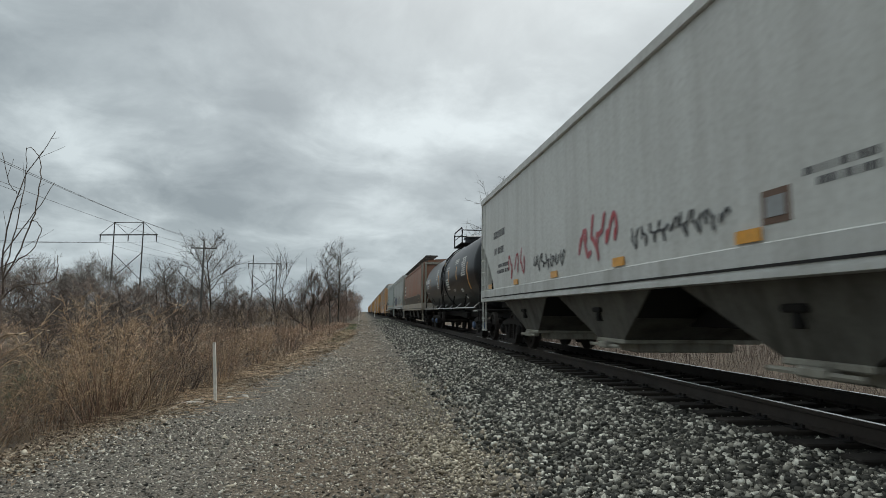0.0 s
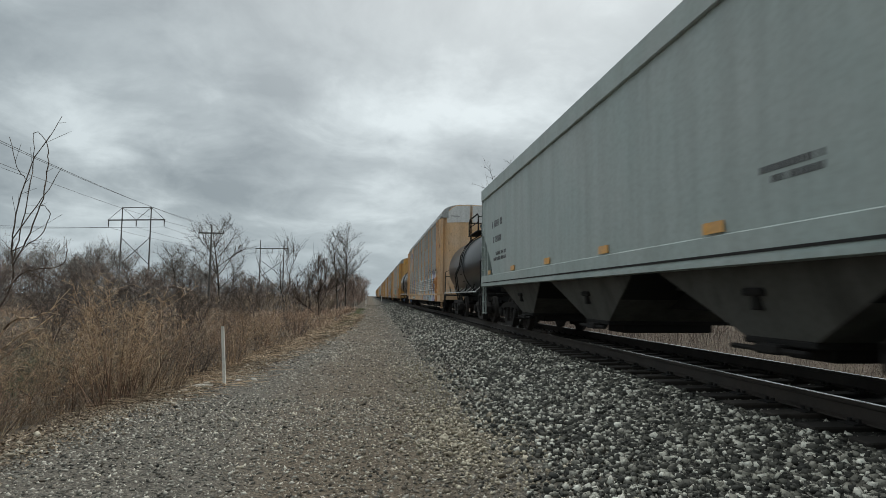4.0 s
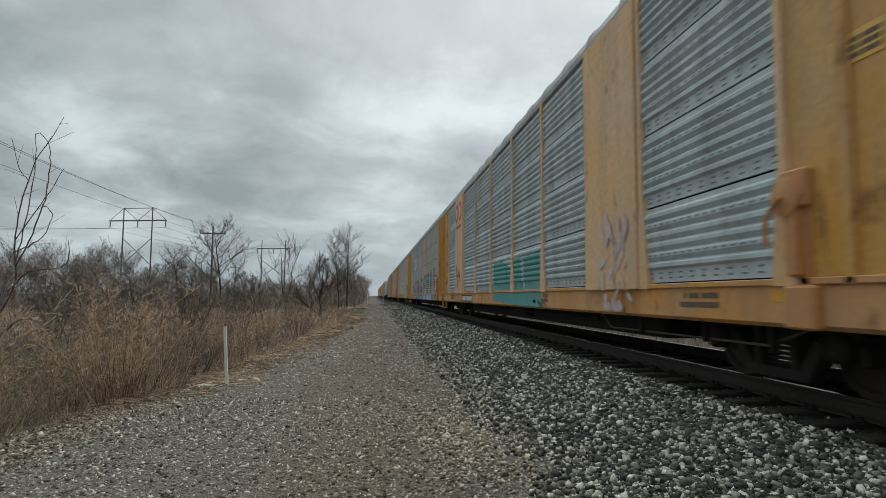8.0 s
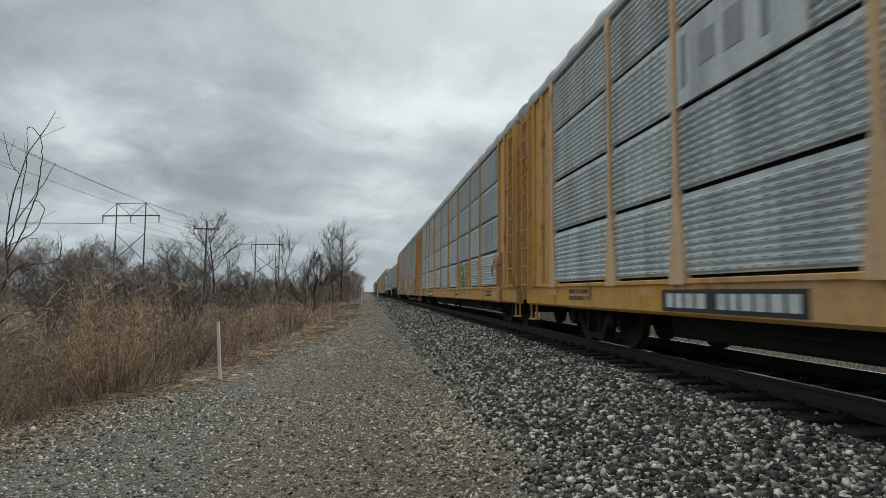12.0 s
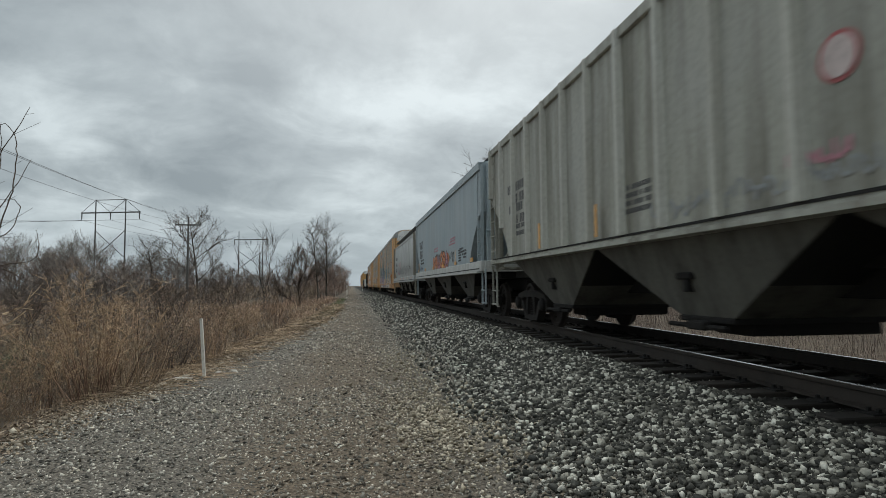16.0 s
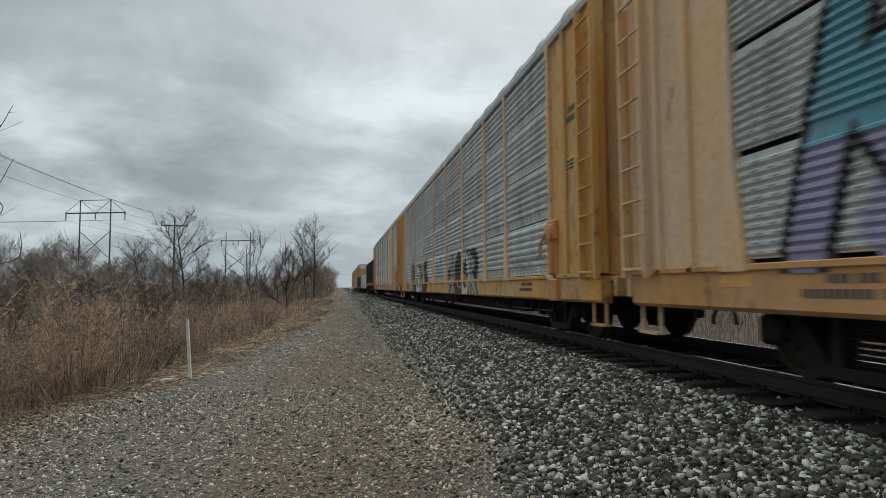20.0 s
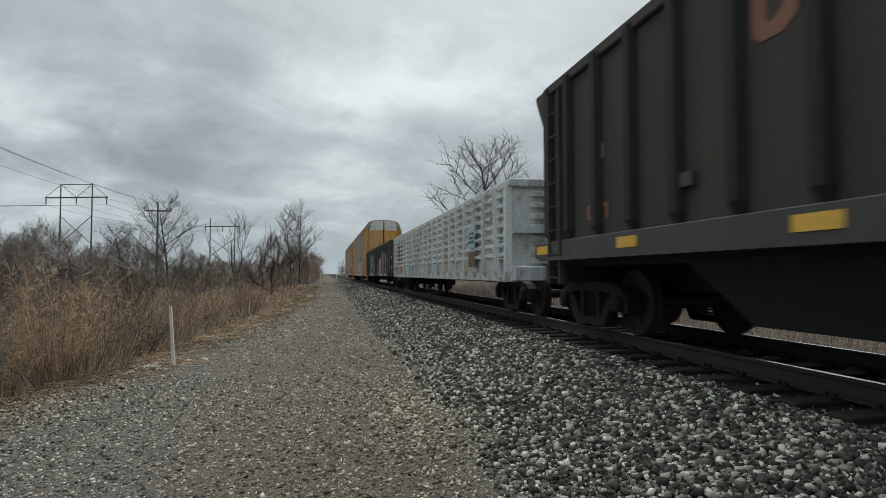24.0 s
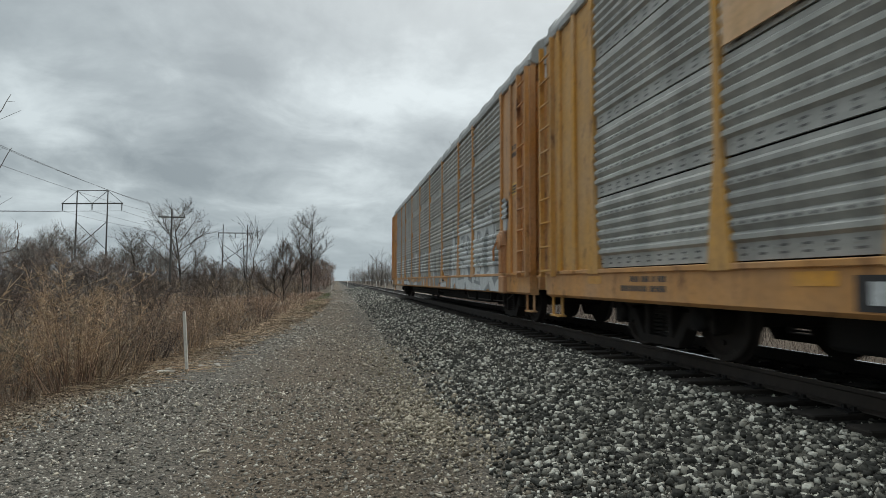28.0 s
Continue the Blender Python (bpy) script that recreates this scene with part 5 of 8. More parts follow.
def tank_ladder_shape(R, zc):
    s = Shape()
    for y in (-0.22, 0.22):
        pts = [(-1.42, y, 0.75), (-1.56, y, zc - 0.4)] + [(-(R + 0.08) * math.cos(a), y, zc + (R + 0.08) * math.sin(a)) for a in (0.0, 0.3, 0.6, 0.9, 1.15)]
        s.tube(pts, 0.025, 5)
    for k in range(8):
        a = -0.5 + 0.22 * k
        s.tube([(-(R + 0.09) * math.cos(a), -0.22, zc + (R + 0.09) * math.sin(a)), (-(R + 0.09) * math.cos(a), 0.22, zc + (R + 0.09) * math.sin(a))], 0.016, 5)
    return s


def tank_frame_shape(L, R, zc):
    s = Shape()
    H = L / 2 - 0.6
    s.box(-0.3, 0.3, -H, H, 0.72, 0.98, 0.02)
    for e in (-1, 1):
        s.box(-1.45, 1.45, e * H - 0.75, e * H + 0.12, 0.93, 1.0, 0.01)
        y = e * (L / 2 - 2.35)
        s.prism([(-0.8, 0.9), (0.8, 0.9), (1.0, zc - R * 0.80), (0, zc - R + 0.02), (-1.0, zc - R * 0.80)], 1, y - 0.25, y + 0.25)
        for k in (-1, 1):
            s.box(k * 1.42 - 0.02, k * 1.42 + 0.02, e * H - 0.25, e * H - 0.21, 0.36, 1.0)
            s.box(k * 1.42 - 0.02, k * 1.42 + 0.02, e * H + 0.08, e * H + 0.12, 0.36, 1.0)
            s.box(k * 1.42 - 0.04, k * 1.42 + 0.04, e * H - 0.25, e * H + 0.12, 0.38, 0.42)
            s.tube([(k * 1.4, e * H, 1.0), (k * 1.4, e * H, 2.1), (k * 0.9, e * (H - 0.02), 2.35)], 0.025, 5)
        s.tube([(-1.4, e * H, 1.9), (1.4, e * H, 1.9)], 0.025, 5)
        for k in (-1, 1):
            for q in (0.25, 0.6):
                s.tube([(k * 1.36, e * H * q, 1.02), (k * 1.36, e * (H * q + 0.5), zc - 0.85)], 0.025, 5)
    return s


def tank_rail_shape(L):
    s = Shape()
    for k in (-1, 1):
        s.tube([(k * 1.5, -L / 2 + 0.9, 1.06), (k * 1.5, L / 2 - 0.9, 1.06)], 0.022, 6)
        for i in range(9):
            y = (i - 4) * (L - 2.4) / 8
            s.tube([(k * 1.5, y, 1.06), (k * 1.28, y, 1.25)], 0.015, 5)
    return s


AMBER = (5.6, 1.9, -1.6, -3.8, -6.3)      # reflector strips along the tank, from its middle


def tank_car(L, R=1.5, zc=2.42, marks=True):
    car = new("tank_car")
    k = (round(L, 2), R)
    part("tank", mesh_of(("tank",) + k, lambda: tank_shape(L, R, zc), "black", True), car)
    part("underframe", mesh_of(("tank_frame",) + k, lambda: tank_frame_shape(L, R, zc), "iron"), car)
    part("handrail", mesh_of(("tank_rail",) + k, lambda: tank_rail_shape(L), "railgrey"), car, label="pale grey handrail along the tank")
    part("dome", mesh_of("dome", dome_shape, "black", True), car, (0, 0, zc + R))
    part("platform", mesh_of(("platform", R), lambda: tank_platform_shape(zc + R + 0.12), "iron"), car)
    part("guard_rail", mesh_of(("guard_rail", R), lambda: tank_hoop_shape(zc + R + 0.12), "iron"), car)
    part("ladder", mesh_of(("tank_ladder", R), lambda: tank_ladder_shape(R, zc), "iron"), car)
    part("tank_band", mesh_of(("tank_band", R), lambda: Shape().disc(1, (0, 0, zc), (R + 0.001, R + 0.03, R + 0.03, R + 0.001), (-0.28, -0.26, 0.26, 0.28), 48), "black", True), car)
    part("bottom_valve", mesh_of("bottom_valve", lambda: Shape().disc(2, (0, 0, 0.45), (0.12, 0.16, 0.28, 0.28), (0, 0.1, 0.12, 0.5), 12).box(-0.5, 0.5, -0.6, 0.6, 0.66, 0.9, 0.03), "iron"), car)
    if marks:
        H = L / 2 - 1.25
        face = lambda z: math.sqrt(max(0.05, R * R - (z - zc) ** 2))
        bars(car, face, H - 0.95, 2.62, 1.75, 0.36, 1, seed=11)
        bars(car, face, H - 0.75, 2.28, 1.3, 0.22, 2, seed=12)
        bars(car, face, H - 0.8, 1.95, 0.7, 0.06, 1, seed=12)
        for y, z, w, h, r in ((2.6, 2.75, 0.7, 0.75, 5), (2.2, 2.2, 0.8, 0.5, 4), (1.0, 2.9, 0.9, 0.2, 2), (0.9, 1.7, 0.7, 0.14, 2), (-1.3, 2.75, 1.1, 0.3, 2), (-1.2, 2.1, 1.0, 0.7, 5), (-2.6, 1.8, 0.7, 0.14, 2), (-3.6, 2.9, 1.2, 0.3, 3), (-4.4, 1.75, 0.6, 0.2, 2), (-5.4, 2.6, 1.1, 1.0, 9)):
            if abs(y) < H - 0.4:
                bars(car, face, y, z, w * 0.8, h * 0.72, r, seed=int(10 * y) + 40)
        for y in AMBER:
            if abs(y) < H + 0.1:
                plate(car, face, y, 2.43 if abs(y) < 6 else 2.2, 0.12, 0.5 if abs(y) < 6 else 0.95, "amber", "reflector", 0.004)
        for ya, za, ra in ((-6.05, 1.55, 0.24), (6.0, 1.55, 0.24)):
            if abs(ya) < H + 0.1:
                me = spray([[(ya, za - ra), (ya + ra * 0.8, za), (ya, za + ra), (ya - ra * 0.8, za)]], face, [za], 0.006).mesh("placard")
                me.materials.append(M["undergrey"])
                part("placard", me, car, label="grey diamond placard")
        plate(car, face, -4.6, 1.5, 0.22, 0.13, "white", "sign_plate")
        for ya in (-L / 2 + 0.9, -L / 2 + 1.25):
            plate(car, lambda z: 1.46, ya, 0.96, 0.3, 0.05, "white", "reflector")
        plate(car, face, 0.45, 3.02, 0.7, 0.42, "stick", "sign_plate", 0.006, "yellow warning panel")
        bars(car, lambda z: face(z) + 0.006, 0.45, 3.02, 0.6, 0.34, 4, "darkmark", seed=77)
    add_running_gear(car, L, 2.3, "cap_blue" if marks else "iron")
    return car


# ---- gondola ----
def tub_wall_shape(L, z0, z1, half):
    E = L / 2 - 1.0
    return Shape().box(-half, -half + 0.05, -E, E, z0, z1)


def tub_end_shape(z0, z1, half, flare):
    return Shape().loft([[(-half + 0.05, -flare, z0), (half - 0.05, -flare, z0), (half - 0.05, -flare - 0.06, z0), (-half + 0.05, -flare - 0.06, z0)],
                         [(-half + 0.05, 0, z1), (half - 0.05, 0, z1), (half - 0.05, -0.06, z1), (-half + 0.05, -0.06, z1)]])


def tub_chord_shape(L, z1, half, h=0.16):
    E = L / 2 - 1.0
    s = Shape()
    for k in (-1, 1):
        s.box(k * half - 0.06, k * half + 0.10, -E - 0.05, E + 0.05, z1 - h / 2, z1 + h / 2, 0.02)
        s.box(-half + 0.06, half - 0.06, k * E - 0.07, k * E + 0.09, z1 - h / 2, z1 + h / 2, 0.02)
    return s


def gondola_post_shape(z0, z1, wide=0.11, deep=0.10):
    s = Shape()
    s.prism([(0, -wide), (-deep, -wide * 0.6), (-deep, wide * 0.6), (0, wide)], 2, z0 + 0.12, z1)
    s.loft([[(0, -wide * 0.7, z0), (-deep * 0.4, -wide * 0.4, z0), (-deep * 0.4, wide * 0.4, z0), (0, wide * 0.7, z0)], [(0, -wide, z0 + 0.12), (-deep, -wide * 0.6, z0 + 0.12), (-deep, wide * 0.6, z0 + 0.12), (0, wide, z0 + 0.12)]])
    return s


def louvre_shape(w, z0, z1, n=7):
    """Pressed panel with bulging horizontal ribs between two posts, one sheet."""
    h = (z1 - z0) / n
    prof = [(z0 - 0.2, 0.0)]
    for i in range(n):
        z = z0 + h * i
        prof += [(z + h * 0.16, 0.0), (z + h * 0.36, 1.0), (z + h * 0.62, 1.0), (z + h * 0.86, 0.0)]
    prof += [(z1 + 0.05, 0.0)]
    rings = []
    for y, r in ((-w / 2, 0.0), (-w * 0.44, 0.0), (-w * 0.33, 1.0), (w * 0.33, 1.0), (w * 0.44, 0.0), (w / 2, 0.0)):
        rings.append([(-0.012 - 0.10 * r * q, y, z) for z, q in prof] + [(0.0, y, prof[-1][0]), (0.0, y, prof[0][0])])
    return Shape().loft(rings)


def gondola(L, body, chord, z0, z1, half, n, ribbed=False, flare=0.0, tub=False, cap="iron", post_mat=None, truck_in=2.4):
    car = new("gondola_car")
    key = (round(L, 2), z0, z1, half)
    E = L / 2 - 1.0
    for k in (-1, 1):
        part("side_wall", mesh_of(("side_wall",) + key, lambda: tub_wall_shape(L, z0, z1, half), body), car, turn=(0, 0, 0 if k < 0 else 180))
        part("end_wall", mesh_of(("end_wall", flare) + key, lambda: tub_end_shape(z0, z1, half, flare), body), car, (0, k * E, 0), turn=(0, 0, 0 if k > 0 else 180))
    part("floor", mesh_of(("tub_floor",) + key, lambda: Shape().box(-half + 0.05, half - 0.05, -E + 0.95, E - 0.95, z0, z0 + 0.06), body), car)
    part("top_chord", mesh_of(("gondola_chord",) + key, lambda: tub_chord_shape(L, z1, half), chord), car)
    w = 2 * E / n
    for side in (-1, 1):
        turn = (0, 0, 0 if side < 0 else 180)
        for i in range(n + 1):
            y = -E + w * i + (0.12 if i == 0 else -0.12 if i == n else 0)
            part("post", mesh_of(("gondola_post", z0, z1), lambda: gondola_post_shape(z0, z1), post_mat or body), car, (side * half, y, 0), turn=turn)
        if ribbed:
            for i in range(n):
                part("side_panel", mesh_of(("louvre", round(w, 2), z0, z1), lambda: louvre_shape(w - 0.2, z0 + 0.35, z1 - 0.12), body), car, (side * half, -E + w * (i + 0.5), 0), turn=turn)
    if ribbed:
        for k in (-1, 1):
            part("end_panel", mesh_of(("end_louvre", z0, z1), lambda: louvre_shape(2.6, z0 + 0.2, z1 - 0.12), body), car, (0, k * E, 0), turn=(0, 0, -90 if k > 0 else 90))
    if tub:
        part("side_sill", mesh_of(("gondola_sill", round(L, 2)), lambda: hopper_sill_shape(L, 1.10, 1.36), "sillgrey"), car)
        part("tub_floor", mesh_of(("tub_under", round(L, 2)), lambda: Shape().box(-1.38, 1.38, -E - 0.3, E + 0.3, 0.98, 1.12, 0.02), "iron"), car)
        part("tub_bottom", mesh_of(("tub_bottom", round(L, 2)), lambda: Shape().loft([[(-1.35, -E + 3.2, 1.1), (1.35, -E + 3.2, 1.1), (1.35, E - 3.2, 1.1), (-1.35, E - 3.2, 1.1)], [(-1.2, -E + 4.2, 0.38), (1.2, -E + 4.2, 0.38), (1.2, E - 4.2, 0.38), (-1.2, E - 4.2, 0.38)]]), "iron"), car)
        for i in range(7):
            plate(car, lambda z: 1.6, E + 0.1 - 2.72 * i, 1.23, 0.46, 0.13, "stick", "reflector")
    else:
        part("side_sill", mesh_of(("gondola_sill2", round(L, 2), z0, half), lambda: Shape().box(-half - 0.02, -half + 0.12, -E, E, z0 - 0.08, z0 + 0.1, 0.015).box(half - 0.12, half + 0.02, -E, E, z0 - 0.08, z0 + 0.1, 0.015), body), car)
    part("centre_sill", mesh_of(("gondola_centre", round(L, 2)), lambda: Shape().box(-0.3, 0.3, -E - 0.5, E + 0.5, 0.62, 0.95, 0.02), "iron"), car)
    for k in (-1, 1):
        part("end_frame", mesh_of(("gondola_end", half, z0, z1), lambda: Shape().box(-half, half, -0.1, 0.12, 0.72, 1.0, 0.02).box(-0.12, 0.12, -0.02, 0.1, 1.0, z1 - 0.1).box(-half, half, -0.02, 0.08, (z0 + z1) / 2 - 0.06, (z0 + z1) / 2 + 0.06).disc(1, (-0.6, 0.1, 2.0), (0.25, 0.25), (0, 0.04), 12), body), car, (0, k * (E + 0.05), 0), turn=(0, 0, 0 if k > 0 else 180))
        for side in (-1, 1):
            part("ladder", mesh_of(("gondola_ladder", z0, z1), lambda: ladder_shape(0.42, 0.7, z1 - 0.1, 0.36), body), car, (side * (half + 0.06), k * (E - 0.42), 0))
    add_running_gear(car, L, truck_in, cap)
    return car


# ---- the train, first car to last ----
M["rackrust"] = paint("rusty_brown", (0.16, 0.08, 0.045), amount=0.5, rust=0.6)
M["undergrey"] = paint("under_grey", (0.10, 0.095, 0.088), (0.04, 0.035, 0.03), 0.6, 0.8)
M["endgreen"] = paint("end_tan", (0.30, 0.27, 0.21), amount=0.5)
M["railgrey"] = paint("rail_grey", (0.5, 0.51, 0.5), amount=0.3)
M["sillgrey"] = paint("sill_grey", (0.055, 0.054, 0.052), amount=0.5)
M["hp_bone"] = paint("hp_bone", (0.54, 0.535, 0.475), (0.2, 0.18, 0.14), 0.6, 0.65, rust=0.15, shift=5.5)
for n_, c_, r_ in (("rk_yellow", (0.68, 0.34, 0.05), 0.52), ("rk_orange", (0.64, 0.30, 0.08), 0.52), ("rk_tan", (0.76, 0.46, 0.22), 0.4), ("rk_deep", (0.56, 0.25, 0.08), 0.3), ("rk_cream", (0.58, 0.50, 0.36), 0.15)):
    M[n_] = paint(n_, c_, (0.20, 0.11, 0.055), 0.36, 0.6, rust=r_, shift=len(n_) + c_[1] * 40)
for n_, c_ in (("scr_blue", (0.49, 0.565, 0.59)), ("scr_grey", (0.56, 0.58, 0.57)), ("scr_pale", (0.66, 0.72, 0.735)), ("scr_brown", (0.49, 0.485, 0.45)), ("scr_white", (0.66, 0.69, 0.69))):
    M[n_] = paint(n_, c_, (0.10, 0.10, 0.095), 0.48, 0.55, rust=0.06, metal=0.1, shift=c_[0] * 50, rnd=0.08)
M["rk_roof"] = paint("galvanised_roof", (0.36, 0.37, 0.36), amount=0.4, metal=0.0)
# pocket paints far below the bodies' tone: shade under the cars is in these colours
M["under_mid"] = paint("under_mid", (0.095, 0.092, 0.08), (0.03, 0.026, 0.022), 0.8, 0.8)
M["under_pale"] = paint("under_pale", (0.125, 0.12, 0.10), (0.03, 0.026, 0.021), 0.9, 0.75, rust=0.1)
M["gate_cream"] = paint("gate_cream", (0.38, 0.36, 0.29), (0.06, 0.05, 0.04), 0.7, 0.75, rust=0.1)
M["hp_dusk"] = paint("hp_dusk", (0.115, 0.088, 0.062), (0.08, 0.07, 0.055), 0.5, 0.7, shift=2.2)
M["hp_highlight"] = paint("hp_highlight", (0.30, 0.20, 0.14), amount=0.4)
M["oldyellow"] = paint("old_yellow", (0.42, 0.25, 0.10), amount=0.5)
M["hp_white"] = paint("hp_white", (0.58, 0.59, 0.56), (0.20, 0.18, 0.15), 0.35, 0.5, rust=0.05, shift=1)
M["hp_brown"] = paint("hp_brown", (0.290, 0.118, 0.066), (0.25, 0.20, 0.16), 0.85, 0.7, rust=0.3, shift=2)
M["hp_tan"] = paint("hp_tan", (0.36, 0.31, 0.24), (0.15, 0.12, 0.09), 0.6, 0.7, rust=0.15, shift=2.5)
M["hp_grey"] = paint("hp_grey", (0.45, 0.485, 0.46), (0.18, 0.155, 0.125), 0.7, 0.55, rust=0.22, shift=3)
M["hp_green"] = paint("hp_green", (0.36, 0.425, 0.405), (0.16, 0.16, 0.14), 0.35, 0.5, rust=0.04, shift=4)
M["hp_beige"] = paint("hp_beige", (0.40, 0.395, 0.34), (0.11, 0.1, 0.075), 0.9, 0.65, rust=0.2, shift=5)
M["hp_blue"] = paint("hp_blue", (0.32, 0.39, 0.425), (0.16, 0.17, 0.17), 0.35, 0.5, rust=0.03, shift=6)
M["hp_silver"] = paint("hp_silver", (0.46, 0.47, 0.455), (0.13, 0.13, 0.125), 0.8, 0.5, rust=0.1, metal=0.1, shift=7)
M["sill_pale"] = paint("sill_pale", (0.52, 0.53, 0.51), (0.2, 0.18, 0.15), 0.5, 0.6, rust=0.15)
M["gn_black"] = paint("gn_black", (0.042, 0.037, 0.033), (0.085, 0.066, 0.05), 0.6, 0.75, rust=0.1, shift=8)
M["gn_white"] = paint("gn_white", (0.64, 0.68, 0.68), (0.17, 0.145, 0.115), 0.75, 0.6, rust=0.52, shift=9)
M["gn_char"] = paint("gn_char", (0.04, 0.036, 0.033), (0.075, 0.06, 0.05), 0.5, 0.6, rust=0.05, shift=10)
# posts darker than the panels: grime and shadow are both in the colour
M["gn_post"] = paint("gn_post", (0.014, 0.013, 0.012), (0.035, 0.028, 0.022), 0.5, 0.75, rust=0.05, shift=12)

JOINTS = (0.3, 18.05, 35.7, 54.0, 72.2, 90.4, 101.2, 128.2, 144.9, 172.45, 199.7, 227.2, 254.7, 282.3, 300.2, 317.8, 335.5, 363.4, 390.9, 418.7, 436.8, 458.4, 479.5, 507.25, 535.2)
SEEN = {12: 0.3, 16: 0.25, 17: 0.8, 20: 0.55, 21: 0.25, 22: 1.95, 23: 1.7}      # lag of the train where the marks of these cars were placed
CARS = []


def couple(i, car, label, category, group=""):
    """Take the finished car into the train as number i."""
    tagged(car, label, category, group)
    CARS.append((car, (JOINTS[i] + JOINTS[i + 1]) / 2))
    return car


def length(i):
    return JOINTS[i + 1] - JOINTS[i]


def mid(i):
    return (JOINTS[i] + JOINTS[i + 1]) / 2 + SEEN.get(i, 0.0)


def tag(i, car, face, breaks, y0, y1, z0, z1, cols, seed, **kw):
    """Graffiti at a stretch of the train, y counted along it."""
    graffiti(car, face, breaks, y0 - mid(i), y1 - mid(i), z0, z1, cols, seed, **kw)


HB = [1.5 + 0.25 * k for k in range(12)]

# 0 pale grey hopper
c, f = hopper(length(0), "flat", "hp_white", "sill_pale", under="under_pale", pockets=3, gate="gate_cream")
tag(0, c, f, HB, 7.8, 9.4, 1.62, 2.5, ("s_pink", "s_red"), 5, fat=0.05)
tag(0, c, f, HB, 12.6, 14.2, 1.62, 2.4, ("s_pink", "s_red"), 6, fat=0.045)
tag(0, c, f, HB, 5.2, 7.4, 1.72, 2.05, ("s_grey", "s_black"), 7, fat=0.06)
tag(0, c, f, HB, 10.0, 12.0, 1.7, 2.1, ("s_grey", "s_black"), 8, fat=0.05)
plate(c, f, 4.6 - mid(0), 1.83, 0.36, 0.30, "rackrust")
plate(c, lambda z: f(z) + 0.006, 4.6 - mid(0), 1.83, 0.24, 0.18, "s_grey")
couple(0, c, "pale grey covered hopper with red and black graffiti", "hopper car", "freight cars of the train")
# 1 tank
couple(1, tank_car(length(1)), "glossy black tank car with white stencils", "tank car", "freight cars of the train")
# 2 brown rounded hopper
c, f = hopper(length(2), "round", "hp_brown", "hp_tan", top=3.95, pockets=4, end="endgreen", walkway_m="undergrey", z0=1.06, z1=1.45)
plate(c, f, 51.6 - mid(2), 2.65, 1.5, 0.75, "s_cream", label="pale panel with the car's number")
bars(c, lambda z: f(z) + 0.006, 51.6 - mid(2), 2.65, 1.1, 0.6, 2, "darkmark", seed=3)
plate(c, lambda z: hopper_half("round", z), 0.0, 1.735, length(2) - 4.4, 0.54, "hp_dusk", "lower_side", label="darker brown-grey lower side sheet")
# thin paler line along the crease: a highlight put into colour and shape
crease_line = Shape().tube([(-1.552, -length(2) / 2 + 1.6, 2.02), (-1.552, length(2) / 2 - 1.6, 2.02)], 0.012, 6).mesh("crease_bead")
crease_line.materials.append(M["hp_highlight"])
part("crease_bead", crease_line, c)
plate(c, f, 39.35 - mid(2), 1.68, 0.62, 0.26, "oldyellow", "data_panel", 0.012, "faded yellow framed panel")
plate(c, lambda z: f(z) + 0.012, 39.33 - mid(2), 1.68, 0.46, 0.16, "s_black", "panel_face")
tag(2, c, f, HB, 44.2, 46.6, 1.55, 2.0, ("s_black",), 18, fat=0.03)
plate(c, lambda z: 1.596, 46.9 - mid(2), 1.26, 0.1, 0.2, "white", "reflector")
couple(2, c, "rusty brown covered hopper with tan ends and rounded sides", "hopper car", "freight cars of the train")
# 3 grey hopper, blue graffiti
c, f = hopper(length(3), "flat", "hp_grey", "sill_pale", pockets=3, under="under_mid", eave=0.32)
tag(3, c, f, HB, 64.2, 67.8, 1.45, 2.35, ("s_navy", "s_navy", "s_grey"), 15, ground_col="s_navy", fat=0.09)
tag(3, c, f, HB, 61.6, 63.4, 1.75, 2.1, ("s_grey", "s_black"), 16, fat=0.05)
plate(c, f, 69.1 - mid(3), 2.95, 0.8, 0.22, "white")
stain = random.Random(3)
blobs = []
for _ in range(64):
    cy, cz, ra, rb = 60.2 - mid(3) + stain.gauss(0, 0.42), 2.12 + stain.gauss(0, 0.19), stain.uniform(0.02, 0.10), stain.uniform(0.03, 0.13)
    blobs.append([(cy + ra * math.cos(q * 0.628), cz + rb * math.sin(q * 0.628)) for q in range(10)])
me = spray(blobs, f, HB, 0.003).mesh("stain")
spray_paint("s_umber", (0.23, 0.165, 0.10), 0.5)
me.materials.append(M["s_umber"])
tagged(part("stain", me, c, label="rusty stains on the side sheet"), kind="stuff")
plate(c, lambda z: 1.597, 62.4 - mid(3), 1.39, 0.34, 0.13, "amber", "reflector")
couple(3, c, "weathered grey covered hopper with dark blue graffiti", "hopper car", "freight cars of the train")
# 4 green-grey hopper
c, f = hopper(length(4), "flat", "hp_green", "hp_green", pockets=3, under="under_mid", eave=0.32)
couple(4, c, "clean green-grey covered hopper", "hopper car", "freight cars of the train")
# 5 short tank
couple(5, tank_car(length(5), 1.3, 2.2, False), "short black tank car", "tank car", "freight cars of the train")


def rack(i, kind, panel, frame_m, sill, label, roof="rk_roof", end_white=True, post_m=None, board=True):
    c = autorack(length(i), kind, panel, frame_m, sill, roof, end_white, post_m, board)
    f, b = rack_face(kind)
    couple(i, c, label, "autorack car", "freight cars of the train")
    return c, f, b


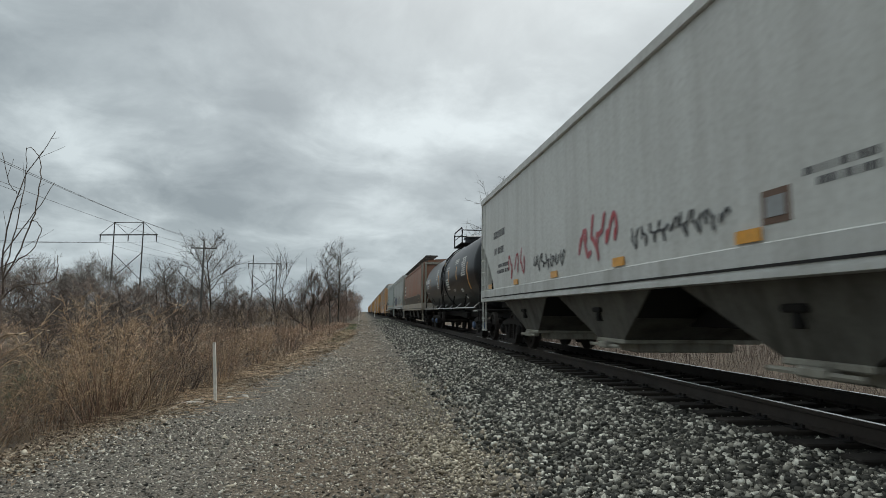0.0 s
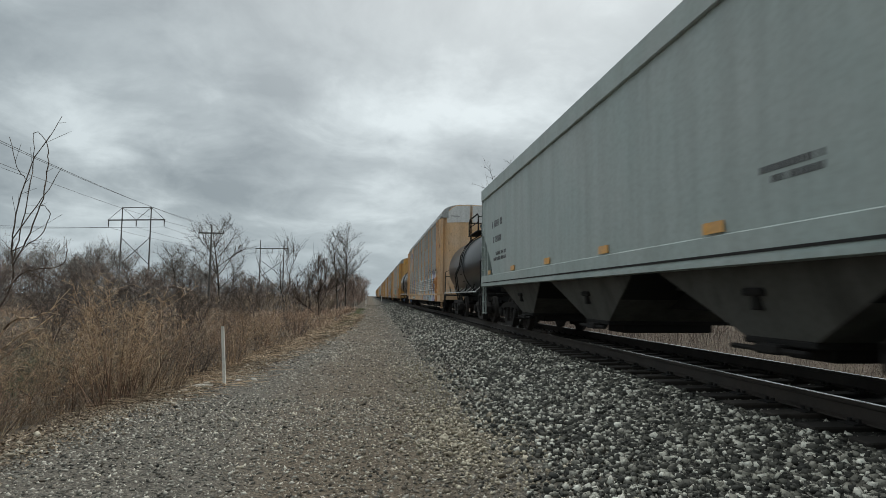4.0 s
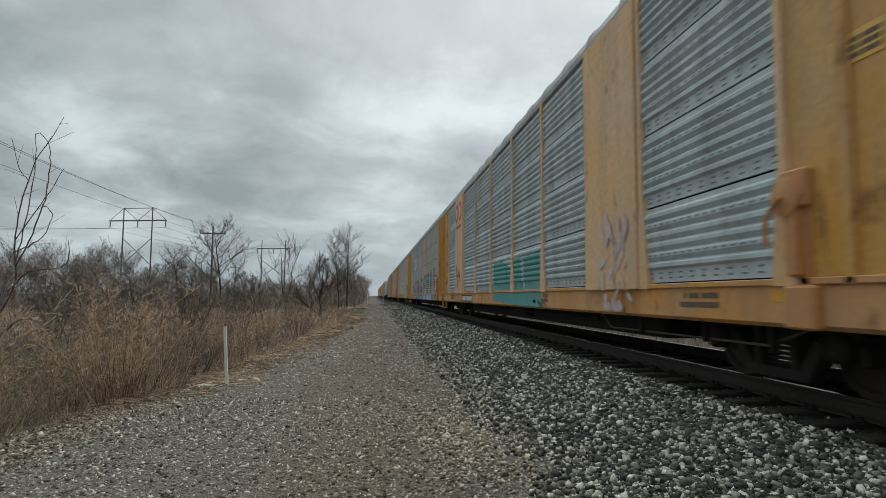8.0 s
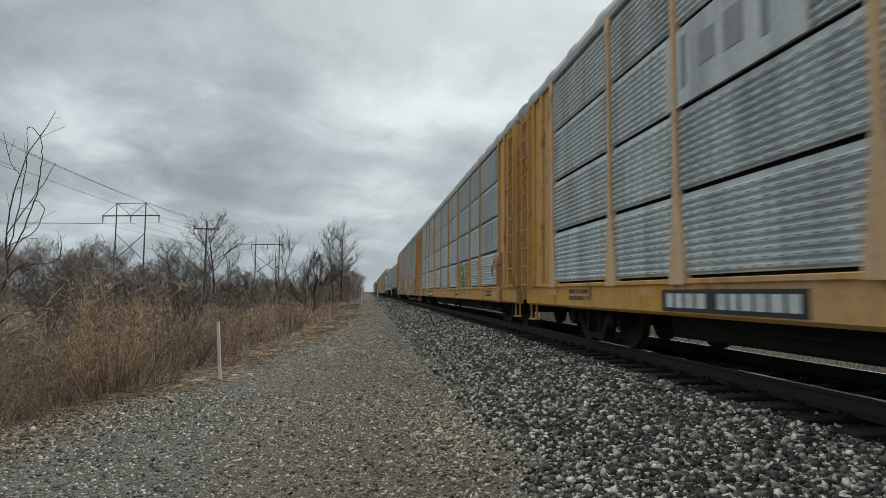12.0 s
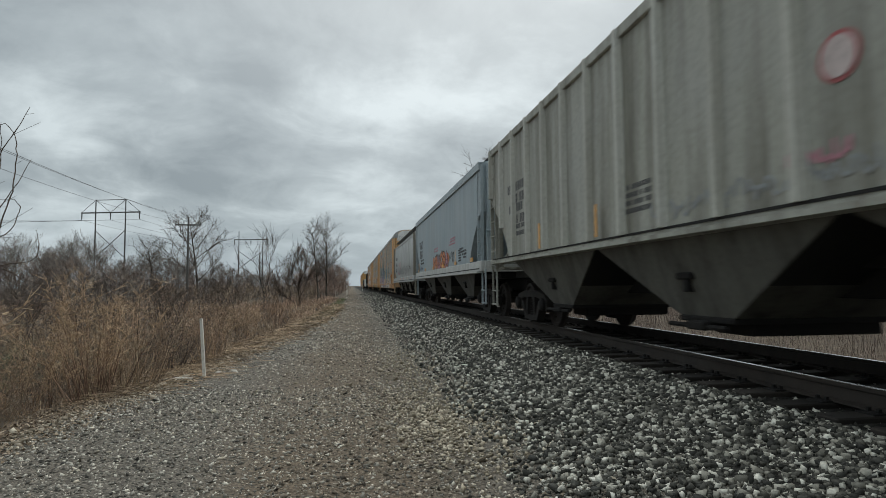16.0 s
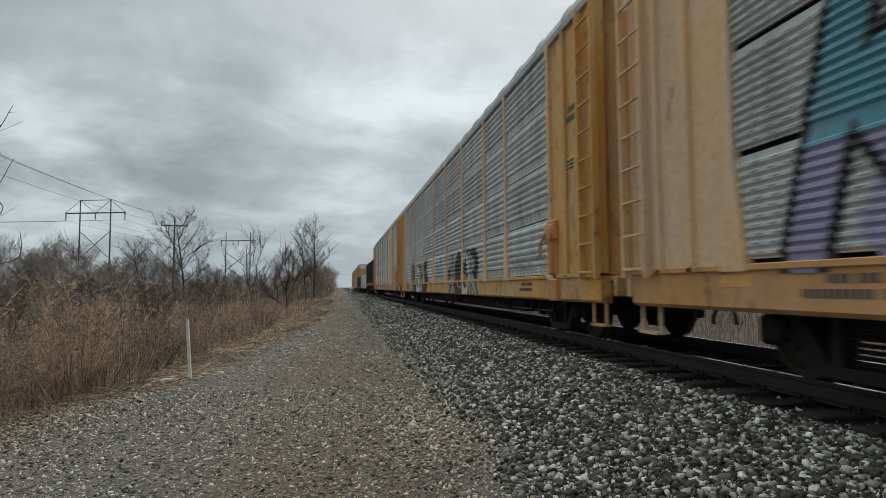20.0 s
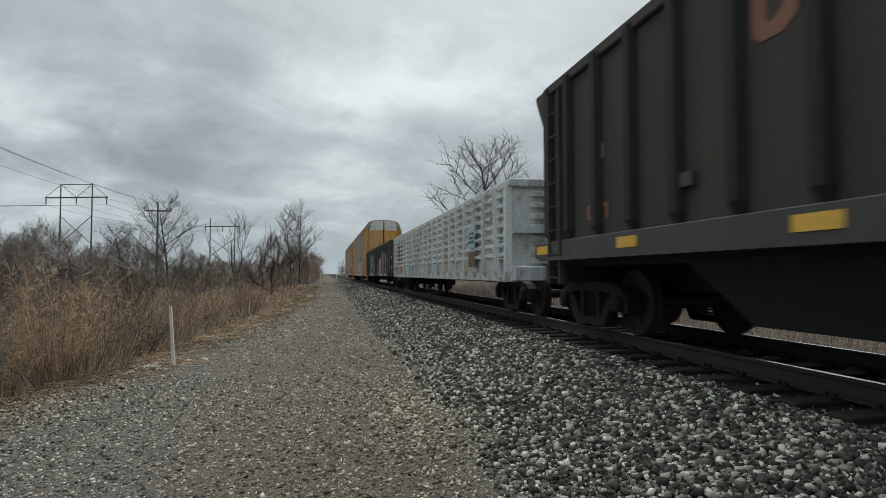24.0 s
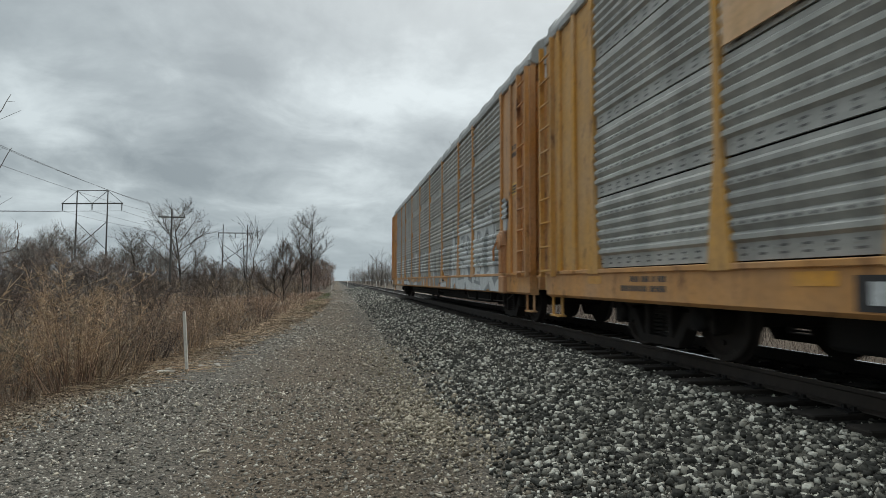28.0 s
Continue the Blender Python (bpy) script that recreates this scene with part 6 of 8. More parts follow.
def shield(i, c, y, z=4.05):
    """Tan sheet over a narrow bay with a shield of a blue top and red bars, no lettering."""
    y -= mid(i)
    plate(c, lambda q: 1.555, y, 4.0, 1.76, 1.90, frame_of[i], "emblem_sheet", 0.006, "tan sheet that carries a shield emblem")
    rim = [(y - 0.56, z + 0.52), (y - 0.3, z + 0.44), (y, z + 0.55), (y + 0.3, z + 0.44), (y + 0.56, z + 0.52), (y + 0.50, z - 0.2), (y + 0.36, z - 0.48), (y, z - 0.62), (y - 0.36, z - 0.48), (y - 0.50, z - 0.2)]
    flat_face = lambda q: 1.562

    def lay(poly, mat, off, name, label=""):
        me = spray([poly], flat_face, [], off).mesh(name)
        me.materials.append(M[mat])
        part(name, me, c, label=label)

    lay(rim, "s_white", 0.002, "emblem", "white rim of a shield emblem")
    shrink = [(y + (a - y) * 0.92, z + (b - z) * 0.93) for a, b in rim]
    lay([q for q in shrink if q[1] > z] + [(y + 0.46, z + 0.06), (y - 0.46, z + 0.06)][::1], "s_navyblue", 0.005, "emblem_top", "blue top of a shield emblem")
    for n in range(-3, 4):
        foot = z - 0.54 + 0.05 * abs(n) ** 1.6
        lay([(y + 0.125 * n - 0.035, z + 0.02), (y + 0.125 * n + 0.035, z + 0.02), (y + 0.125 * n + 0.035, foot), (y + 0.125 * n - 0.035, foot)], "s_pink", 0.005, "emblem_bar")


spray_paint("s_navyblue", (0.05, 0.10, 0.30))
frame_of = {}
c, f, b = rack(6, "wide", "scr_brown", "rk_tan", "rk_tan", post_m="rk_tan", label= "autorack with grey screens, tan posts and faded green and blue graffiti")
frame_of[6] = "rk_tan"
tag(6, c, f, b, 124.2, 126.4, 1.12, 2.35, ("s_green", "s_lilac", "s_grey"), 21, fat=0.09, glyphs=(0, 4))
for n_, (ya, w, col) in enumerate(((111.37, 1.0, "s_orange"), (110.47, 0.7, "s_rust"), (110.31, 0.8, "s_cyan"), (113.06, 0.8, "s_pinkwhite"))):
    me = spray([[(ya - mid(6), 0.68), (ya + w - mid(6), 0.70), (ya + 0.9 * w - mid(6), 0.93), (ya + 0.1 * w - mid(6), 0.96)]], lambda z: 1.531, [], 0.003 + 0.0004 * n_).mesh("graffiti")
    me.materials.append(M[col])
    part("graffiti_band", me, c, label="patch of sprayed paint on the sill")
tag(6, c, f, b, 119.7, 123.7, 1.12, 2.2, ("s_green", "s_lilac", "s_grey"), 25, fat=0.10, glyphs=(4, 0, 4))
tag(6, c, f, b, 112.2, 116.0, 0.98, 2.1, ("s_grey", "s_white"), 22, fat=0.12, glyphs=(11, 10, 2), halo="s_mint")
tag(6, c, f, b, 107.9, 111.4, 0.70, 2.15, ("s_black", "s_sky", "s_pinkwhite", "s_white"), 26, ground_col="s_white", fat=0.10, glyphs=(4, 1, 0, 5))
tag(6, c, f, b, 103.5, 108.0, 0.66, 2.2, ("s_black", "s_white", "s_sky", "s_white", "s_lilac"), 23, halo="s_grey", ground_col="s_white", fat=0.11, glyphs=(6, 8, 4, 7, 2))
tag(6, c, lambda z: 1.531, [0.9], 108.5, 111.0, 0.68, 0.98, ("s_red", "s_orange"), 24, fat=0.09, letters=5)
shield(6, c, 122.85)
# 7 tank
couple(7, tank_car(length(7)), "glossy black tank car with white stencils and amber marks", "tank car", "freight cars of the train")
# 8 pale screens, two wide tan panels, teal paint
c, f, b = rack(8, "wide", "scr_blue", "rk_yellow", "rk_orange", "autorack with blue-grey screens, two wide tan panels and teal paint", end_white=False, post_m="rk_tan")
for y in (151.0, 166.5):
    s = Shape().box(-1.60, -1.45, y - mid(8) - 0.95, y - mid(8) + 0.95, 0.98, 4.98, 0.012)
    me = s.mesh("wide_panel")
    me.materials.append(M["rk_tan"])
    part("wide_panel", me, c, label="wide tan sheet on the side")
m8 = mid(8)
for shp in ([(154.75 - m8, 0.66), (154.75 - m8, 0.98), (159.8 - m8, 0.98), (159.8 - m8, 0.76), (156.2 - m8, 0.66)], [(157.55 - m8, 1.05), (157.55 - m8, 1.62), (158.6 - m8, 1.86), (159.7 - m8, 1.8), (159.7 - m8, 1.05)],
            [(154.85 - m8, 1.05), (154.85 - m8, 1.86), (156.2 - m8, 1.84), (156.2 - m8, 1.05)], [(156.35 - m8, 1.05), (156.5 - m8, 1.84), (157.4 - m8, 1.78), (157.45 - m8, 1.05)]):
    me = spray([shp], f, b, 0.006).mesh("teal_patch")
    me.materials.append(M["s_teal"])
    part("graffiti", me, c, label="solid patch of teal paint")
tag(8, c, lambda z: 1.531, [0.9], 154.3, 155.5, 0.66, 0.92, ("s_rust",), 29, fat=0.08, glyphs=(0, 5, 5))
for side in (-1, 1):
    def lower_sheet(k=side):
        rings = []
        for q in range(7):
            u = q / 6
            x, y = k * (0.07 + 1.30 * u), 0.635 - 0.50 * u ** 2.2
            rings.append([(x, y, 1.25), (x, y, 3.62), (x, y - 0.02, 3.62), (x, y - 0.02, 1.25)])
        return Shape().loft(rings)
    part("door_sheet", mesh_of(("door_sheet", side), lower_sheet, "s_white"), c, (0, -(length(8) - 0.9) / 2 + 0.30, 0), turn=(0, 0, 180), label="white-painted lower sheet of the end door")
smear = random.Random(27)
some = []
for _ in range(34):
    ay, az = 150.75 - m8 + smear.uniform(-0.5, 0.55), smear.choice((0.8, 1.1, 1.3, 1.6, 1.8, 2.0)) + smear.uniform(-0.1, 0.15)
    some.append(capsule((ay, az), (ay + smear.uniform(-0.22, 0.22), max(0.72, az - smear.uniform(0.02, 0.35))), smear.uniform(0.015, 0.06)))
me = spray(some, lambda z: 1.602, [1.0], 0.003).mesh("smear")
me.materials.append(M["s_pinkwhite"])
tagged(part("paint_smear", me, c, label="pale smeared paint on the tan sheet"), kind="stuff")
for y in (167.0, 166.1):
    me = Shape().disc(0, (-1.606, y - mid(8), 4.3), (0.40, 0.40), (0, 0.006), 24).mesh("emblem")
    me.materials.append(M["s_red"])
    e8 = part("emblem", me, c, label="red rounded emblem shape")
    me = Shape().disc(0, (-1.612, y - mid(8), 4.3), (0.24, 0.24), (0, 0.006), 24).mesh("emblem_face")
    me.materials.append(M["rk_tan"])
    part("emblem_face", me, e8)
bars(c, lambda z: 1.602, 166.5 - mid(8), 3.72, 1.4, 0.14, 1, "s_red", seed=33)
tag(8, c, lambda z: 1.602, [1.0], 166.0, 167.1, 1.15, 2.25, ("s_black",), 28, fat=0.03)
# 9 teal and purple piece
c, f, b = rack(9, "seamed", "scr_blue", "rk_yellow", "rk_yellow", "autorack with ribbed blue-grey screens and a long purple and teal graffiti", post_m="rk_tan")
tag(9, c, f, b, 184.6, 194.6, 0.68, 2.1, ("s_white", "s_purple", "s_plum", "s_navy"), 31, ground_col="s_cyan", fat=0.10, glyphs=(6, 0, 9, 12, 5, 6, 7))
tag(9, c, f, b, 176.5, 184.2, 0.68, 2.2, ("s_navy", "s_lilac", "s_teal", "s_teal", "s_cyan"), 32, halo="s_yellow", ground_col="s_teal", fat=0.16, glyphs=(2, 1, 8, 4, 0), low="s_sky")
plate(c, lambda z: 1.556, 191.85 - mid(9), 3.46, 2.5, 0.90, "s_white", "emblem_plate", label="white panel with a faded red emblem")
for n_ in range(3):
    plate(c, lambda z: 1.563, 192.75 - 0.62 * n_ - mid(9), 3.5, 0.16, 0.52, "s_red", "emblem")
# 10 and 11
c, f, b = rack(10, "fine", "scr_pale", "rk_yellow", "rk_yellow", "autorack with finely ribbed pale screens and white and black graffiti", post_m="rk_tan")
tag(10, c, f, b, 202.4, 204.5, 0.72, 2.0, ("s_black", "s_white"), 33, fat=0.07, ground_col="s_white", glyphs=(4, 6))
tag(10, c, f, b, 205.9, 208.8, 0.72, 1.9, ("s_grey", "s_white", "s_white"), 34, fat=0.10, ground_col="s_white", glyphs=(0, 7, 4, 11))
c10 = c
c, f, b = rack(11, "fine", "scr_pale", "rk_yellow", "rk_yellow", "autorack with finely ribbed pale screens and a small yellow tag")
for n_ in (0, 1):
    plate(c10, lambda z: 1.534, (219.3, 208.0)[n_] - mid(10), 3.45, 2.3, 0.88, "scr_white", "emblem_plate", label="pale panel with a dark round emblem")
    for q in range(4):
        plate(c10, lambda z: 1.541, (219.3, 208.0)[n_] + 0.75 - 0.46 * q - mid(10), 3.5, (0.10, 0.28, 0.30, 0.10)[q], (0.6, 0.34, 0.4, 0.6)[q], "s_grey", "emblem", label="faint grey emblem shape")
tag(11, c, f, b, 234.3, 236.8, 0.85, 1.95, ("s_rust", "s_yellow", "s_green"), 35, halo="s_cream", fat=0.09, glyphs=(2, 0, 1))
# 12 orange piece
c, f, b = rack(12, "wide", "scr_grey", "rk_orange", "rk_orange", "autorack with grey screens and orange, yellow and turquoise graffiti", end_white=False)
frame_of[12] = "rk_tan"
tag(12, c, f, b, 270.6, 275.6, 0.66, 2.1, ("s_navy", "s_yellow", "s_yellow", "s_yellow", "s_orange", "s_orange", "s_orange"), 36, fat=0.10, glyphs=(9, 6, 11, 0, 1, 10), low="s_orange")
tag(12, c, f, b, 262.3, 267.8, 0.64, 2.0, ("s_white", "s_cyan", "s_lilac", "s_mint", "s_cyan"), 37, halo="s_sky", ground_col="s_sky", fat=0.13, glyphs=(6, 4, 5, 4, 9))
tag(12, c, lambda z: 1.531, [0.9], 262.5, 267.5, 0.65, 0.95, ("s_sky", "s_teal", "s_orange", "s_mint"), 38, fat=0.16, letters=6)
shield(12, c, 276.5)
# 13 ribbed beige hopper
c, f = hopper(length(13), "flat", "hp_beige", "hp_beige", top=4.2, pockets=3, ribs=17, z0=1.42, z1=1.50, under="under_pale")
me = Shape().disc(0, (-1.578, 288.8 - mid(13), 2.5), (0.19, 0.19), (0, 0.012), 24).mesh("emblem")
me.materials.append(M["s_red"])
e13 = part("emblem", me, c, label="round red-rimmed emblem")
me = Shape().disc(0, (-1.584, 288.8 - mid(13), 2.5), (0.155, 0.155), (0, 0.006), 24).mesh("emblem_face")
me.materials.append(M["s_pinkwhite"])
part("emblem_face", me, e13)
for y in (284.9, 287.95, 292.95, 295.5):
    plate(c, lambda z: 1.664, y - mid(13), 1.76, 0.08, 0.46, "amber", "reflector")
bars(c, f, 297.0 - mid(13), 2.75, 1.2, 0.3, 1, "darkmark", seed=51)
bars(c, f, 297.0 - mid(13), 2.3, 1.2, 0.3, 1, "darkmark", seed=52)
bars(c, f, 292.0 - mid(13), 1.95, 0.9, 0.4, 4, "darkmark", seed=53)
plate(c, f, 286.6 - mid(13), 1.95, 0.3, 0.4, "white", "data_panel", 0.006, "white framed panel")
bars(c, lambda z: 1.578, 286.6 - mid(13), 1.95, 0.26, 0.34, 4, "darkmark", seed=54)
tag(13, c, f, HB, 284.0, 291.6, 1.55, 1.85, ("s_grey",), 45, fat=0.05)
tag(13, c, f, HB, 288.7, 289.4, 1.66, 1.95, ("s_pink",), 46, fat=0.06)
couple(13, c, "dirty beige covered hopper with upright ribs", "hopper car", "freight cars of the train")
# 14 blue-grey hopper
c, f = hopper(length(14), "flat", "hp_blue", "sill_pale", pockets=3, under="under_mid", eave=0.2)
tag(14, c, f, HB, 306.4, 310.4, 1.55, 2.1, ("s_black", "s_orange", "s_orange", "s_pink"), 41, ground_col="s_orange", fat=0.13, glyphs=(6, 4, 11, 4, 8, 0))
tag(14, c, f, HB, 305.2, 306.3, 1.62, 2.1, ("s_grey", "s_black"), 42, fat=0.05)
tag(14, c, f, HB, 314.3, 315.7, 1.58, 1.86, ("s_navy",), 47, fat=0.06, letters=5)
bars(c, f, 305.6 - mid(14), 2.42, 1.35, 0.28, 3, "s_pink", seed=55)
bars(c, f, 309.6 - mid(14), 2.35, 1.2, 0.2, 2, "s_pink", seed=56)
bars(c, f, 304.15 - mid(14), 1.85, 0.6, 0.42, 5, "darkmark", seed=57)
bars(c, f, 303.3 - mid(14), 1.86, 0.7, 0.3, 3, "darkmark", seed=58)
bars(c, f, 314.9 - mid(14), 2.82, 0.95, 0.34, 1, "darkmark", seed=59)
bars(c, f, 314.85 - mid(14), 2.36, 0.95, 0.34, 1, "darkmark", seed=60)
for y in (304.95, 316.0):
    plate(c, f, y - mid(14), 1.85, 0.09, 0.42, "amber", "reflector")
couple(14, c, "smooth blue-grey covered hopper with orange graffiti", "hopper car", "freight cars of the train")
# 15 silver rounded hopper
c, f = hopper(length(15), "round", "hp_silver", "hp_silver", top=3.95, pockets=4, end="endgreen", walkway_m="undergrey", under="under_pale", z0=1.15, z1=1.45)
for y in (320.0, 322.6, 325.2, 327.8, 330.4):
    plate(c, lambda z: 1.597, y - mid(15), 1.33, 0.32, 0.1, "amber", "reflector")
tag(15, c, f, HB, 321.5, 329.8, 1.68, 2.15, ("s_grey",), 43, fat=0.075, letters=11)
bars(c, f, 332.1 - mid(15), 2.93, 0.85, 0.28, 1, "darkmark", seed=61)
bars(c, f, 332.1 - mid(15), 2.45, 0.85, 0.28, 1, "darkmark", seed=62)
bars(c, f, 330.5 - mid(15), 1.8, 1.25, 0.22, 3, "s_pink", seed=63)
tag(15, c, f, HB, 328.0, 330.0, 1.9, 2.7, ("s_pink", "s_red"), 44, fat=0.03)
couple(15, c, "streaked silver covered hopper with rounded sides", "hopper car", "freight cars of the train")
# 16 big letters
c, f, b = rack(16, "fine", "scr_grey", "rk_tan", "rk_orange", "autorack with ribbed grey screens and huge turquoise, pink and black graffiti")
frame_of[16] = "rk_tan"
shield(16, c, 357.3)
tag(16, c, f, b, 351.9, 360.7, 0.98, 3.15, ("s_black", "s_cyan", "s_cyan", "s_sky"), 52, ground_col="s_lilac", fat=0.085, glyphs=(5, 1, 0, 5), low="s_lilac")
tag(16, c, f, b, 346.0, 351.2, 0.98, 2.45, ("s_black", "s_cyan", "s_cyan"), 51, halo="s_white", fat=0.115, glyphs=(1, 10), low="s_pinkwhite", rough=0.03)
tag(16, c, f, b, 342.9, 345.6, 0.86, 2.55, ("s_black", "s_cyan"), 54, halo="s_white", fat=0.13, glyphs=(8,), low="s_white", rough=0.02)
tag(16, c, f, b, 339.0, 342.6, 0.98, 1.9, ("s_sky",), 55, fat=0.03)
for n_, col in enumerate(("s_cream", "s_pinkwhite", "s_plum", "s_cream", "s_purple", "s_cream", "s_rust", "s_purple", "s_cream", "s_plum", "s_pinkwhite", "s_black")):
    ya = 342.0 + 1.45 * n_ - mid(16)
    me = spray([[(ya, 0.66), (ya + 1.5, 0.66), (ya + 1.25, 0.985), (ya - 0.25, 0.985)]], lambda z: 1.531, [], 0.003 + 0.0004 * (n_ % 2)).mesh("graffiti")
    me.materials.append(M[col])
    part("graffiti_band", me, c, label="slanted band of sprayed paint on the sill")
# 17, 18
c, f, b = rack(17, "wide", "scr_grey", "rk_yellow", "rk_yellow", post_m="rk_tan", label= "autorack with grey screens, yellow posts and black and white graffiti")
tag(17, c, f, b, 381.2, 386.6, 0.66, 1.85, ("s_black", "s_grey", "s_black", "s_white"), 53, ground_col="s_black", fat=0.12, glyphs=(4, 6, 8, 5, 2))
tag(17, c, f, b, 372.0, 376.2, 0.68, 1.8, ("s_black", "s_grey", "s_black", "s_cream"), 56, ground_col="s_black", fat=0.11, glyphs=(0, 8, 4, 1))
tag(17, c, f, b, 377.3, 378.8, 0.9, 2.05, ("s_cyan",), 54, fat=0.035)
tag(17, c, f, b, 366.4, 369.0, 1.1, 1.6, ("s_grey",), 57, fat=0.03)
c, f, b = rack(18, "wide", "scr_pale", "rk_orange", "rk_deep", "autorack with pale screens and white graffiti near its end", end_white=False)
tag(18, c, f, b, 393.6, 399.0, 0.72, 2.2, ("s_black", "s_white", "s_mint", "s_white"), 55, halo="s_pink", fat=0.09, glyphs=(4, 1, 0, 6))
me = Shape().box(-1.60, -1.45, 396.5 - mid(18), 398.5 - mid(18), 0.98, 4.98, 0.012).mesh("wide_panel")
me.materials.append(M["rk_tan"])
part("wide_panel", me, c, label="wide tan sheet on the side")
# 19 black coal gondola
c = gondola(length(19), "gn_black", "gn_black", 1.36, 3.75, 1.52, 18, tub=True, flare=0.9, post_mat="gn_post", truck_in=1.5)
for y in (435.22, 434.07):
    plate(c, lambda z: 1.521, y - mid(19), 2.45, 0.34, 0.2, "white", "number_plate")
plate(c, lambda z: 1.535, 432.1 - mid(19), 1.78, 0.32, 0.14, "sillgrey", "hatch_cover", 0.05)
for n_ in range(12):
    ya = 420.6 + 0.894 * n_
    tag(19, c, lambda z: 1.521, HB, ya + 0.16, ya + 0.74, 2.78, 3.5, ("s_rust",), 470 + n_, fat=0.08, glyphs=((0, 12, 1, 4, 6, 2, 12, 7, 12, 10, 2, 4)[n_],), rough=0.03)
tag(19, c, lambda z: 1.521, HB, 433.7, 434.4, 1.5, 2.0, ("s_rust",), 48, fat=0.05, letters=2)
for k in (-1, 1):
    for side in (-1, 1):
        me = mesh_of("top_gusset", lambda: Shape().prism([(0.0, 3.83), (0.55, 3.83), (0.5, 3.7), (0.02, 2.95)], 0, -0.03, 0.03), "gn_black")
        part("corner_gusset", me, c, (side * 1.49, k * (length(19) / 2 - 1.0), 0), turn=(0, 0, 0 if k > 0 else 180))
plate(c, lambda z: 1.521, 422.6 - mid(19), 1.95, 0.5, 0.28, "white")
couple(19, c, "tall black coal gondola with upright posts", "gondola car", "freight cars of the train")
# 20 white ribbed gondola
c = gondola(length(20), "gn_white", "gn_white", 0.78, 2.62, 1.50, 21, ribbed=True)
plate(c, lambda z: 1.612, 441.15 - mid(20), 1.72, 0.66, 0.5, "s_sky", "data_panel", 0.006, "pale blue data panel")
bars(c, lambda z: 1.62, 441.15 - mid(20), 1.72, 0.5, 0.3, 3, "darkmark", seed=71)
plate(c, lambda z: 1.612, 441.15 - mid(20), 1.2, 0.6, 0.36, "rackrust", "rust_patch", 0.004, "rusty patch under the data panel")
for y in (441.6, 444.45, 447.4, 449.8, 455.0, 456.95):
    plate(c, lambda z: 1.605, y - mid(20), 1.15, 0.11, 0.5, "amber", "reflector")
plate(c, lambda z: 1.58, 456.1 - mid(20), 1.85, 0.75, 0.9, "s_black", "dark_patch", label="dark painted patch on the panels")
plate(c, lambda z: 1.58, 454.9 - mid(20), 1.85, 0.75, 0.9, "s_black", "dark_patch", label="dark painted patch on the panels")
couple(20, c, "pale grey gondola with pressed louvred panels and rust", "gondola car", "freight cars of the train")
# 21 black gondola, red and white graffiti
c = gondola(length(21), "gn_char", "gn_char", 0.78, 2.66, 1.50, 19)
f21 = lambda z: 1.50
r21 = random.Random(5)
for col, ya, yb, zt, nb in (("s_red", 469.2, 476.3, 2.2, 120), ("s_mint", 467.8, 468.9, 1.6, 24), ("s_pink", 472.0, 476.0, 2.2, 12)):
    blobs = []
    for n_ in range(nb):
        cy, cz, ra, rb = r21.uniform(ya, yb), r21.uniform(0.95, zt - 0.3), r21.uniform(0.1, 0.3), r21.uniform(0.15, 0.45)
        blobs.append([(cy - mid(21) + ra * math.cos(q * 0.628) * r21.uniform(0.75, 1.0), max(0.8, cz + rb * math.sin(q * 0.628))) for q in range(10)])
    me = spray(blobs, f21, HB, 0.002 - 0.00001 * nb).mesh("graffiti")
    me.materials.append(M[col])
    tagged(part("graffiti_ground", me, c, label="sprayed patches of faded paint"), kind="stuff")
tag(21, c, lambda z: 1.55, HB, 470.7, 475.0, 0.76, 2.2, ("s_navy", "s_cyan", "s_sky", "s_cyan"), 61, fat=0.11, glyphs=(12, 10, 2, 5), halo="s_red")
tag(21, c, lambda z: 1.55, HB, 461.6, 465.9, 0.76, 1.95, ("s_plum", "s_cream", "s_plum", "s_lilac"), 62, halo="s_cream", ground_col="s_purple", fat=0.13, glyphs=(8, 10, 4))


def sprayed_oval(car, cy, cz, ra, rb, col, off, seed, low=0.70):
    """Uneven round patch of sprayed paint on the side of a gondola."""
    r = random.Random(seed)
    poly = [(cy + ra * math.cos(q * 0.3142) * r.uniform(0.9, 1.06), max(low, cz + rb * math.sin(q * 0.3142) * r.uniform(0.92, 1.05))) for q in range(20)]
    me = spray([poly], lambda z: 1.55, HB, off).mesh("graffiti")
    me.materials.append(M[col])
    part("graffiti_patch", me, car, label="sprayed patch of faded " + {"s_cream": "cream", "s_purple": "purple", "s_plum": "plum", "s_lilac": "lilac", "s_red": "red"}[col] + " paint")


m21 = mid(21)
for n_, (cy, cz, ra, rb, col) in enumerate(((466.95, 1.12, 1.12, 0.78, "s_cream"), (466.95, 1.12, 0.94, 0.66, "s_plum"), (467.42, 1.42, 0.30, 0.22, "s_purple"), (467.35, 0.92, 0.34, 0.16, "s_lilac"),
                                            (467.02, 1.62, 0.10, 0.16, "s_cream"), (467.22, 1.64, 0.07, 0.13, "s_red"), (467.24, 1.16, 0.30, 0.34, "s_cream"), (467.10, 1.18, 0.22, 0.24, "s_plum"),
                                            (466.84, 0.98, 0.26, 0.14, "s_cream"), (466.74, 1.32, 0.12, 0.26, "s_plum"), (466.45, 1.30, 0.20, 0.36, "s_cream"), (466.32, 1.05, 0.14, 0.2, "s_red"))):
    sprayed_oval(c, cy - m21, cz, ra, rb, col, 0.004 + 0.0018 * n_, 80 + n_, 0.78)
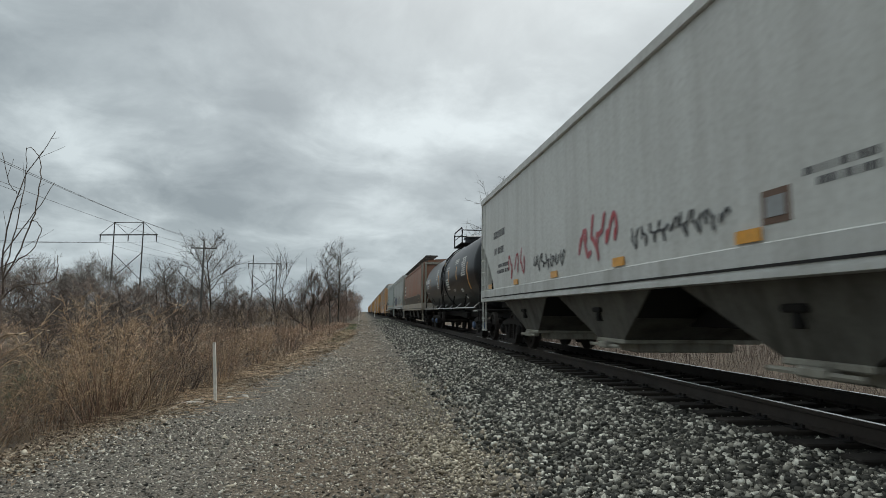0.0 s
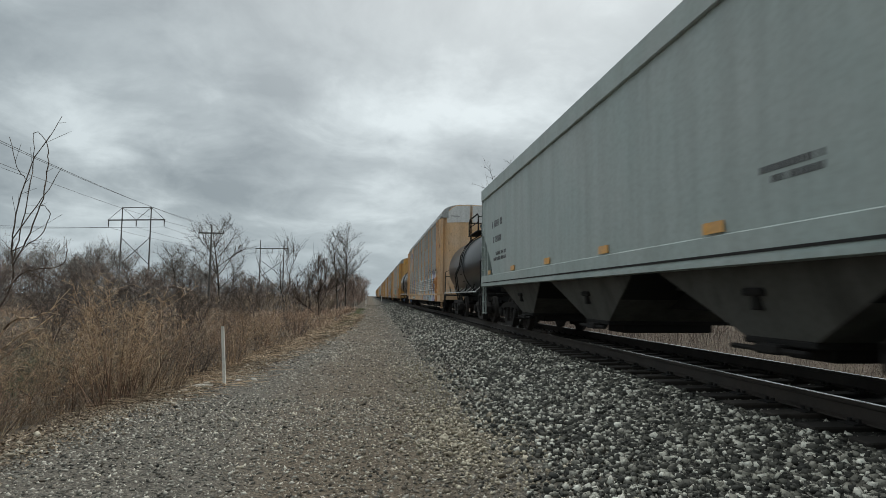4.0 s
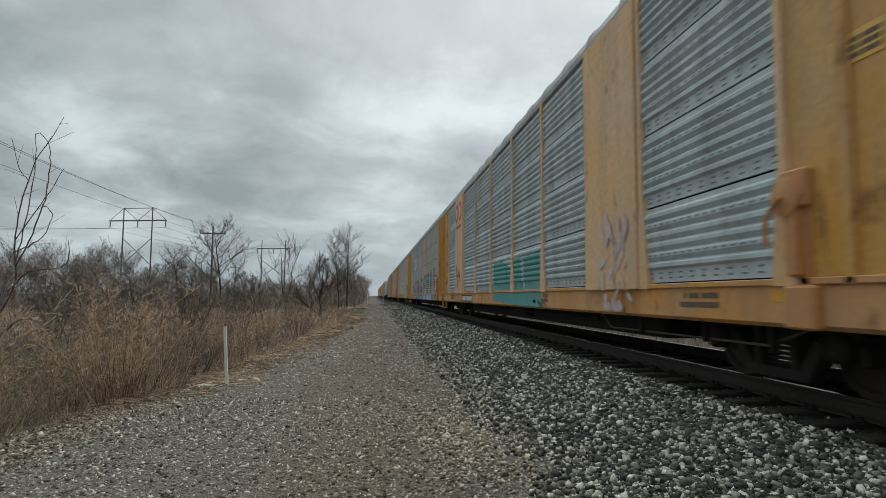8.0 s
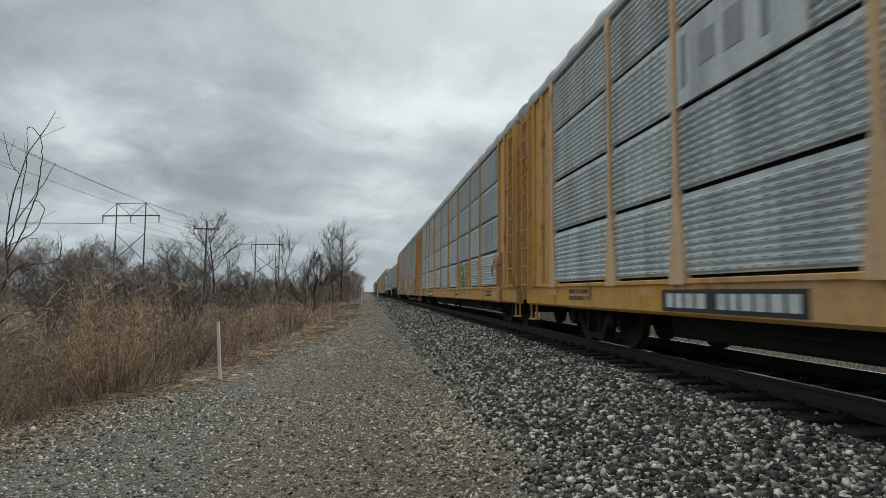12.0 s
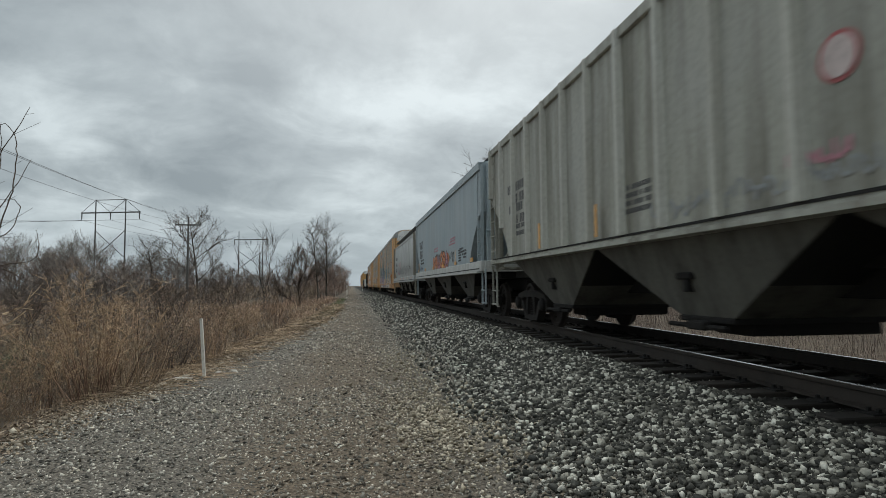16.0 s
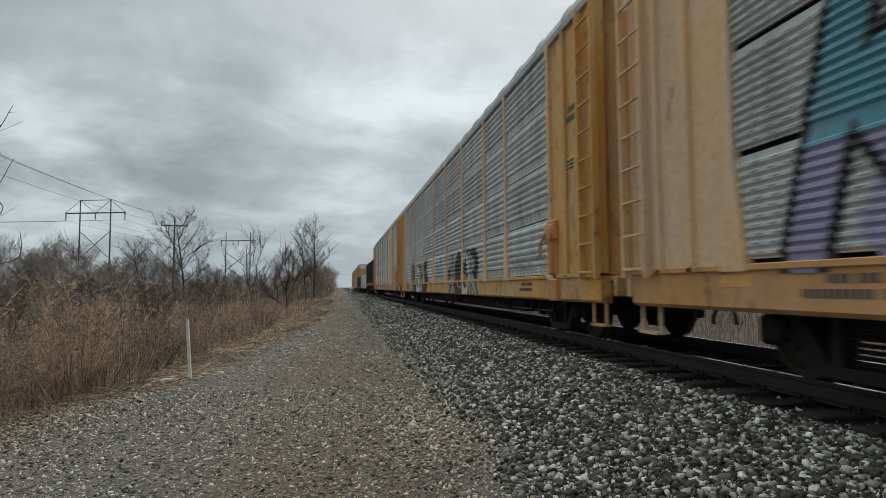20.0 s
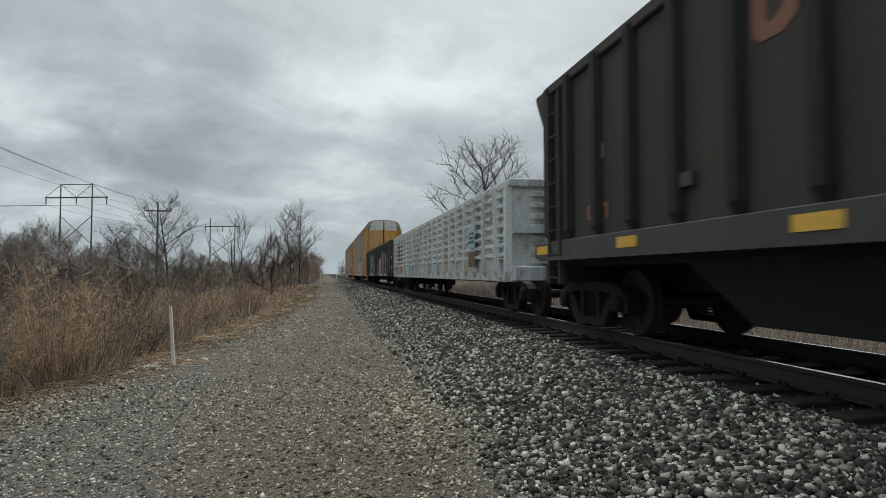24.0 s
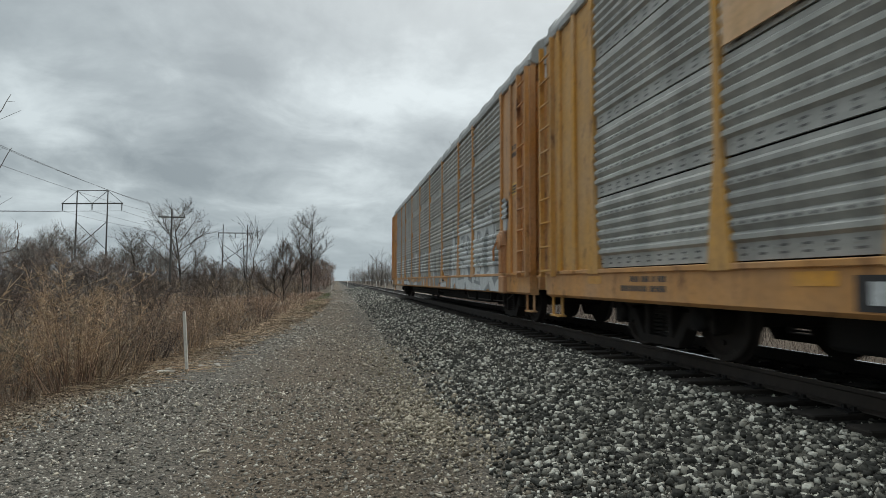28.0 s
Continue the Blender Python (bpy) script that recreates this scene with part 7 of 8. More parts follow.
for cy, cz, ra in ((470.15, 1.95, 0.32), (469.35, 1.82, 0.36), (468.45, 1.85, 0.42)):
    arc = [(cy - mid(21) + ra * math.cos(0.35 * q), cz + ra * math.sin(0.35 * q)) for q in range(-1, 10)]
    me = spray([capsule(a_, b_, 0.016) for a_, b_ in zip(arc, arc[1:])], f21, HB, 0.004).mesh("chalk_ring")
    me.materials.append(M["s_grey"])
    part("chalk_ring", me, c, label="thin grey arc drawn on the side")
for z in (1.2, 1.75):
    plate(c, lambda q: 1.505, 459.6 - mid(21), z, 0.5, 0.15, "amber", "reflector")
    plate(c, lambda q: 1.505, 478.2 - mid(21), z - 0.2, 0.5, 0.15, "amber", "reflector")
plate(c, lambda q: 1.505, 463.0 - mid(21), 1.7, 0.55, 0.4, "s_grey")
couple(21, c, "black gondola with red, blue and white graffiti", "gondola car", "freight cars of the train")
# 22, 23
c, f, b = rack(22, "wide", "scr_brown", "rk_yellow", "rk_orange", "autorack with grey screens, yellow ends and white graffiti")
frame_of[22] = "rk_tan"
tag(22, c, f, b, 492.0, 495.9, 0.66, 2.05, ("s_black", "s_white", "s_white"), 63, ground_col="s_white", fat=0.15, glyphs=(0, 4, 9, 7))
tag(22, c, f, b, 490.9, 492.0, 1.1, 1.85, ("s_black", "s_white"), 66, fat=0.2, glyphs=(4, 4), rough=0.02)
tag(22, c, f, b, 487.6, 490.7, 0.66, 2.05, ("s_black", "s_white", "s_grey"), 67, fat=0.15, glyphs=(11, 0, 6, 6), ground_col="s_grey")
shield(22, c, 503.1)
plate(c, lambda z: 1.531, 485.9 - mid(22), 0.78, 0.5, 0.24, "s_black", "data_panel", 0.004, "black framed data panel")
bars(c, lambda z: 1.536, 485.9 - mid(22), 0.78, 0.42, 0.2, 3, "white", seed=72)
c, f, b = rack(23, "wide", "scr_brown", "rk_orange", "rk_orange", "last autorack with grey screens and faded white graffiti")
tag(23, c, f, b, 511.5, 534.0, 0.72, 2.0, ("s_grey", "s_white", "s_grey"), 64, fat=0.07, letters=18)
tag(23, c, f, b, 511.5, 517.0, 0.68, 2.5, ("s_grey", "s_white", "s_white"), 65, ground_col="s_white", fat=0.09)

# ---- trees and brush ----
def grow(seed, height, spread, levels=4, lean=0.0, first=0.25, twigs=4, n_limb=9, up=0.55, girth=0.013, bend=0.10):
    """Bare tree: trunk rods, branch rods."""
    r = np.random.default_rng(seed)
    trunk, limbs = [], []

    def limb(p, d, length, rad, level):
        steps = 4 if level < 2 else 3
        pts = [p]
        for k in range(steps):
            d = d + r.normal(0, bend + 0.05 * level, 3) + np.array([0, 0, 0.035])
            d = d / np.linalg.norm(d)
            pts.append(pts[-1] + d * length / steps)
        for k in range(steps):
            a, b = rad * (1 - 0.75 * k / steps), rad * (1 - 0.75 * (k + 1) / steps)
            (trunk if level == 0 else limbs).append((pts[k], pts[k + 1], a, b, level))
        if level < levels:
            m = n_limb if level == 0 else twigs + (level == 1) * 2
            for i in range(m):
                t = first + (1 - first) * (i + r.uniform(0.1, 0.9)) / m if level == 0 else r.uniform(0.25, 1.0)
                k = min(steps - 1, int(t * steps))
                q = pts[k] + (pts[k + 1] - pts[k]) * (t * steps - k)
                az = r.uniform(0, 6.28)
                side = np.array([math.cos(az), math.sin(az), 0.0])
                u = up if level == 0 else 0.06
                nd = d * (0.35 if level == 0 else 0.75) + side * (0.75 if level == 0 else 0.62) + np.array([0, 0, u])
                nd /= np.linalg.norm(nd)
                base = spread if level == 0 else length * 0.66
                limb(q, nd, base * (1.15 - 0.65 * t if level == 0 else r.uniform(0.55, 1.0)), max(0.004, rad * (0.36 if level == 0 else 0.5) * (1.1 - 0.5 * t)), level + 1)

    d0 = np.array([lean, lean * 0.4, 1.0])
    limb(np.zeros(3), d0 / np.linalg.norm(d0), height, height * girth, 0)
    return trunk, limbs


def rod_arrays(rows):
    p0, p1 = np.array([q[0] for q in rows]), np.array([q[1] for q in rows])
    return p0, p1, np.array([q[2] for q in rows]), np.array([q[3] for q in rows])


TREES = {}


def tree_kind(name, *a, mat="bark", thin=0.006, buds=0.0, **kw):
    trunk, limbs = grow(*a, **kw)
    t = numpy_mesh(name + "_trunk", *rods(*rod_arrays(trunk), 8), mat)
    p0, p1, r0, r1 = rod_arrays(limbs)
    c = numpy_mesh(name + "_crown", *rods(p0, p1, np.maximum(r0, thin), np.maximum(r1, thin * 0.6), 3), mat)
    TREES[name] = (t, c)
    if buds:
        r = np.random.default_rng(9)
        tips = p1[np.array([q[4] for q in limbs]) >= 3]
        tips = tips[r.uniform(0, 1, len(tips)) < 0.5]
        up = np.array([[0, 0, 1.0]]) + r.normal(0, 0.6, (len(tips), 3))
        TREES[name] += (numpy_mesh(name + "_buds", *rods(tips, tips + up * buds * 1.6, np.full(len(tips), buds * 0.7), np.full(len(tips), buds * 0.3), 3), "bud"),)


def limb_kind(name, seed, height, fork, reach, n_limb, girth, rise, mat="bark", thin=0.010):
    """Bare tree with a straight leader and limbs that arch up into a round crown."""
    r = np.random.default_rng(seed)
    trunk, crown = [], []

    def limb(p, d, length, rad, level):
        steps = (8, 6, 4, 2, 1)[level]
        pts = [p]
        for _ in range(steps):
            d = d + r.normal(0, (0.045, 0.09, 0.14, 0.2, 0.2)[level], 3) + np.array([0, 0, (0, rise, rise * 0.7, 0.06, 0.03)[level]])
            d = d / np.linalg.norm(d)
            pts.append(pts[-1] + d * length / steps)
        for k in range(steps):
            w0, w1 = rad * (1 - 0.8 * k / steps), rad * (1 - 0.8 * (k + 1) / steps)
            (crown if level else trunk).append((pts[k], pts[k + 1], max(w0, thin), max(w1, thin * 0.7), level))
        if level == 4:
            return
        n = (n_limb, 8, 5, 3)[level]
        for i in range(n):
            t = fork + (1 - fork) * (i + r.uniform(0, 1)) / n if level == 0 else 0.2 + 0.8 * (i + r.uniform(0, 1)) / n
            k = min(steps - 1, int(t * steps))
            q = pts[k] + (pts[k + 1] - pts[k]) * (t * steps - k)
            az = i * 2.4 + r.normal(0, 0.4)
            side = np.array([math.cos(az), math.sin(az), 0.0])
            nd = d * (0.55, 0.75, 0.8, 0.8)[level] + side * 0.75
            span = (reach * height * (1.0 - 0.52 * (max(0.0, t - fork) / (1 - fork)) ** 1.6), length * (0.58 - 0.25 * t), length * r.uniform(0.35, 0.65), length * r.uniform(0.4, 0.8))[level]
            limb(q, nd / np.linalg.norm(nd), span * r.uniform(0.75, 1.15), rad * ((0.62 - 0.3 * t), 0.5, 0.5, 0.6)[level], level + 1)

    limb(np.zeros(3), np.array([0.0, 0.0, 1.0]), height * 0.9, girth, 0)
    TREES[name] = (numpy_mesh(name + "_trunk", *rods(*rod_arrays(trunk), 8), mat), numpy_mesh(name + "_crown", *join([rods(*rod_arrays([q for q in crown if q[4] < 4]), 3), spikes(*rod_arrays([q for q in crown if q[4] == 4])[:3])]), mat))


limb_kind("tall", 1, 11.2, 0.22, 0.40, 14, 0.13, 0.13, thin=0.0065)
limb_kind("broad", 2, 11.4, 0.22, 0.56, 15, 0.16, 0.07, thin=0.0075)
limb_kind("slim", 3, 9.0, 0.2, 0.22, 12, 0.11, 0.22)
tree_kind("budding", 5, 8.5, 6.5, levels=4, first=0.15, twigs=4, n_limb=15, up=0.7, thin=0.006, girth=0.011, buds=0.018)
tree_kind("snag", 7, 3.0, 1.9, levels=3, lean=0.15, first=0.1, twigs=4, n_limb=10, up=0.9, mat="darktwig", thin=0.0075, girth=0.009, bend=0.2)


def arc_rods(stems, seed, r_top=0.005, twig=0.3, sprays=None):
    """Bent stems through a few points (x, z), with short side twigs."""
    r = np.random.default_rng(seed)
    trunk, limbs = [], []
    for q, (rad, pts) in enumerate(stems):
        dy = r.uniform(-0.25, 0.25)
        P = np.array([(x, dy * k / len(pts), z) for k, (x, z) in enumerate(pts)])
        P = np.vstack([2 * P[0] - P[1], P, 2 * P[-1] - P[-2]])
        line = []
        for k in range(1, len(P) - 2):
            for u in np.linspace(0, 1, 5)[:-1]:
                a, b2, c2, d2 = P[k - 1], P[k], P[k + 1], P[k + 2]
                line.append(0.5 * (2 * b2 + (c2 - a) * u + (2 * a - 5 * b2 + 4 * c2 - d2) * u * u + (3 * b2 - a - 3 * c2 + d2) * u ** 3))
        line.append(P[-2])
        line = np.array(line) + r.normal(0, 0.006, (len(line), 3))
        n = len(line) - 1
        for k in range(n):
            f0, f1 = 1 - k / n, 1 - (k + 1) / n
            (trunk if q == 0 else limbs).append((line[k], line[k + 1], r_top + (rad - r_top) * f0, r_top + (rad - r_top) * f1, 1))
            if sprays and k > n * 0.3 and r.uniform() < twig:
                d = (line[k + 1] - line[k]) / np.linalg.norm(line[k + 1] - line[k])
                for _ in range(sprays[1]):
                    a = d + r.normal(0, 0.55, 3) + np.array([0, 0, 0.25])
                    e = line[k] + a * sprays[0] * r.uniform(0.4, 0.9)
                    limbs.append((line[k], e, r_top * 1.1, r_top * 0.6, 2))
                    for _ in range(5):
                        p = line[k] + (e - line[k]) * r.uniform(0.3, 1.0)
                        limbs.append((p, p + (a + r.normal(0, 0.6, 3)) * sprays[0] * r.uniform(0.15, 0.4), r_top * 0.7, r_top * 0.45, 3))
            elif r.uniform() < twig:
                d = (line[k + 1] - line[k]) / np.linalg.norm(line[k + 1] - line[k]) + r.normal(0, 0.6, 3)
                e = line[k] + d * r.uniform(0.05, 0.22)
                limbs.append((line[k], e, r_top * 0.8, r_top * 0.5, 2))
    return trunk, limbs


def arc_kind(name, stems, seed, mat, **kw):
    trunk, limbs = arc_rods(stems, seed, **kw)
    TREES[name] = (numpy_mesh(name + "_trunk", *rods(*rod_arrays(trunk), 7), mat), numpy_mesh(name + "_crown", *rods(*rod_arrays(limbs), 5), mat))


arc_kind("sapling", (
    (0.0176, ((0, 0), (0.1, 0.9), (0.36, 1.65), (0.59, 2.15), (0.59, 2.5), (0.56, 2.77), (0.61, 3.3), (0.75, 3.9), (0.91, 4.2), (1.12, 4.62))),
    (0.0096, ((0.59, 2.46), (0.65, 2.9), (0.72, 3.47), (0.75, 3.9), (0.71, 4.37))),
    (0.0112, ((0.6, 2.43), (0.74, 2.8), (0.87, 3.2), (0.94, 3.6), (0.95, 3.94), (0.91, 4.2), (0.8, 4.35), (0.7, 4.36))),
    (0.0088, ((0.57, 2.8), (0.8, 3.26), (0.94, 3.55), (1.07, 3.88))),
    (0.0080, ((0.57, 2.63), (0.81, 2.74), (0.99, 2.87), (1.08, 3.06), (1.11, 3.2), (1.01, 3.29))),
    (0.0056, ((0.69, 3.67), (0.61, 3.82), (0.53, 4.23))),
    (0.0128, ((0.52, 2.08), (0.75, 2.33), (0.9, 2.38), (1.22, 2.42), (1.34, 2.54), (1.34, 2.8))),
    (0.0080, ((0.86, 2.33), (1.11, 2.19), (1.37, 2.09), (1.6, 2.1)))), 6, "darktwig", r_top=0.004)
arc_kind("bent_shrub", (
    (0.020, ((0, 0), (0.1, 1.05), (0.33, 1.58), (0.61, 1.66), (0.88, 1.77), (0.99, 1.87))),
    (0.016, ((0, 0.2), (0.1, 1.0), (0.35, 1.34), (0.59, 1.48), (0.8, 1.65), (0.95, 1.78))),
    (0.014, ((0, 0.1), (0.14, 0.91), (0.36, 1.21), (0.6, 1.38), (0.78, 1.48))),
    (0.007, ((0.82, 1.73), (0.9, 1.92))),
    (0.007, ((0.35, 1.34), (0.38, 1.54), (0.42, 1.64)))), 8, "brush", twig=0.45)


def plant(kind, x, y, scale, turn, label, name="bare_tree", group="", sz=None):
    z = float(ground_z(x, y))
    t = thing(name, label, "tree", group, at=(x, y, z - 0.05))
    t.rotation_euler[2] = radians(turn)
    t.scale = (scale, scale, sz or scale)
    for p, me in zip(("trunk", "crown", "bud_sprays"), TREES[kind]):
        ob = part(p, me, t)
        if p == "bud_sprays":
            ob["kind"] = "stuff"
    return t


arc_kind("forked", (
    (0.085, ((0, -0.2), (0, 1.3), (-0.45, 3.0), (-0.55, 5.0), (-0.62, 6.3), (-0.5, 6.9))),
    (0.07, ((0.0, 1.0), (0.35, 2.4), (0.52, 3.4), (0.6, 5.0), (1.2, 6.5), (1.6, 7.8))),
    (0.05, ((-0.2, 2.2), (-1.0, 3.1), (-1.8, 3.8), (-2.7, 4.6), (-3.1, 6.0))),
    (0.04, ((0.52, 3.4), (1.2, 4.2), (1.9, 4.5), (2.4, 5.3))),
    (0.035, ((0.55, 4.3), (0.2, 5.4), (0.3, 6.6), (0.05, 7.3))),
    (0.03, ((-0.5, 4.0), (-1.2, 5.0), (-1.3, 6.2))),
    (0.03, ((0.9, 5.8), (0.95, 6.8), (0.8, 7.9)))), 31, "bark", r_top=0.014, twig=0.55, sprays=(1.4, 3))
arc_kind("crooked", (
    (0.10, ((0, -0.3), (0.02, 0.9), (-0.1, 1.8), (0.15, 2.8), (0.1, 3.6))),
    (0.085, ((-0.15, 0.2), (-0.9, 0.75), (-1.7, 1.35), (-2.1, 2.0), (-2.2, 2.6))),
    (0.06, ((0.02, 0.9), (0.5, 1.8), (0.75, 2.7), (1.1, 3.3))),
    (0.05, ((-0.1, 1.8), (-0.65, 2.6), (-0.75, 3.6), (-0.4, 4.4))),
    (0.05, ((-0.9, 0.75), (-0.85, 1.6), (-1.1, 2.4), (-1.0, 3.2))),
    (0.04, ((0.15, 2.8), (0.55, 3.6), (0.5, 4.6))),
    (0.04, ((0.05, 3.2), (-0.2, 4.2), (0.0, 4.9))),
    (0.04, ((0.75, 2.5), (1.5, 2.9), (1.9, 3.4)))), 32, "darktwig", r_top=0.014, twig=0.95, sprays=(1.1, 5))

G = "bare trees beside the track"
plant("tall", -4.45, 80.0, 0.93, 20, "tall bare tree with fine twigs at the edge of the road", group=G)
plant("tall", -3.35, 80.6, 0.96, 150, "tall bare tree with fine twigs at the edge of the road", group=G)
plant("tall", -3.0, 104.0, 0.66, 140, "bare tree among brush", group=G)
plant("broad", -25.6, 105.0, 1.28, 10, "broad bare tree with a round crown", group=G)
plant("broad", -36.5, 118.0, 0.95, 50, "bare tree with a round crown among brush", group=G)
plant("slim", -19.6, 98.0, 0.62, 100, "slim bare tree among brush", group=G)
plant("forked", -9.9, 70.0, 1.0, 0, "bare tree that forks low into crooked limbs", group=G)
plant("crooked", -5.3, 62.0, 1.05, 0, "dark crooked tree with a dense crown of twigs", group=G)
plant("sapling", -5.60, 9.0, 1.0, 0, "young bare tree with thin crooked stems", group=G)
plant("bent_shrub", -5.31, 9.0, 1.0, 0, "low bare shrub with crooked pale twigs", "bare_shrub", group=G)
for x, y, s, a in ((-4.3, 10.4, 0.52, 30), (-3.5, 12.6, 0.5, 120), (-5.2, 14.2, 0.6, 200), (-6.6, 13.2, 0.6, 300), (-4.7, 17.5, 0.6, 60), (-4.2, 21.0, 0.6, 150), (-6.3, 20.5, 0.7, 250), (-8.0, 16.4, 0.7, 20), (-7.2, 11.6, 0.55, 95), (-9.5, 19.0, 0.75, 170), (-5.0, 27.0, 0.75, 75), (-7.4, 31.0, 0.85, 310)):
    plant("snag", x, y, s, a, "dark bare shrub standing in the dry brush", "bare_shrub", group=G)
plant("snag", -6.6, 9.9, 0.55, 10, "low bare shrub with crooked pale twigs", "bare_shrub", group=G)
plant("broad", 17.2, 58.0, 1.3, 0, "round bare tree with first buds behind the track", group=G)
plant("budding", 21.2, 24.5, 1.32, 120, "tall bare tree with first buds behind the track", group=G)
plant("budding", 25.0, 17.0, 1.3, 300, "tall bare tree with first buds behind the track", group=G)


def woods(n, box, h0, h1, seed, mat, name, label, clear=None, taper=False):
    """Far wood of bare stems and twigs, one mass."""
    r = np.random.default_rng(seed)
    out = []
    x, y = r.uniform(box[0], box[1], n), r.uniform(box[2], box[3], n)
    if clear is not None:
        ok = clear(x, y)
        x, y = x[ok], y[ok]
        n = len(x)
    h = r.uniform(h0, h1, n) * (0.85 + 0.2 * np.sin(x * 0.05 + y * 0.031)) * (np.clip(0.45 + np.abs(x) / 85, 0.5, 1.15) if taper else 1.0)
    base = np.stack([x, y, ground_z(x, y) - 0.1], axis=1)
    top = base + np.stack([r.normal(0, 0.4, n), r.normal(0, 0.4, n), h], axis=1)
    out.append(rods(base, top, 0.010 * h + 0.02, np.full(n, 0.02), 3))
    for k in range(13):
        t = r.uniform(0.18, 0.97, n)
        p = base + (top - base) * t[:, None]
        a = r.uniform(0, 6.28, n)
        ln = h * r.uniform(0.16, 0.40, n) * (1.15 - 0.75 * t)
        q = p + np.stack([np.cos(a) * ln, np.sin(a) * ln, ln * r.uniform(0.5, 1.3, n)], axis=1)
        out.append(rods(p, q, 0.018 + 0.004 * h * (1 - t), np.full(n, 0.012), 3))
        for s in range(4):
            u = r.uniform(0.3, 1.0, n)
            p2 = p + (q - p) * u[:, None]
            a2 = a + r.normal(0, 0.9, n)
            l2 = ln * r.uniform(0.3, 0.6, n)
            q2 = p2 + np.stack([np.cos(a2) * l2, np.sin(a2) * l2, l2 * r.uniform(0.3, 1.2, n)], axis=1)
            out.append(spikes(p2, q2, np.full(n, 0.026)))
    v, f = join(out)
    return tagged(new(name, numpy_mesh(name, v, f, mat)), label, "woods", kind="stuff")


def skyline(x, y):
    """Height of the wood, lower where it nears the road."""
    q = np.clip((-x / np.maximum(y, 1) - 0.16) / 0.24, 0, 1)
    return 1.6 + y * (0.036 + 0.060 * q)


def bare_kind(seed):
    """Rods of one bare tree a metre tall: leader, rising limbs, a haze of twigs."""
    r = np.random.default_rng(seed)
    out = []

    def grow_on(p, d, length, rad, level):
        steps = (5, 3, 2, 1)[level]
        pts = [p]
        for _ in range(steps):
            d = d + r.normal(0, (0.05, 0.13, 0.2, 0.25)[level], 3) + np.array([0, 0, (0, 0.16, 0.10, 0.05)[level]])
            d = d / np.linalg.norm(d)
            pts.append(pts[-1] + d * length / steps)
        for k in range(steps):
            out.append((pts[k], pts[k + 1], rad * (1 - 0.8 * k / steps), rad * (1 - 0.8 * (k + 1) / steps), level))
        if level == 3:
            return
        for i in range((12, 6, 5)[level]):
            t = 0.28 + 0.72 * (i + r.uniform(0, 1)) / 12 if level == 0 else r.uniform(0.2, 1.0)
            k = min(steps - 1, int(t * steps))
            q = pts[k] + (pts[k + 1] - pts[k]) * (t * steps - k)
            az = r.uniform(0, 6.28)
            side = np.array([math.cos(az), math.sin(az), 0.0])
            nd = d * (0.5 if level == 0 else 0.8) + side * 0.7 + np.array([0, 0, 0.15])
            grow_on(q, nd / np.linalg.norm(nd), (0.46 * (1.25 - 0.8 * t), length * r.uniform(0.4, 0.7), length * r.uniform(0.35, 0.7))[level], rad * (0.4, 0.5, 0.55)[level], level + 1)

    grow_on(np.zeros(3), np.array([r.normal(0, 0.05), r.normal(0, 0.05), 1.0]), 0.85, 0.0105, 0)
    p0, p1, r0, r1 = rod_arrays(out)
    top = p1[:, 2].max()
    return p0 / top, p1 / top, r0 / top, r1 / top, np.array([q[4] for q in out]) == 3


def stand(n, box, seed, mat, name, label, clear, share=1.0, height=None):
    """Wood of whole bare trees, one mass."""
    r = np.random.default_rng(seed)
    kinds = [bare_kind(60 + k) for k in range(5)]
    out, plots = [], []
    while len(plots) < n:
        x, y = r.uniform(box[0], box[1]), r.uniform(box[2], box[3])
        if not clear(x, y):
            continue
        h = (float(skyline(x, y)) if height is None else height) * share * r.uniform(0.62, 1.08)
        p0, p1, r0, r1, tip = kinds[len(plots) % 5]
        a = r.uniform(0, 6.28)
        turn = np.array([[math.cos(a), -math.sin(a), 0], [math.sin(a), math.cos(a), 0], [0, 0, 1]]) * h
        o = np.array([x, y, float(ground_z(x, y)) - 0.1])
        thin = 0.00012 * y
        plots.append((x, y))
        p0, p1, r0, r1 = p0 @ turn.T + o, p1 @ turn.T + o, np.maximum(r0 * h, thin), np.maximum(r1 * h, thin * 0.7)
        out.append(rods(p0[~tip], p1[~tip], r0[~tip], r1[~tip], 3))
        out.append(spikes(p0[tip], p1[tip], r0[tip] * 1.15))
    v, f = join(out)
    return tagged(new(name, numpy_mesh(name, v, f, mat)), label, "woods", kind="stuff")


stand(150, (-150, -14, 100, 190), 11, "farwood", "woods_beyond_brush", "grey-brown bare wood beyond the brush", lambda x, y: x < -0.12 * y - 2)
stand(95, (-115, -14, 75, 110), 16, "woods", "woods_beyond_brush", "brown bare wood beyond the brush", lambda x, y: x < -0.30 * y - 2, 0.72)
stand(26, (-8, -2.2, 88, 135), 18, "redwood", "trees_along_road", "reddish bare trees lining the road", lambda x, y: True, 1.0, 6.6)
woods(620, (-110, -14, 45, 100), 1.8, 3.6, 12, "farwood", "thicket_beyond_brush", "grey-brown bare thicket beyond the brush", lambda x, y: x < -0.30 * y - 2)
woods(620, (-80, -6, 100, 190), 2.6, 6.2, 17, "woods", "thicket_beyond_brush", "brown bare thicket beyond the brush", lambda x, y: x < -0.06 * y)
woods(260, (-40, -4, 62, 100), 1.2, 2.6, 19, "under", "thicket_beyond_brush", "low brown thicket beyond the brush", lambda x, y: x < -0.05 * y - 1)
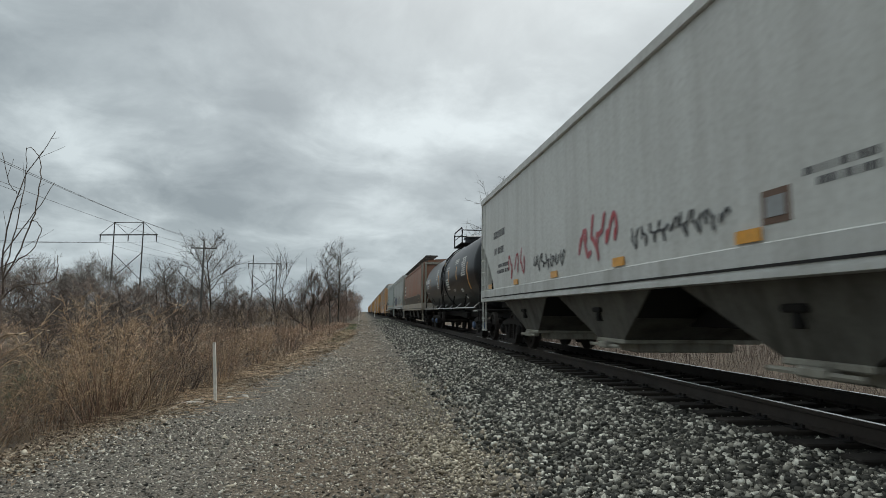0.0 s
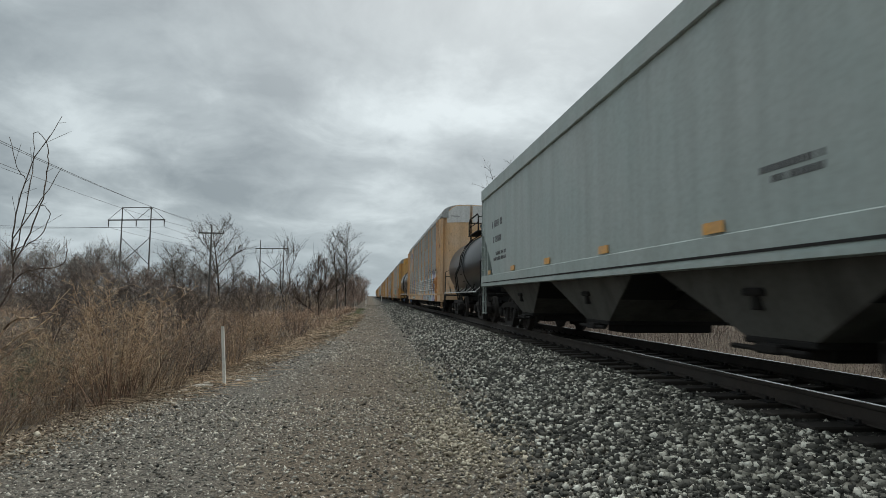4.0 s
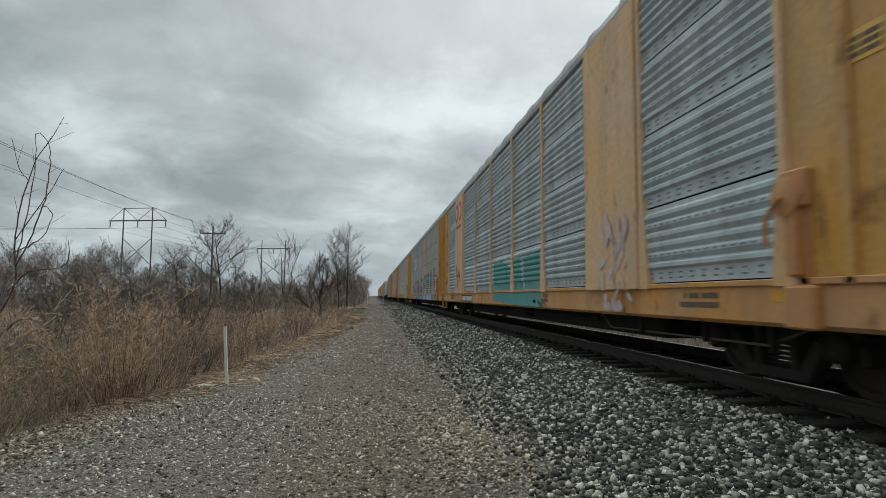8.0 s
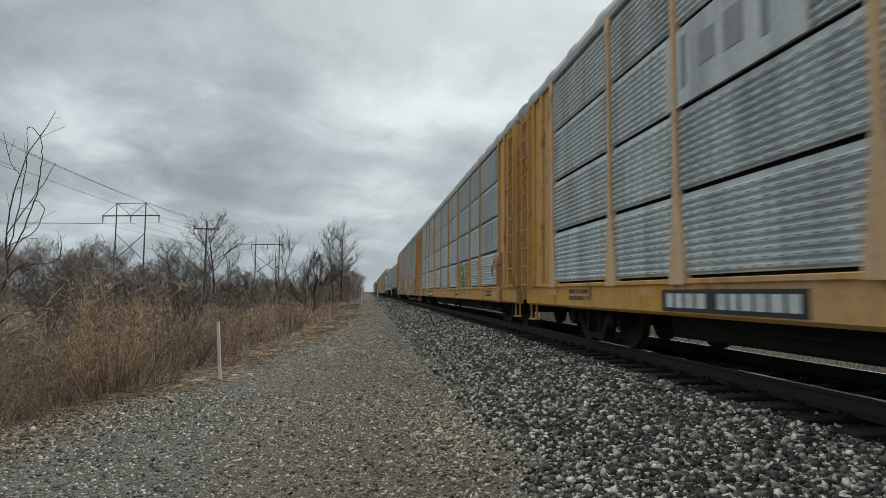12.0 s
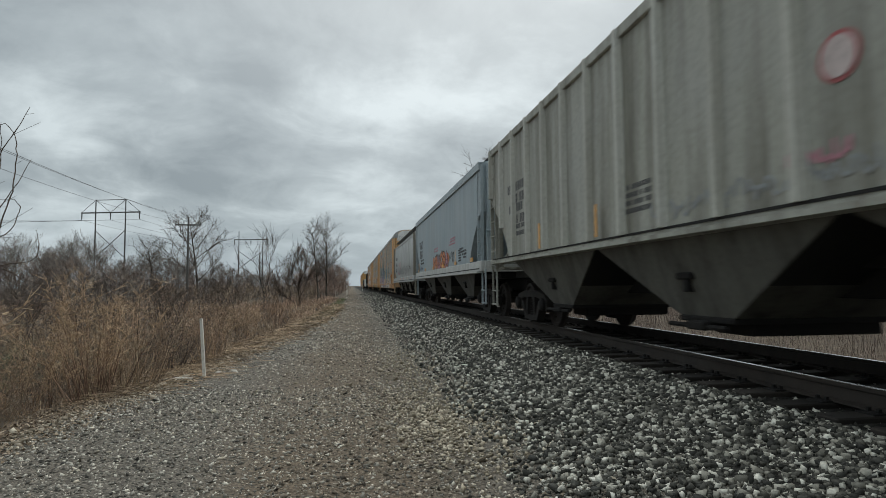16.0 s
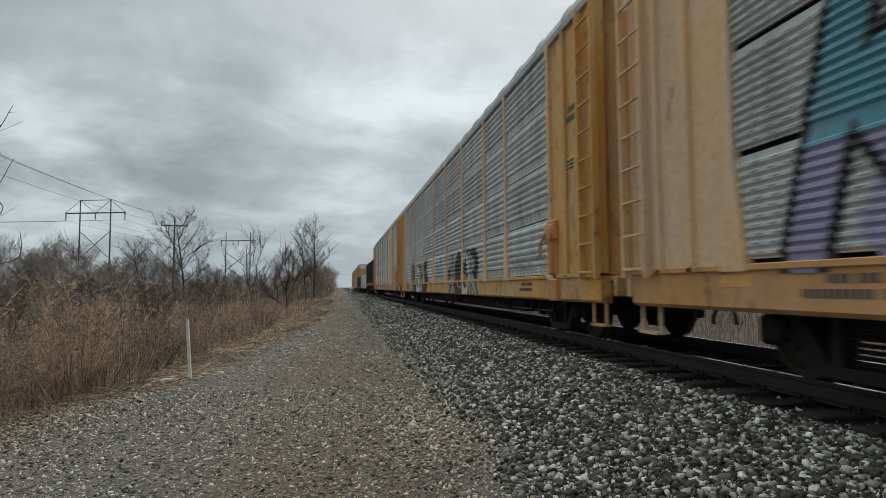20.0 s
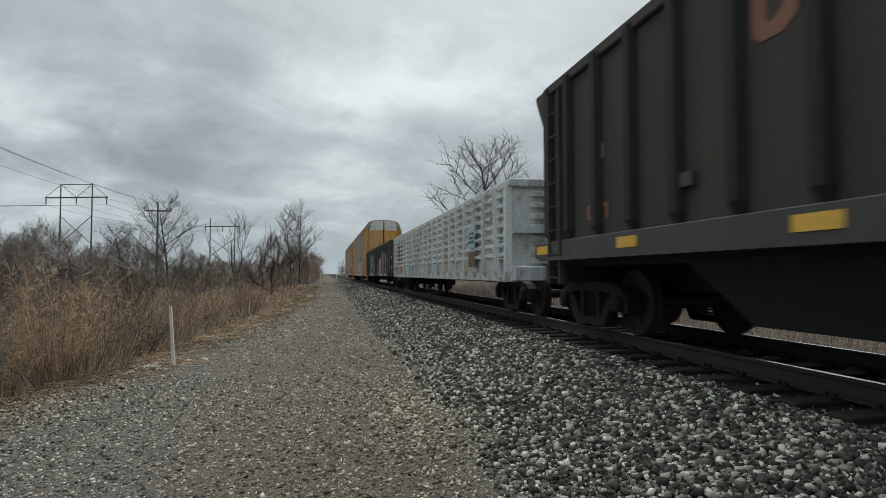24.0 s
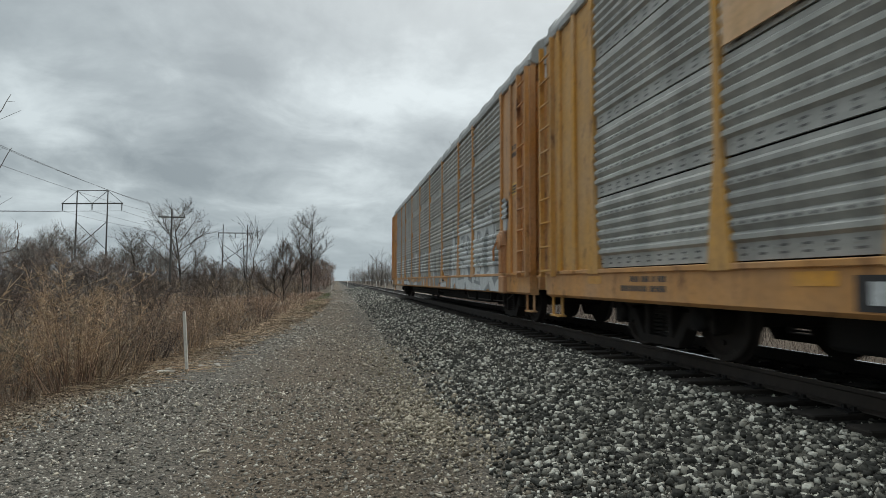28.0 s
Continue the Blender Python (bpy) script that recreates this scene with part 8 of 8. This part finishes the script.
woods(130, (-9, -2.0, 92, 330), 3.0, 5.5, 13, "redwood", "woods_along_road", "bare reddish wood lining the road in the distance")
woods(120, (16, 60, 14, 130), 5, 9, 14, "woods", "woods_behind_track", "bare wood behind the track")
woods(330, (9.5, 42, 120, 500), 7, 12.5, 15, "farwood", "woods_along_track", "bare wood lining the track in the distance")


def brush(n, xy, h0, h1, seed, mat, name, label, thick=0.006, sprawl=0.25, twigs=4, droop=0.0, low=0.2, fluff=1.0, fan=0.0):
    """Dry stems with side twigs, one mass."""
    r = np.random.default_rng(seed)
    x, y = xy[:, 0], xy[:, 1]
    n = len(x)
    h = r.uniform(h0, h1, n) * (xy[:, 2] if xy.shape[1] > 2 else 1.0)
    base = np.stack([x, y, ground_z(x, y) - 0.04], axis=1)
    lean = r.normal(0, sprawl, (n, 2))
    if fan:
        lean = lean * 0.45 + fan * xy[:, 3:5]
    mid_p = base + np.concatenate([lean * h[:, None] * 0.4, (h * 0.55)[:, None]], axis=1)
    top = mid_p + np.concatenate([lean * h[:, None] * 0.8 + r.normal(0, 0.05, (n, 2)), (h * (0.45 - droop))[:, None]], axis=1)
    k = thick * (0.8 + 0.4 * r.uniform(0, 1, n))
    grow_far = np.clip(np.hypot(x, y) / 16.0, 1.0, 5.0)
    k = k * grow_far
    out = [rods(base, mid_p, k, k * 0.75, 3), spikes(mid_p, top, k * 0.75)]
    for s in range(twigs):
        t = r.uniform(low, 1.0, n)
        p = np.where((t < 0.55)[:, None], base + (mid_p - base) * (t / 0.55)[:, None], mid_p + (top - mid_p) * ((t - 0.55) / 0.45)[:, None])
        a = r.uniform(0, 6.28, n)
        ln = h * r.uniform(0.10, 0.30, n) * fluff
        q = p + np.stack([np.cos(a) * ln * 0.8, np.sin(a) * ln * 0.8, ln * r.uniform(-0.1, 1.1, n)], axis=1)
        out.append(spikes(p, q, k * 0.62))
        u = r.uniform(0.3, 0.9, n)
        p2 = p + (q - p) * u[:, None]
        a = a + r.normal(0, 1.0, n)
        q2 = p2 + np.stack([np.cos(a) * ln * 0.5, np.sin(a) * ln * 0.5, ln * r.uniform(-0.2, 0.8, n)], axis=1)
        out.append(spikes(p2, q2, k * 0.46))
    v, f = join(out)
    return tagged(new(name, numpy_mesh(name, v, f, mat)), label, "brush", kind="stuff")


def litter_width(y):
    """Bare leaf-strewn strip between the road and the brush."""
    return 0.08 + 0.95 * np.exp(-((y - 20) / 10.0) ** 2)


def clumps(n, per, x0, x1, y0, y1, spread, seed, clear=0.6):
    """Points in clumps on the brush side of the road."""
    r = np.random.default_rng(seed)
    c = np.stack([r.uniform(x0, x1, n), r.uniform(y0, y1, n)], axis=1)
    p = np.repeat(c, per, axis=0) + r.normal(0, spread, (n * per, 2))
    tall = np.repeat(r.uniform(0.42, 1.1, n), per) * np.clip(1.25 - np.hypot(*(p - np.repeat(c, per, axis=0)).T) / (3.2 * spread), 0.45, 1.1)
    strip = litter_width(p[:, 1]) * (clear > 0.3)
    near = np.clip((road_edge(p[:, 1]) - strip - p[:, 0]) / 1.5, 0.3, 1)
    out = (p - np.repeat(c, per, axis=0)) / spread
    p = np.concatenate([p, (tall * near)[:, None], out], axis=1)
    return p[p[:, 0] < road_edge(p[:, 1]) - strip - clear * r.uniform(0.2, 1.3, len(p))]


def fan_shrub(x, y, n, h, spread, foot, seed, stem_m, tip_m, label, name="brush_shrub", lean=(0.0, 0.0), plume=10, fine=3, up=0.6, thick=0.0055):
    """Shrub of many stems that fan out from one foot, with fine sprays at their tops."""
    r = np.random.default_rng(seed)
    shrub = thing(name, label, "shrub", "shrubs in the brush", at=(x, y, float(ground_z(x, y)) - 0.04))
    a, q = r.uniform(0, 6.28, n), np.sqrt(r.uniform(0, 1, n))
    out = np.stack([np.cos(a) * q, np.sin(a) * q], axis=1)
    p = np.concatenate([out * foot + r.normal(0, foot * 0.25, (n, 2)), np.zeros((n, 1))], axis=1)
    hh = h * r.uniform(0.40, 1.12, n) * (1.08 - 0.35 * q)
    d = np.concatenate([out * spread + np.array(lean) + r.normal(0, 0.09, (n, 2)), np.ones((n, 1))], axis=1)
    rad = thick * r.uniform(0.6, 1.25, n)
    stems, line = [], [p]
    for k in range(4):
        d = d + r.normal(0, 0.10, (n, 3))
        p2 = line[-1] + d / d[:, 2:3].clip(0.5) * (hh / 4)[:, None]
        stems.append(rods(line[-1], p2, rad * (1 - 0.19 * k), rad * (1 - 0.19 * (k + 1)), 4))
        line.append(p2)
    part("stem_mass", numpy_mesh("stem_mass", *join(stems), stem_m), shrub)["kind"] = "stuff"
    tips = []
    for k in range(plume * 2):
        t = 1.2 + 2.8 * (r.uniform(0, 1, n) ** 0.7)
        i0 = np.minimum(t.astype(int), 3)
        L = np.stack(line)
        a0 = L[i0, np.arange(n)]
        s0 = a0 + (L[i0 + 1, np.arange(n)] - a0) * (t - i0)[:, None]
        dd = np.concatenate([r.normal(0, 0.55, (n, 2)) + out * 0.3, np.full((n, 1), up)], axis=1) + r.normal(0, 0.2, (n, 3))
        ln = hh * r.uniform(0.05, 0.15, n)
        e0 = s0 + dd * ln[:, None]
        tips.append(rods(s0, e0, rad * 0.36, rad * 0.22, 3))
        for _ in range(fine):
            u = r.uniform(0.25, 1.0, n)
            s1 = s0 + (e0 - s0) * u[:, None]
            e1 = s1 + (dd * 0.5 + r.normal(0, 0.5, (n, 3))) * (ln * 0.7)[:, None]
            tips.append(spikes(s1, e1, rad * 0.33))
    part("twig_crown", numpy_mesh("twig_crown", *join(tips), tip_m), shrub)["kind"] = "stuff"
    return shrub


FAN = "fan of reddish upright stems with pale feathery tops"
fan_shrub(-3.72, 9.35, 60, 1.78, 0.55, 0.34, 71, "redbrush", "plume", FAN, lean=(-0.05, 0.0), plume=8, fine=3, thick=0.0068)
fan_shrub(-3.30, 10.0, 36, 1.55, 0.40, 0.26, 72, "brush", "redbrush", FAN, lean=(0.10, 0.0), plume=6, fine=2, thick=0.0068)
fan_shrub(-4.6, 9.6, 40, 1.45, 0.60, 0.34, 73, "redbrush", "plume", FAN, lean=(-0.2, 0.0), plume=8, fine=3, thick=0.0065)
fan_shrub(-3.45, 12.3, 36, 1.75, 0.48, 0.22, 74, "darktwig", "redbrush", "thin dark shrub with spreading stems", lean=(0.08, 0.0), plume=7, fine=2)
fan_shrub(-3.1, 13.4, 34, 1.35, 0.34, 0.24, 75, "straw", "redbrush", "shrub of pale dead stalks and brown twigs", plume=6, fine=2)
fan_shrub(-5.2, 8.1, 50, 1.25, 0.55, 0.35, 76, "redbrush", "plume", "low reddish shrub with pale tips", plume=9)
fan_shrub(-4.35, 7.3, 40, 0.95, 0.7, 0.32, 77, "brush", "redbrush", "low tangled brown shrub", plume=8, up=0.3)
fan_shrub(-4.9, 6.4, 40, 0.95, 0.8, 0.35, 78, "woods", "brush", "low tangled grey-brown shrub", plume=8, up=0.2)
r_ = np.random.default_rng(79)
for i in range(46):
    y = float(r_.uniform(8.5, 34))
    x = float(road_edge(y) - 1.1 - abs(r_.normal(0, 1.0)) * (1.2 + y * 0.16))
    m1, m2, lab = (("redbrush", "redbrush", "reddish brown shrub of fine twigs"), ("woods", "woods", "grey-brown shrub of tangled twigs"), ("redbrush", "plume", "brown shrub with pale feathery tops"), ("brush", "brush", "tan shrub of dry stems"))[i % 4]
    fan_shrub(x, y, 26, float(r_.uniform(0.9, 1.55)), float(r_.uniform(0.35, 0.75)), 0.25, 200 + i, m1, m2, lab, plume=8, fine=2, up=float(r_.uniform(0.1, 0.6)), thick=0.0055 * max(1.0, y / 15))
brush(0, clumps(90, 13, -9.5, -2.6, 4, 24, 0.3, 21, 0.25), 0.5, 1.1, 31, "under", "dry_brush", "dense brown dry weeds beside the road", 0.0055, 0.55, 5, droop=0.12, fluff=1.3)
brush(0, clumps(90, 14, -9, -2.6, 4, 24, 0.5, 46, 0.25), 0.35, 0.8, 47, "under", "dry_brush", "low tangled dry weeds beside the road", 0.0045, 0.7, 6, droop=0.15, fluff=1.4)
brush(0, clumps(120, 13, -16, -4.6, 6, 28, 0.4, 29), 0.7, 1.5, 42, "under", "grey_brush", "grey-brown tangled brush", 0.007, 0.75, 7, droop=0.15, fluff=1.4)
brush(0, clumps(12, 26, -8.0, -5.6, 11, 17, 0.4, 50), 0.8, 1.3, 51, "vine", "green_brush", "dull green vines tangled in the brush", 0.005, 0.6, 8, droop=0.1, fluff=1.1)
brush(0, clumps(26, 3, -4.8, -2.5, 8, 15, 0.25, 52, 0.2), 0.5, 1.1, 53, "straw", "dead_stalks", "pale dead stalks at the edge of the brush", 0.006, 0.25, 1)
brush(0, clumps(190, 16, -32, -1.5, 20, 62, 0.9, 23, 0.3), 0.4, 1.0, 33, "brush", "dry_brush", "dense tan and brown dry weeds beside the road", 0.006, 0.4, 4, fluff=1.5)
brush(0, clumps(150, 14, -34, -2.4, 20, 70, 0.7, 24, 0.5), 0.5, 1.2, 34, "redbrush", "red_brush", "reddish brown upright shrubs in the brush", 0.006, 0.34, 4, fluff=1.3, fan=0.2)
brush(0, clumps(190, 16, -75, -2.0, 55, 130, 1.6, 25, 0.6), 1.0, 2.3, 35, "farwood", "far_brush", "brown brush in the distance", 0.005, 0.35, 5, fluff=1.2)
brush(0, clumps(130, 15, -60, -9, 16, 60, 1.2, 26, 0.6), 0.8, 1.8, 36, "woods", "grey_brush", "grey-brown tangled brush", 0.005, 0.42, 6, fluff=1.2)
brush(0, clumps(110, 20, -8, -1.6, 26, 80, 0.5, 44, 0.2), 0.35, 0.95, 45, "redbrush", "dry_brush", "pale brown dry weeds close to the road", 0.0045, 0.3, 5, fluff=1.1)
brush(0, clumps(230, 22, -7, -1.2, 8, 50, 0.4, 27, 0.12), 0.08, 0.26, 37, "straw", "dead_grass", "pale dead grass along the road", 0.003, 0.7, 2)

# leaf litter and fallen sticks on the strip beside the road
r_ = np.random.default_rng(61)
ly = 4 + 44 * r_.uniform(0, 1, 26000) ** 1.6
lx = road_edge(ly) + 0.38 * r_.normal(0.6, 0.5, 26000) - (litter_width(ly) + 0.9) * r_.uniform(0, 1, 26000) + 0.1
lp = np.stack([lx, ly, ground_z(lx, ly) + 0.014], axis=1)
la, ll = r_.uniform(0, 6.28, 26000), 0.5 * r_.uniform(0.02, 0.058, 26000) * np.clip(ly / 14, 0.8, 2)
ux = np.stack([np.cos(la), np.sin(la), r_.normal(0, 0.35, 26000)], axis=1) * ll[:, None]
uy = np.stack([-np.sin(la), np.cos(la), r_.normal(0, 0.35, 26000)], axis=1) * (ll * 0.6)[:, None]
lift = np.stack([0 * ll, 0 * ll, ll * 0.5], axis=1)
lv = np.stack([lp - ux, lp - uy + lift, lp + ux + lift * 0.4, lp + uy + lift], axis=1).reshape(-1, 3)
tagged(new("leaf_litter", numpy_mesh("leaf_litter", lv, np.arange(4 * 26000).reshape(-1, 4), "litter")), "brown dead leaves strewn along the road's edge", "leaf litter", kind="stuff")
k_ = r_.choice(np.flatnonzero(ly > 8.5), 5200)
st = lp[k_] + np.array([0, 0, 0.02])
sd = r_.normal(0, 1, (5200, 3)) * np.array([1, 1, 0.12])
sd = sd / np.linalg.norm(sd, axis=1, keepdims=True) * r_.uniform(0.08, 0.5, (5200, 1))
tagged(new("fallen_sticks", numpy_mesh("fallen_sticks", *rods(st, st + sd, np.full(5200, 0.004) * np.clip(st[:, 1] / 14, 0.8, 2), np.full(5200, 0.003), 3), "brush")), "dry sticks and straw lying along the road", "sticks", kind="stuff")
# mossy tufts down the middle of the road
my, mx = r_.uniform(5, 60, 5000), None
mx = np.where(r_.uniform(0, 1, 5000) < 0.6, r_.normal(0.5, 0.22, 5000), r_.normal(1.25, 0.16, 5000)) + 0.12 * np.sin(my * 0.9)
keep = np.sin(my * 1.7) + np.sin(my * 0.73 + 1) + r_.normal(0, 0.6, 5000) > 0.4
brush(0, np.stack([mx[keep], my[keep]], axis=1), 0.02, 0.06, 62, "moss", "moss_tufts", "short mossy tufts in the gravel road", 0.0035, 0.9, 2)
gy = r_.uniform(28, 70, 1300)
brush(0, np.stack([road_edge(gy) + r_.normal(-0.1, 0.25, 1300), gy], axis=1), 0.05, 0.2, 63, "moss", "green_grass", "low green grass at the edge of the road", 0.003, 0.5, 2)
r_ = np.random.default_rng(40)
right = np.stack([r_.uniform(9.2, 20, 3000), r_.uniform(3, 60, 3000)], axis=1)
brush(0, right, 0.4, 1.4, 38, "woods", "brush_behind_track", "dry brown weeds behind the track", 0.006, 0.25, 4)
right = np.stack([r_.uniform(8.8, 13, 2300), r_.uniform(3, 45, 2300)], axis=1)
brush(0, right, 0.15, 0.45, 39, "woods", "grass_behind_track", "pale dead grass behind the track", 0.004, 0.5, 2)

# ---- stake, marker posts ----
stake = thing("marker_stake", "slightly leaning white wooden marker stake at the road's edge", "stake", at=(-2.38, 10.33, -0.02))
s = Shape().loft([[(-0.022 + dx, -0.022, z), (0.022 + dx, -0.022, z), (0.022 + dx, 0.022, z), (-0.022 + dx, 0.022, z)] for z, dx in ((-0.2, 0.014), (0.5, -0.034), (0.96, -0.066), (0.985, -0.068))])
me = s.mesh("stake")
me.materials.append(M["whitepaint"])
part("post", me, stake)
for x, y, s, a, h in ((-2.66, 10.15, 0.15, 20, 0.4), (-2.2, 10.6, 0.11, 70, 0.9), (-1.98, 10.75, 0.09, 130, 0.9)):
    ob = tagged(new("rock", stones(np.array([[1e-6, 900.0]]), np.array([1.0]), 0.0, "rock", "rock")), "pale flat limestone rock beside the white stake", "rock", "rocks at the stake")
    co = np.array([q.co for q in ob.data.vertices])
    ob.data.vertices.foreach_set("co", (co - co.mean(axis=0)).astype(np.float32).ravel())
    ob.location, ob.scale, ob.rotation_euler = (x, y, float(ground_z(x, y)) + 0.25 * s * h), (s * 1.3, s, s * h * 0.6), (0, 0, radians(a))
for x, y, h in ((-0.95, 111.7, 1.7), (2.6, 150.0, 1.4), (8.3, 128.0, 1.6), (8.6, 108.0, 1.3)):
    p = thing("marker_post", "small white trackside marker post", "marker post", "trackside marker posts", at=(x, y, float(ground_z(x, y))))
    me = mesh_of(("marker", h), lambda: Shape().box(-0.07, 0.07, -0.05, 0.05, -0.1, h, 0.01), "whitepaint")
    part("post", me, p)


# ---- power line ----
def pylon(x, y, h, gap, arm, turn, label, guard=True):
    """H-frame: two poles, crossarm, braces, insulators."""
    t = thing("power_pylon", label, "power pylon", "pylons of the power line", at=(x, y, float(ground_z(x, y)) - 0.1))
    t.rotation_euler[2] = radians(turn)
    za = h * 0.865
    for k in (-1, 1):
        part("pole", mesh_of(("pole", h), lambda: Shape().tube([(0, 0, 0), (0, 0, h * 0.5), (0, 0, h)], [0.20, 0.17, 0.12], 8), "pole"), t, (k * gap / 2, 0, 0))
    part("crossarm", mesh_of(("crossarm", arm), lambda: Shape().box(-arm / 2, arm / 2, -0.12, 0.12, -0.14, 0.14, 0.02), "pole"), t, (0, 0, za))
    if guard:
        part("top_beam", mesh_of(("top_beam", gap), lambda: Shape().box(-gap / 2, gap / 2, -0.08, 0.08, -0.08, 0.08, 0.02), "pole"), t, (0, 0, h - 0.1))
        b = Shape()
        for k in (-1, 1):
            b.tube([(k * gap / 2, 0, h - 0.1), (k * arm / 2, 0, za)], 0.06, 5).tube([(k * gap / 2, 0, h - 0.1), (0, 0, za)], 0.06, 5)
        me = b.mesh("arm_brace")
        me.materials.append(M["pole"])
        part("arm_brace", me, t)
    b = Shape().tube([(-gap / 2, 0, h * 0.40), (gap / 2, 0, h * 0.68)], 0.09, 5).tube([(gap / 2, 0, h * 0.40), (-gap / 2, 0, h * 0.68)], 0.09, 5)
    me = b.mesh("cross_brace")
    me.materials.append(M["pole"])
    part("cross_brace", me, t)
    for q in (-arm / 2 + 0.2, 0.0, arm / 2 - 0.2):
        part("insulator", mesh_of("insulator", lambda: Shape().disc(2, (0, 0, 0), (0.03, 0.13, 0.13, 0.05, 0.13, 0.13, 0.05, 0.13, 0.03), (0, -0.1, -0.5, -0.55, -0.6, -1.0, -1.05, -1.1, -1.6), 8), "pole"), t, (q, 0, za - 0.12))
    return [(t, (q, 0, za - 1.7)) for q in (-arm / 2 + 0.2, 0.0, arm / 2 - 0.2)] + ([(t, (k * gap / 2, 0, h)) for k in (-1, 1)] if guard else [])


LINE_A = (pylon(-108.0, 112.0, 19.5, 7.4, 11.0, -40, "H-frame power pylon with a single crossarm", False),
          pylon(-55.5, 147.1, 22.7, 7.35, 14.6, -14, "dark H-frame power pylon in the brush"),
          pylon(-31.0, 190.0, 19.2, 7.4, 10.6, -8, "H-frame power pylon with a single crossarm", False))


def wood_pole(x, y, h, turn):
    """Single pole with one crossarm and three pins."""
    t = thing("utility_pole", "weathered wooden utility pole with one crossarm", "utility pole", "poles of the lower line", at=(x, y, float(ground_z(x, y)) - 0.1))
    t.rotation_euler[2] = radians(turn)
    part("pole", mesh_of(("pole", h), lambda: Shape().tube([(0, 0, 0), (0, 0, h * 0.5), (0, 0, h)], [0.16, 0.14, 0.10], 8), "pole"), t)
    part("crossarm", mesh_of("small_arm", lambda: Shape().box(-1.55, 1.55, -0.07, 0.07, -0.08, 0.08, 0.01), "pole"), t, (0, 0, h - 0.65))
    pins = (-1.45, 0.0, 1.45)
    for q in pins:
        part("insulator", mesh_of("pin", lambda: Shape().disc(2, (0, 0, 0), (0.03, 0.06, 0.08, 0.04), (0, 0.1, 0.28, 0.36), 8), "pole"), t, (q, 0, h - 0.57 if q else h))
    return [(t, (q, 0, h - 0.25 if q else h + 0.3)) for q in pins]


LINE_B = (wood_pole(-20.2, 8.0, 11.4, 2), wood_pole(-20.3, 78.0, 10.6, 4), wood_pole(-41.0, 184.0, 11.0, 10))


def span(a, b, sag, thick, name="power_cable"):
    a, b = Vector(a), Vector(b)
    pts = []
    for k in range(17):
        u = k / 16
        p = a.lerp(b, u)
        pts.append((p.x, p.y, p.z - sag * 4 * u * (1 - u)))
    me = Shape().tube(pts, thick, 5).mesh(name)
    me.materials.append(M["wire"])
    tagged(new(name, me), "thin dark power cable strung between pylons", "power cable", "cables of the power line")


bpy.context.view_layer.update()
for line in (LINE_A, LINE_B):
    for one, two in zip(line, line[1:]):
        for (t1, p1), (t2, p2) in zip(one, two):
            span(t1.matrix_world @ Vector(p1), t2.matrix_world @ Vector(p2), 1.1, 0.014 if line is LINE_B else 0.028)


# ---- what moves ----
# metres by which the train lags its even speed, at whole seconds
LAG = {0: 0.0, 5: 0.0, 6: 0.0, 7: -0.5, 8: 0.0, 9: 0.05, 10: -0.33, 11: -0.12, 12: -0.08, 13: 0.0, 15: 0.3, 16: 0.0, 17: -0.2, 18: -0.2, 19: 0.28, 20: 0.13, 21: 0.83, 22: 0.8, 24: 0.8, 25: 0.6, 26: 0.25, 27: 1.33, 28: 1.75}


def motions():
    """The train rolls past at a nearly even speed, its wheels turning with it."""
    for car, y in CARS:
        walk(car, [(t, pose(TRACK_X, y - V * t + float(np.interp(t, list(LAG), list(LAG.values()))), RAIL_Z)) for t in range(29)])
    step = math.degrees(V / WHEEL_R) / FPS
    for k in (1, -1):
        first = WHEELSETS[k][0]
        walk(first, [(i / FPS, pose(0, k * AXLE_Y, WHEEL_R, (step * i) % 360.0)) for i in range(28 * FPS + 1)])
        keyed = first.animation_data
        for w in WHEELSETS[k][1:]:
            w.rotation_mode = "QUATERNION"
            data = w.animation_data_create()
            data.action = keyed.action
            data.action_slot = keyed.action_slot


motions()
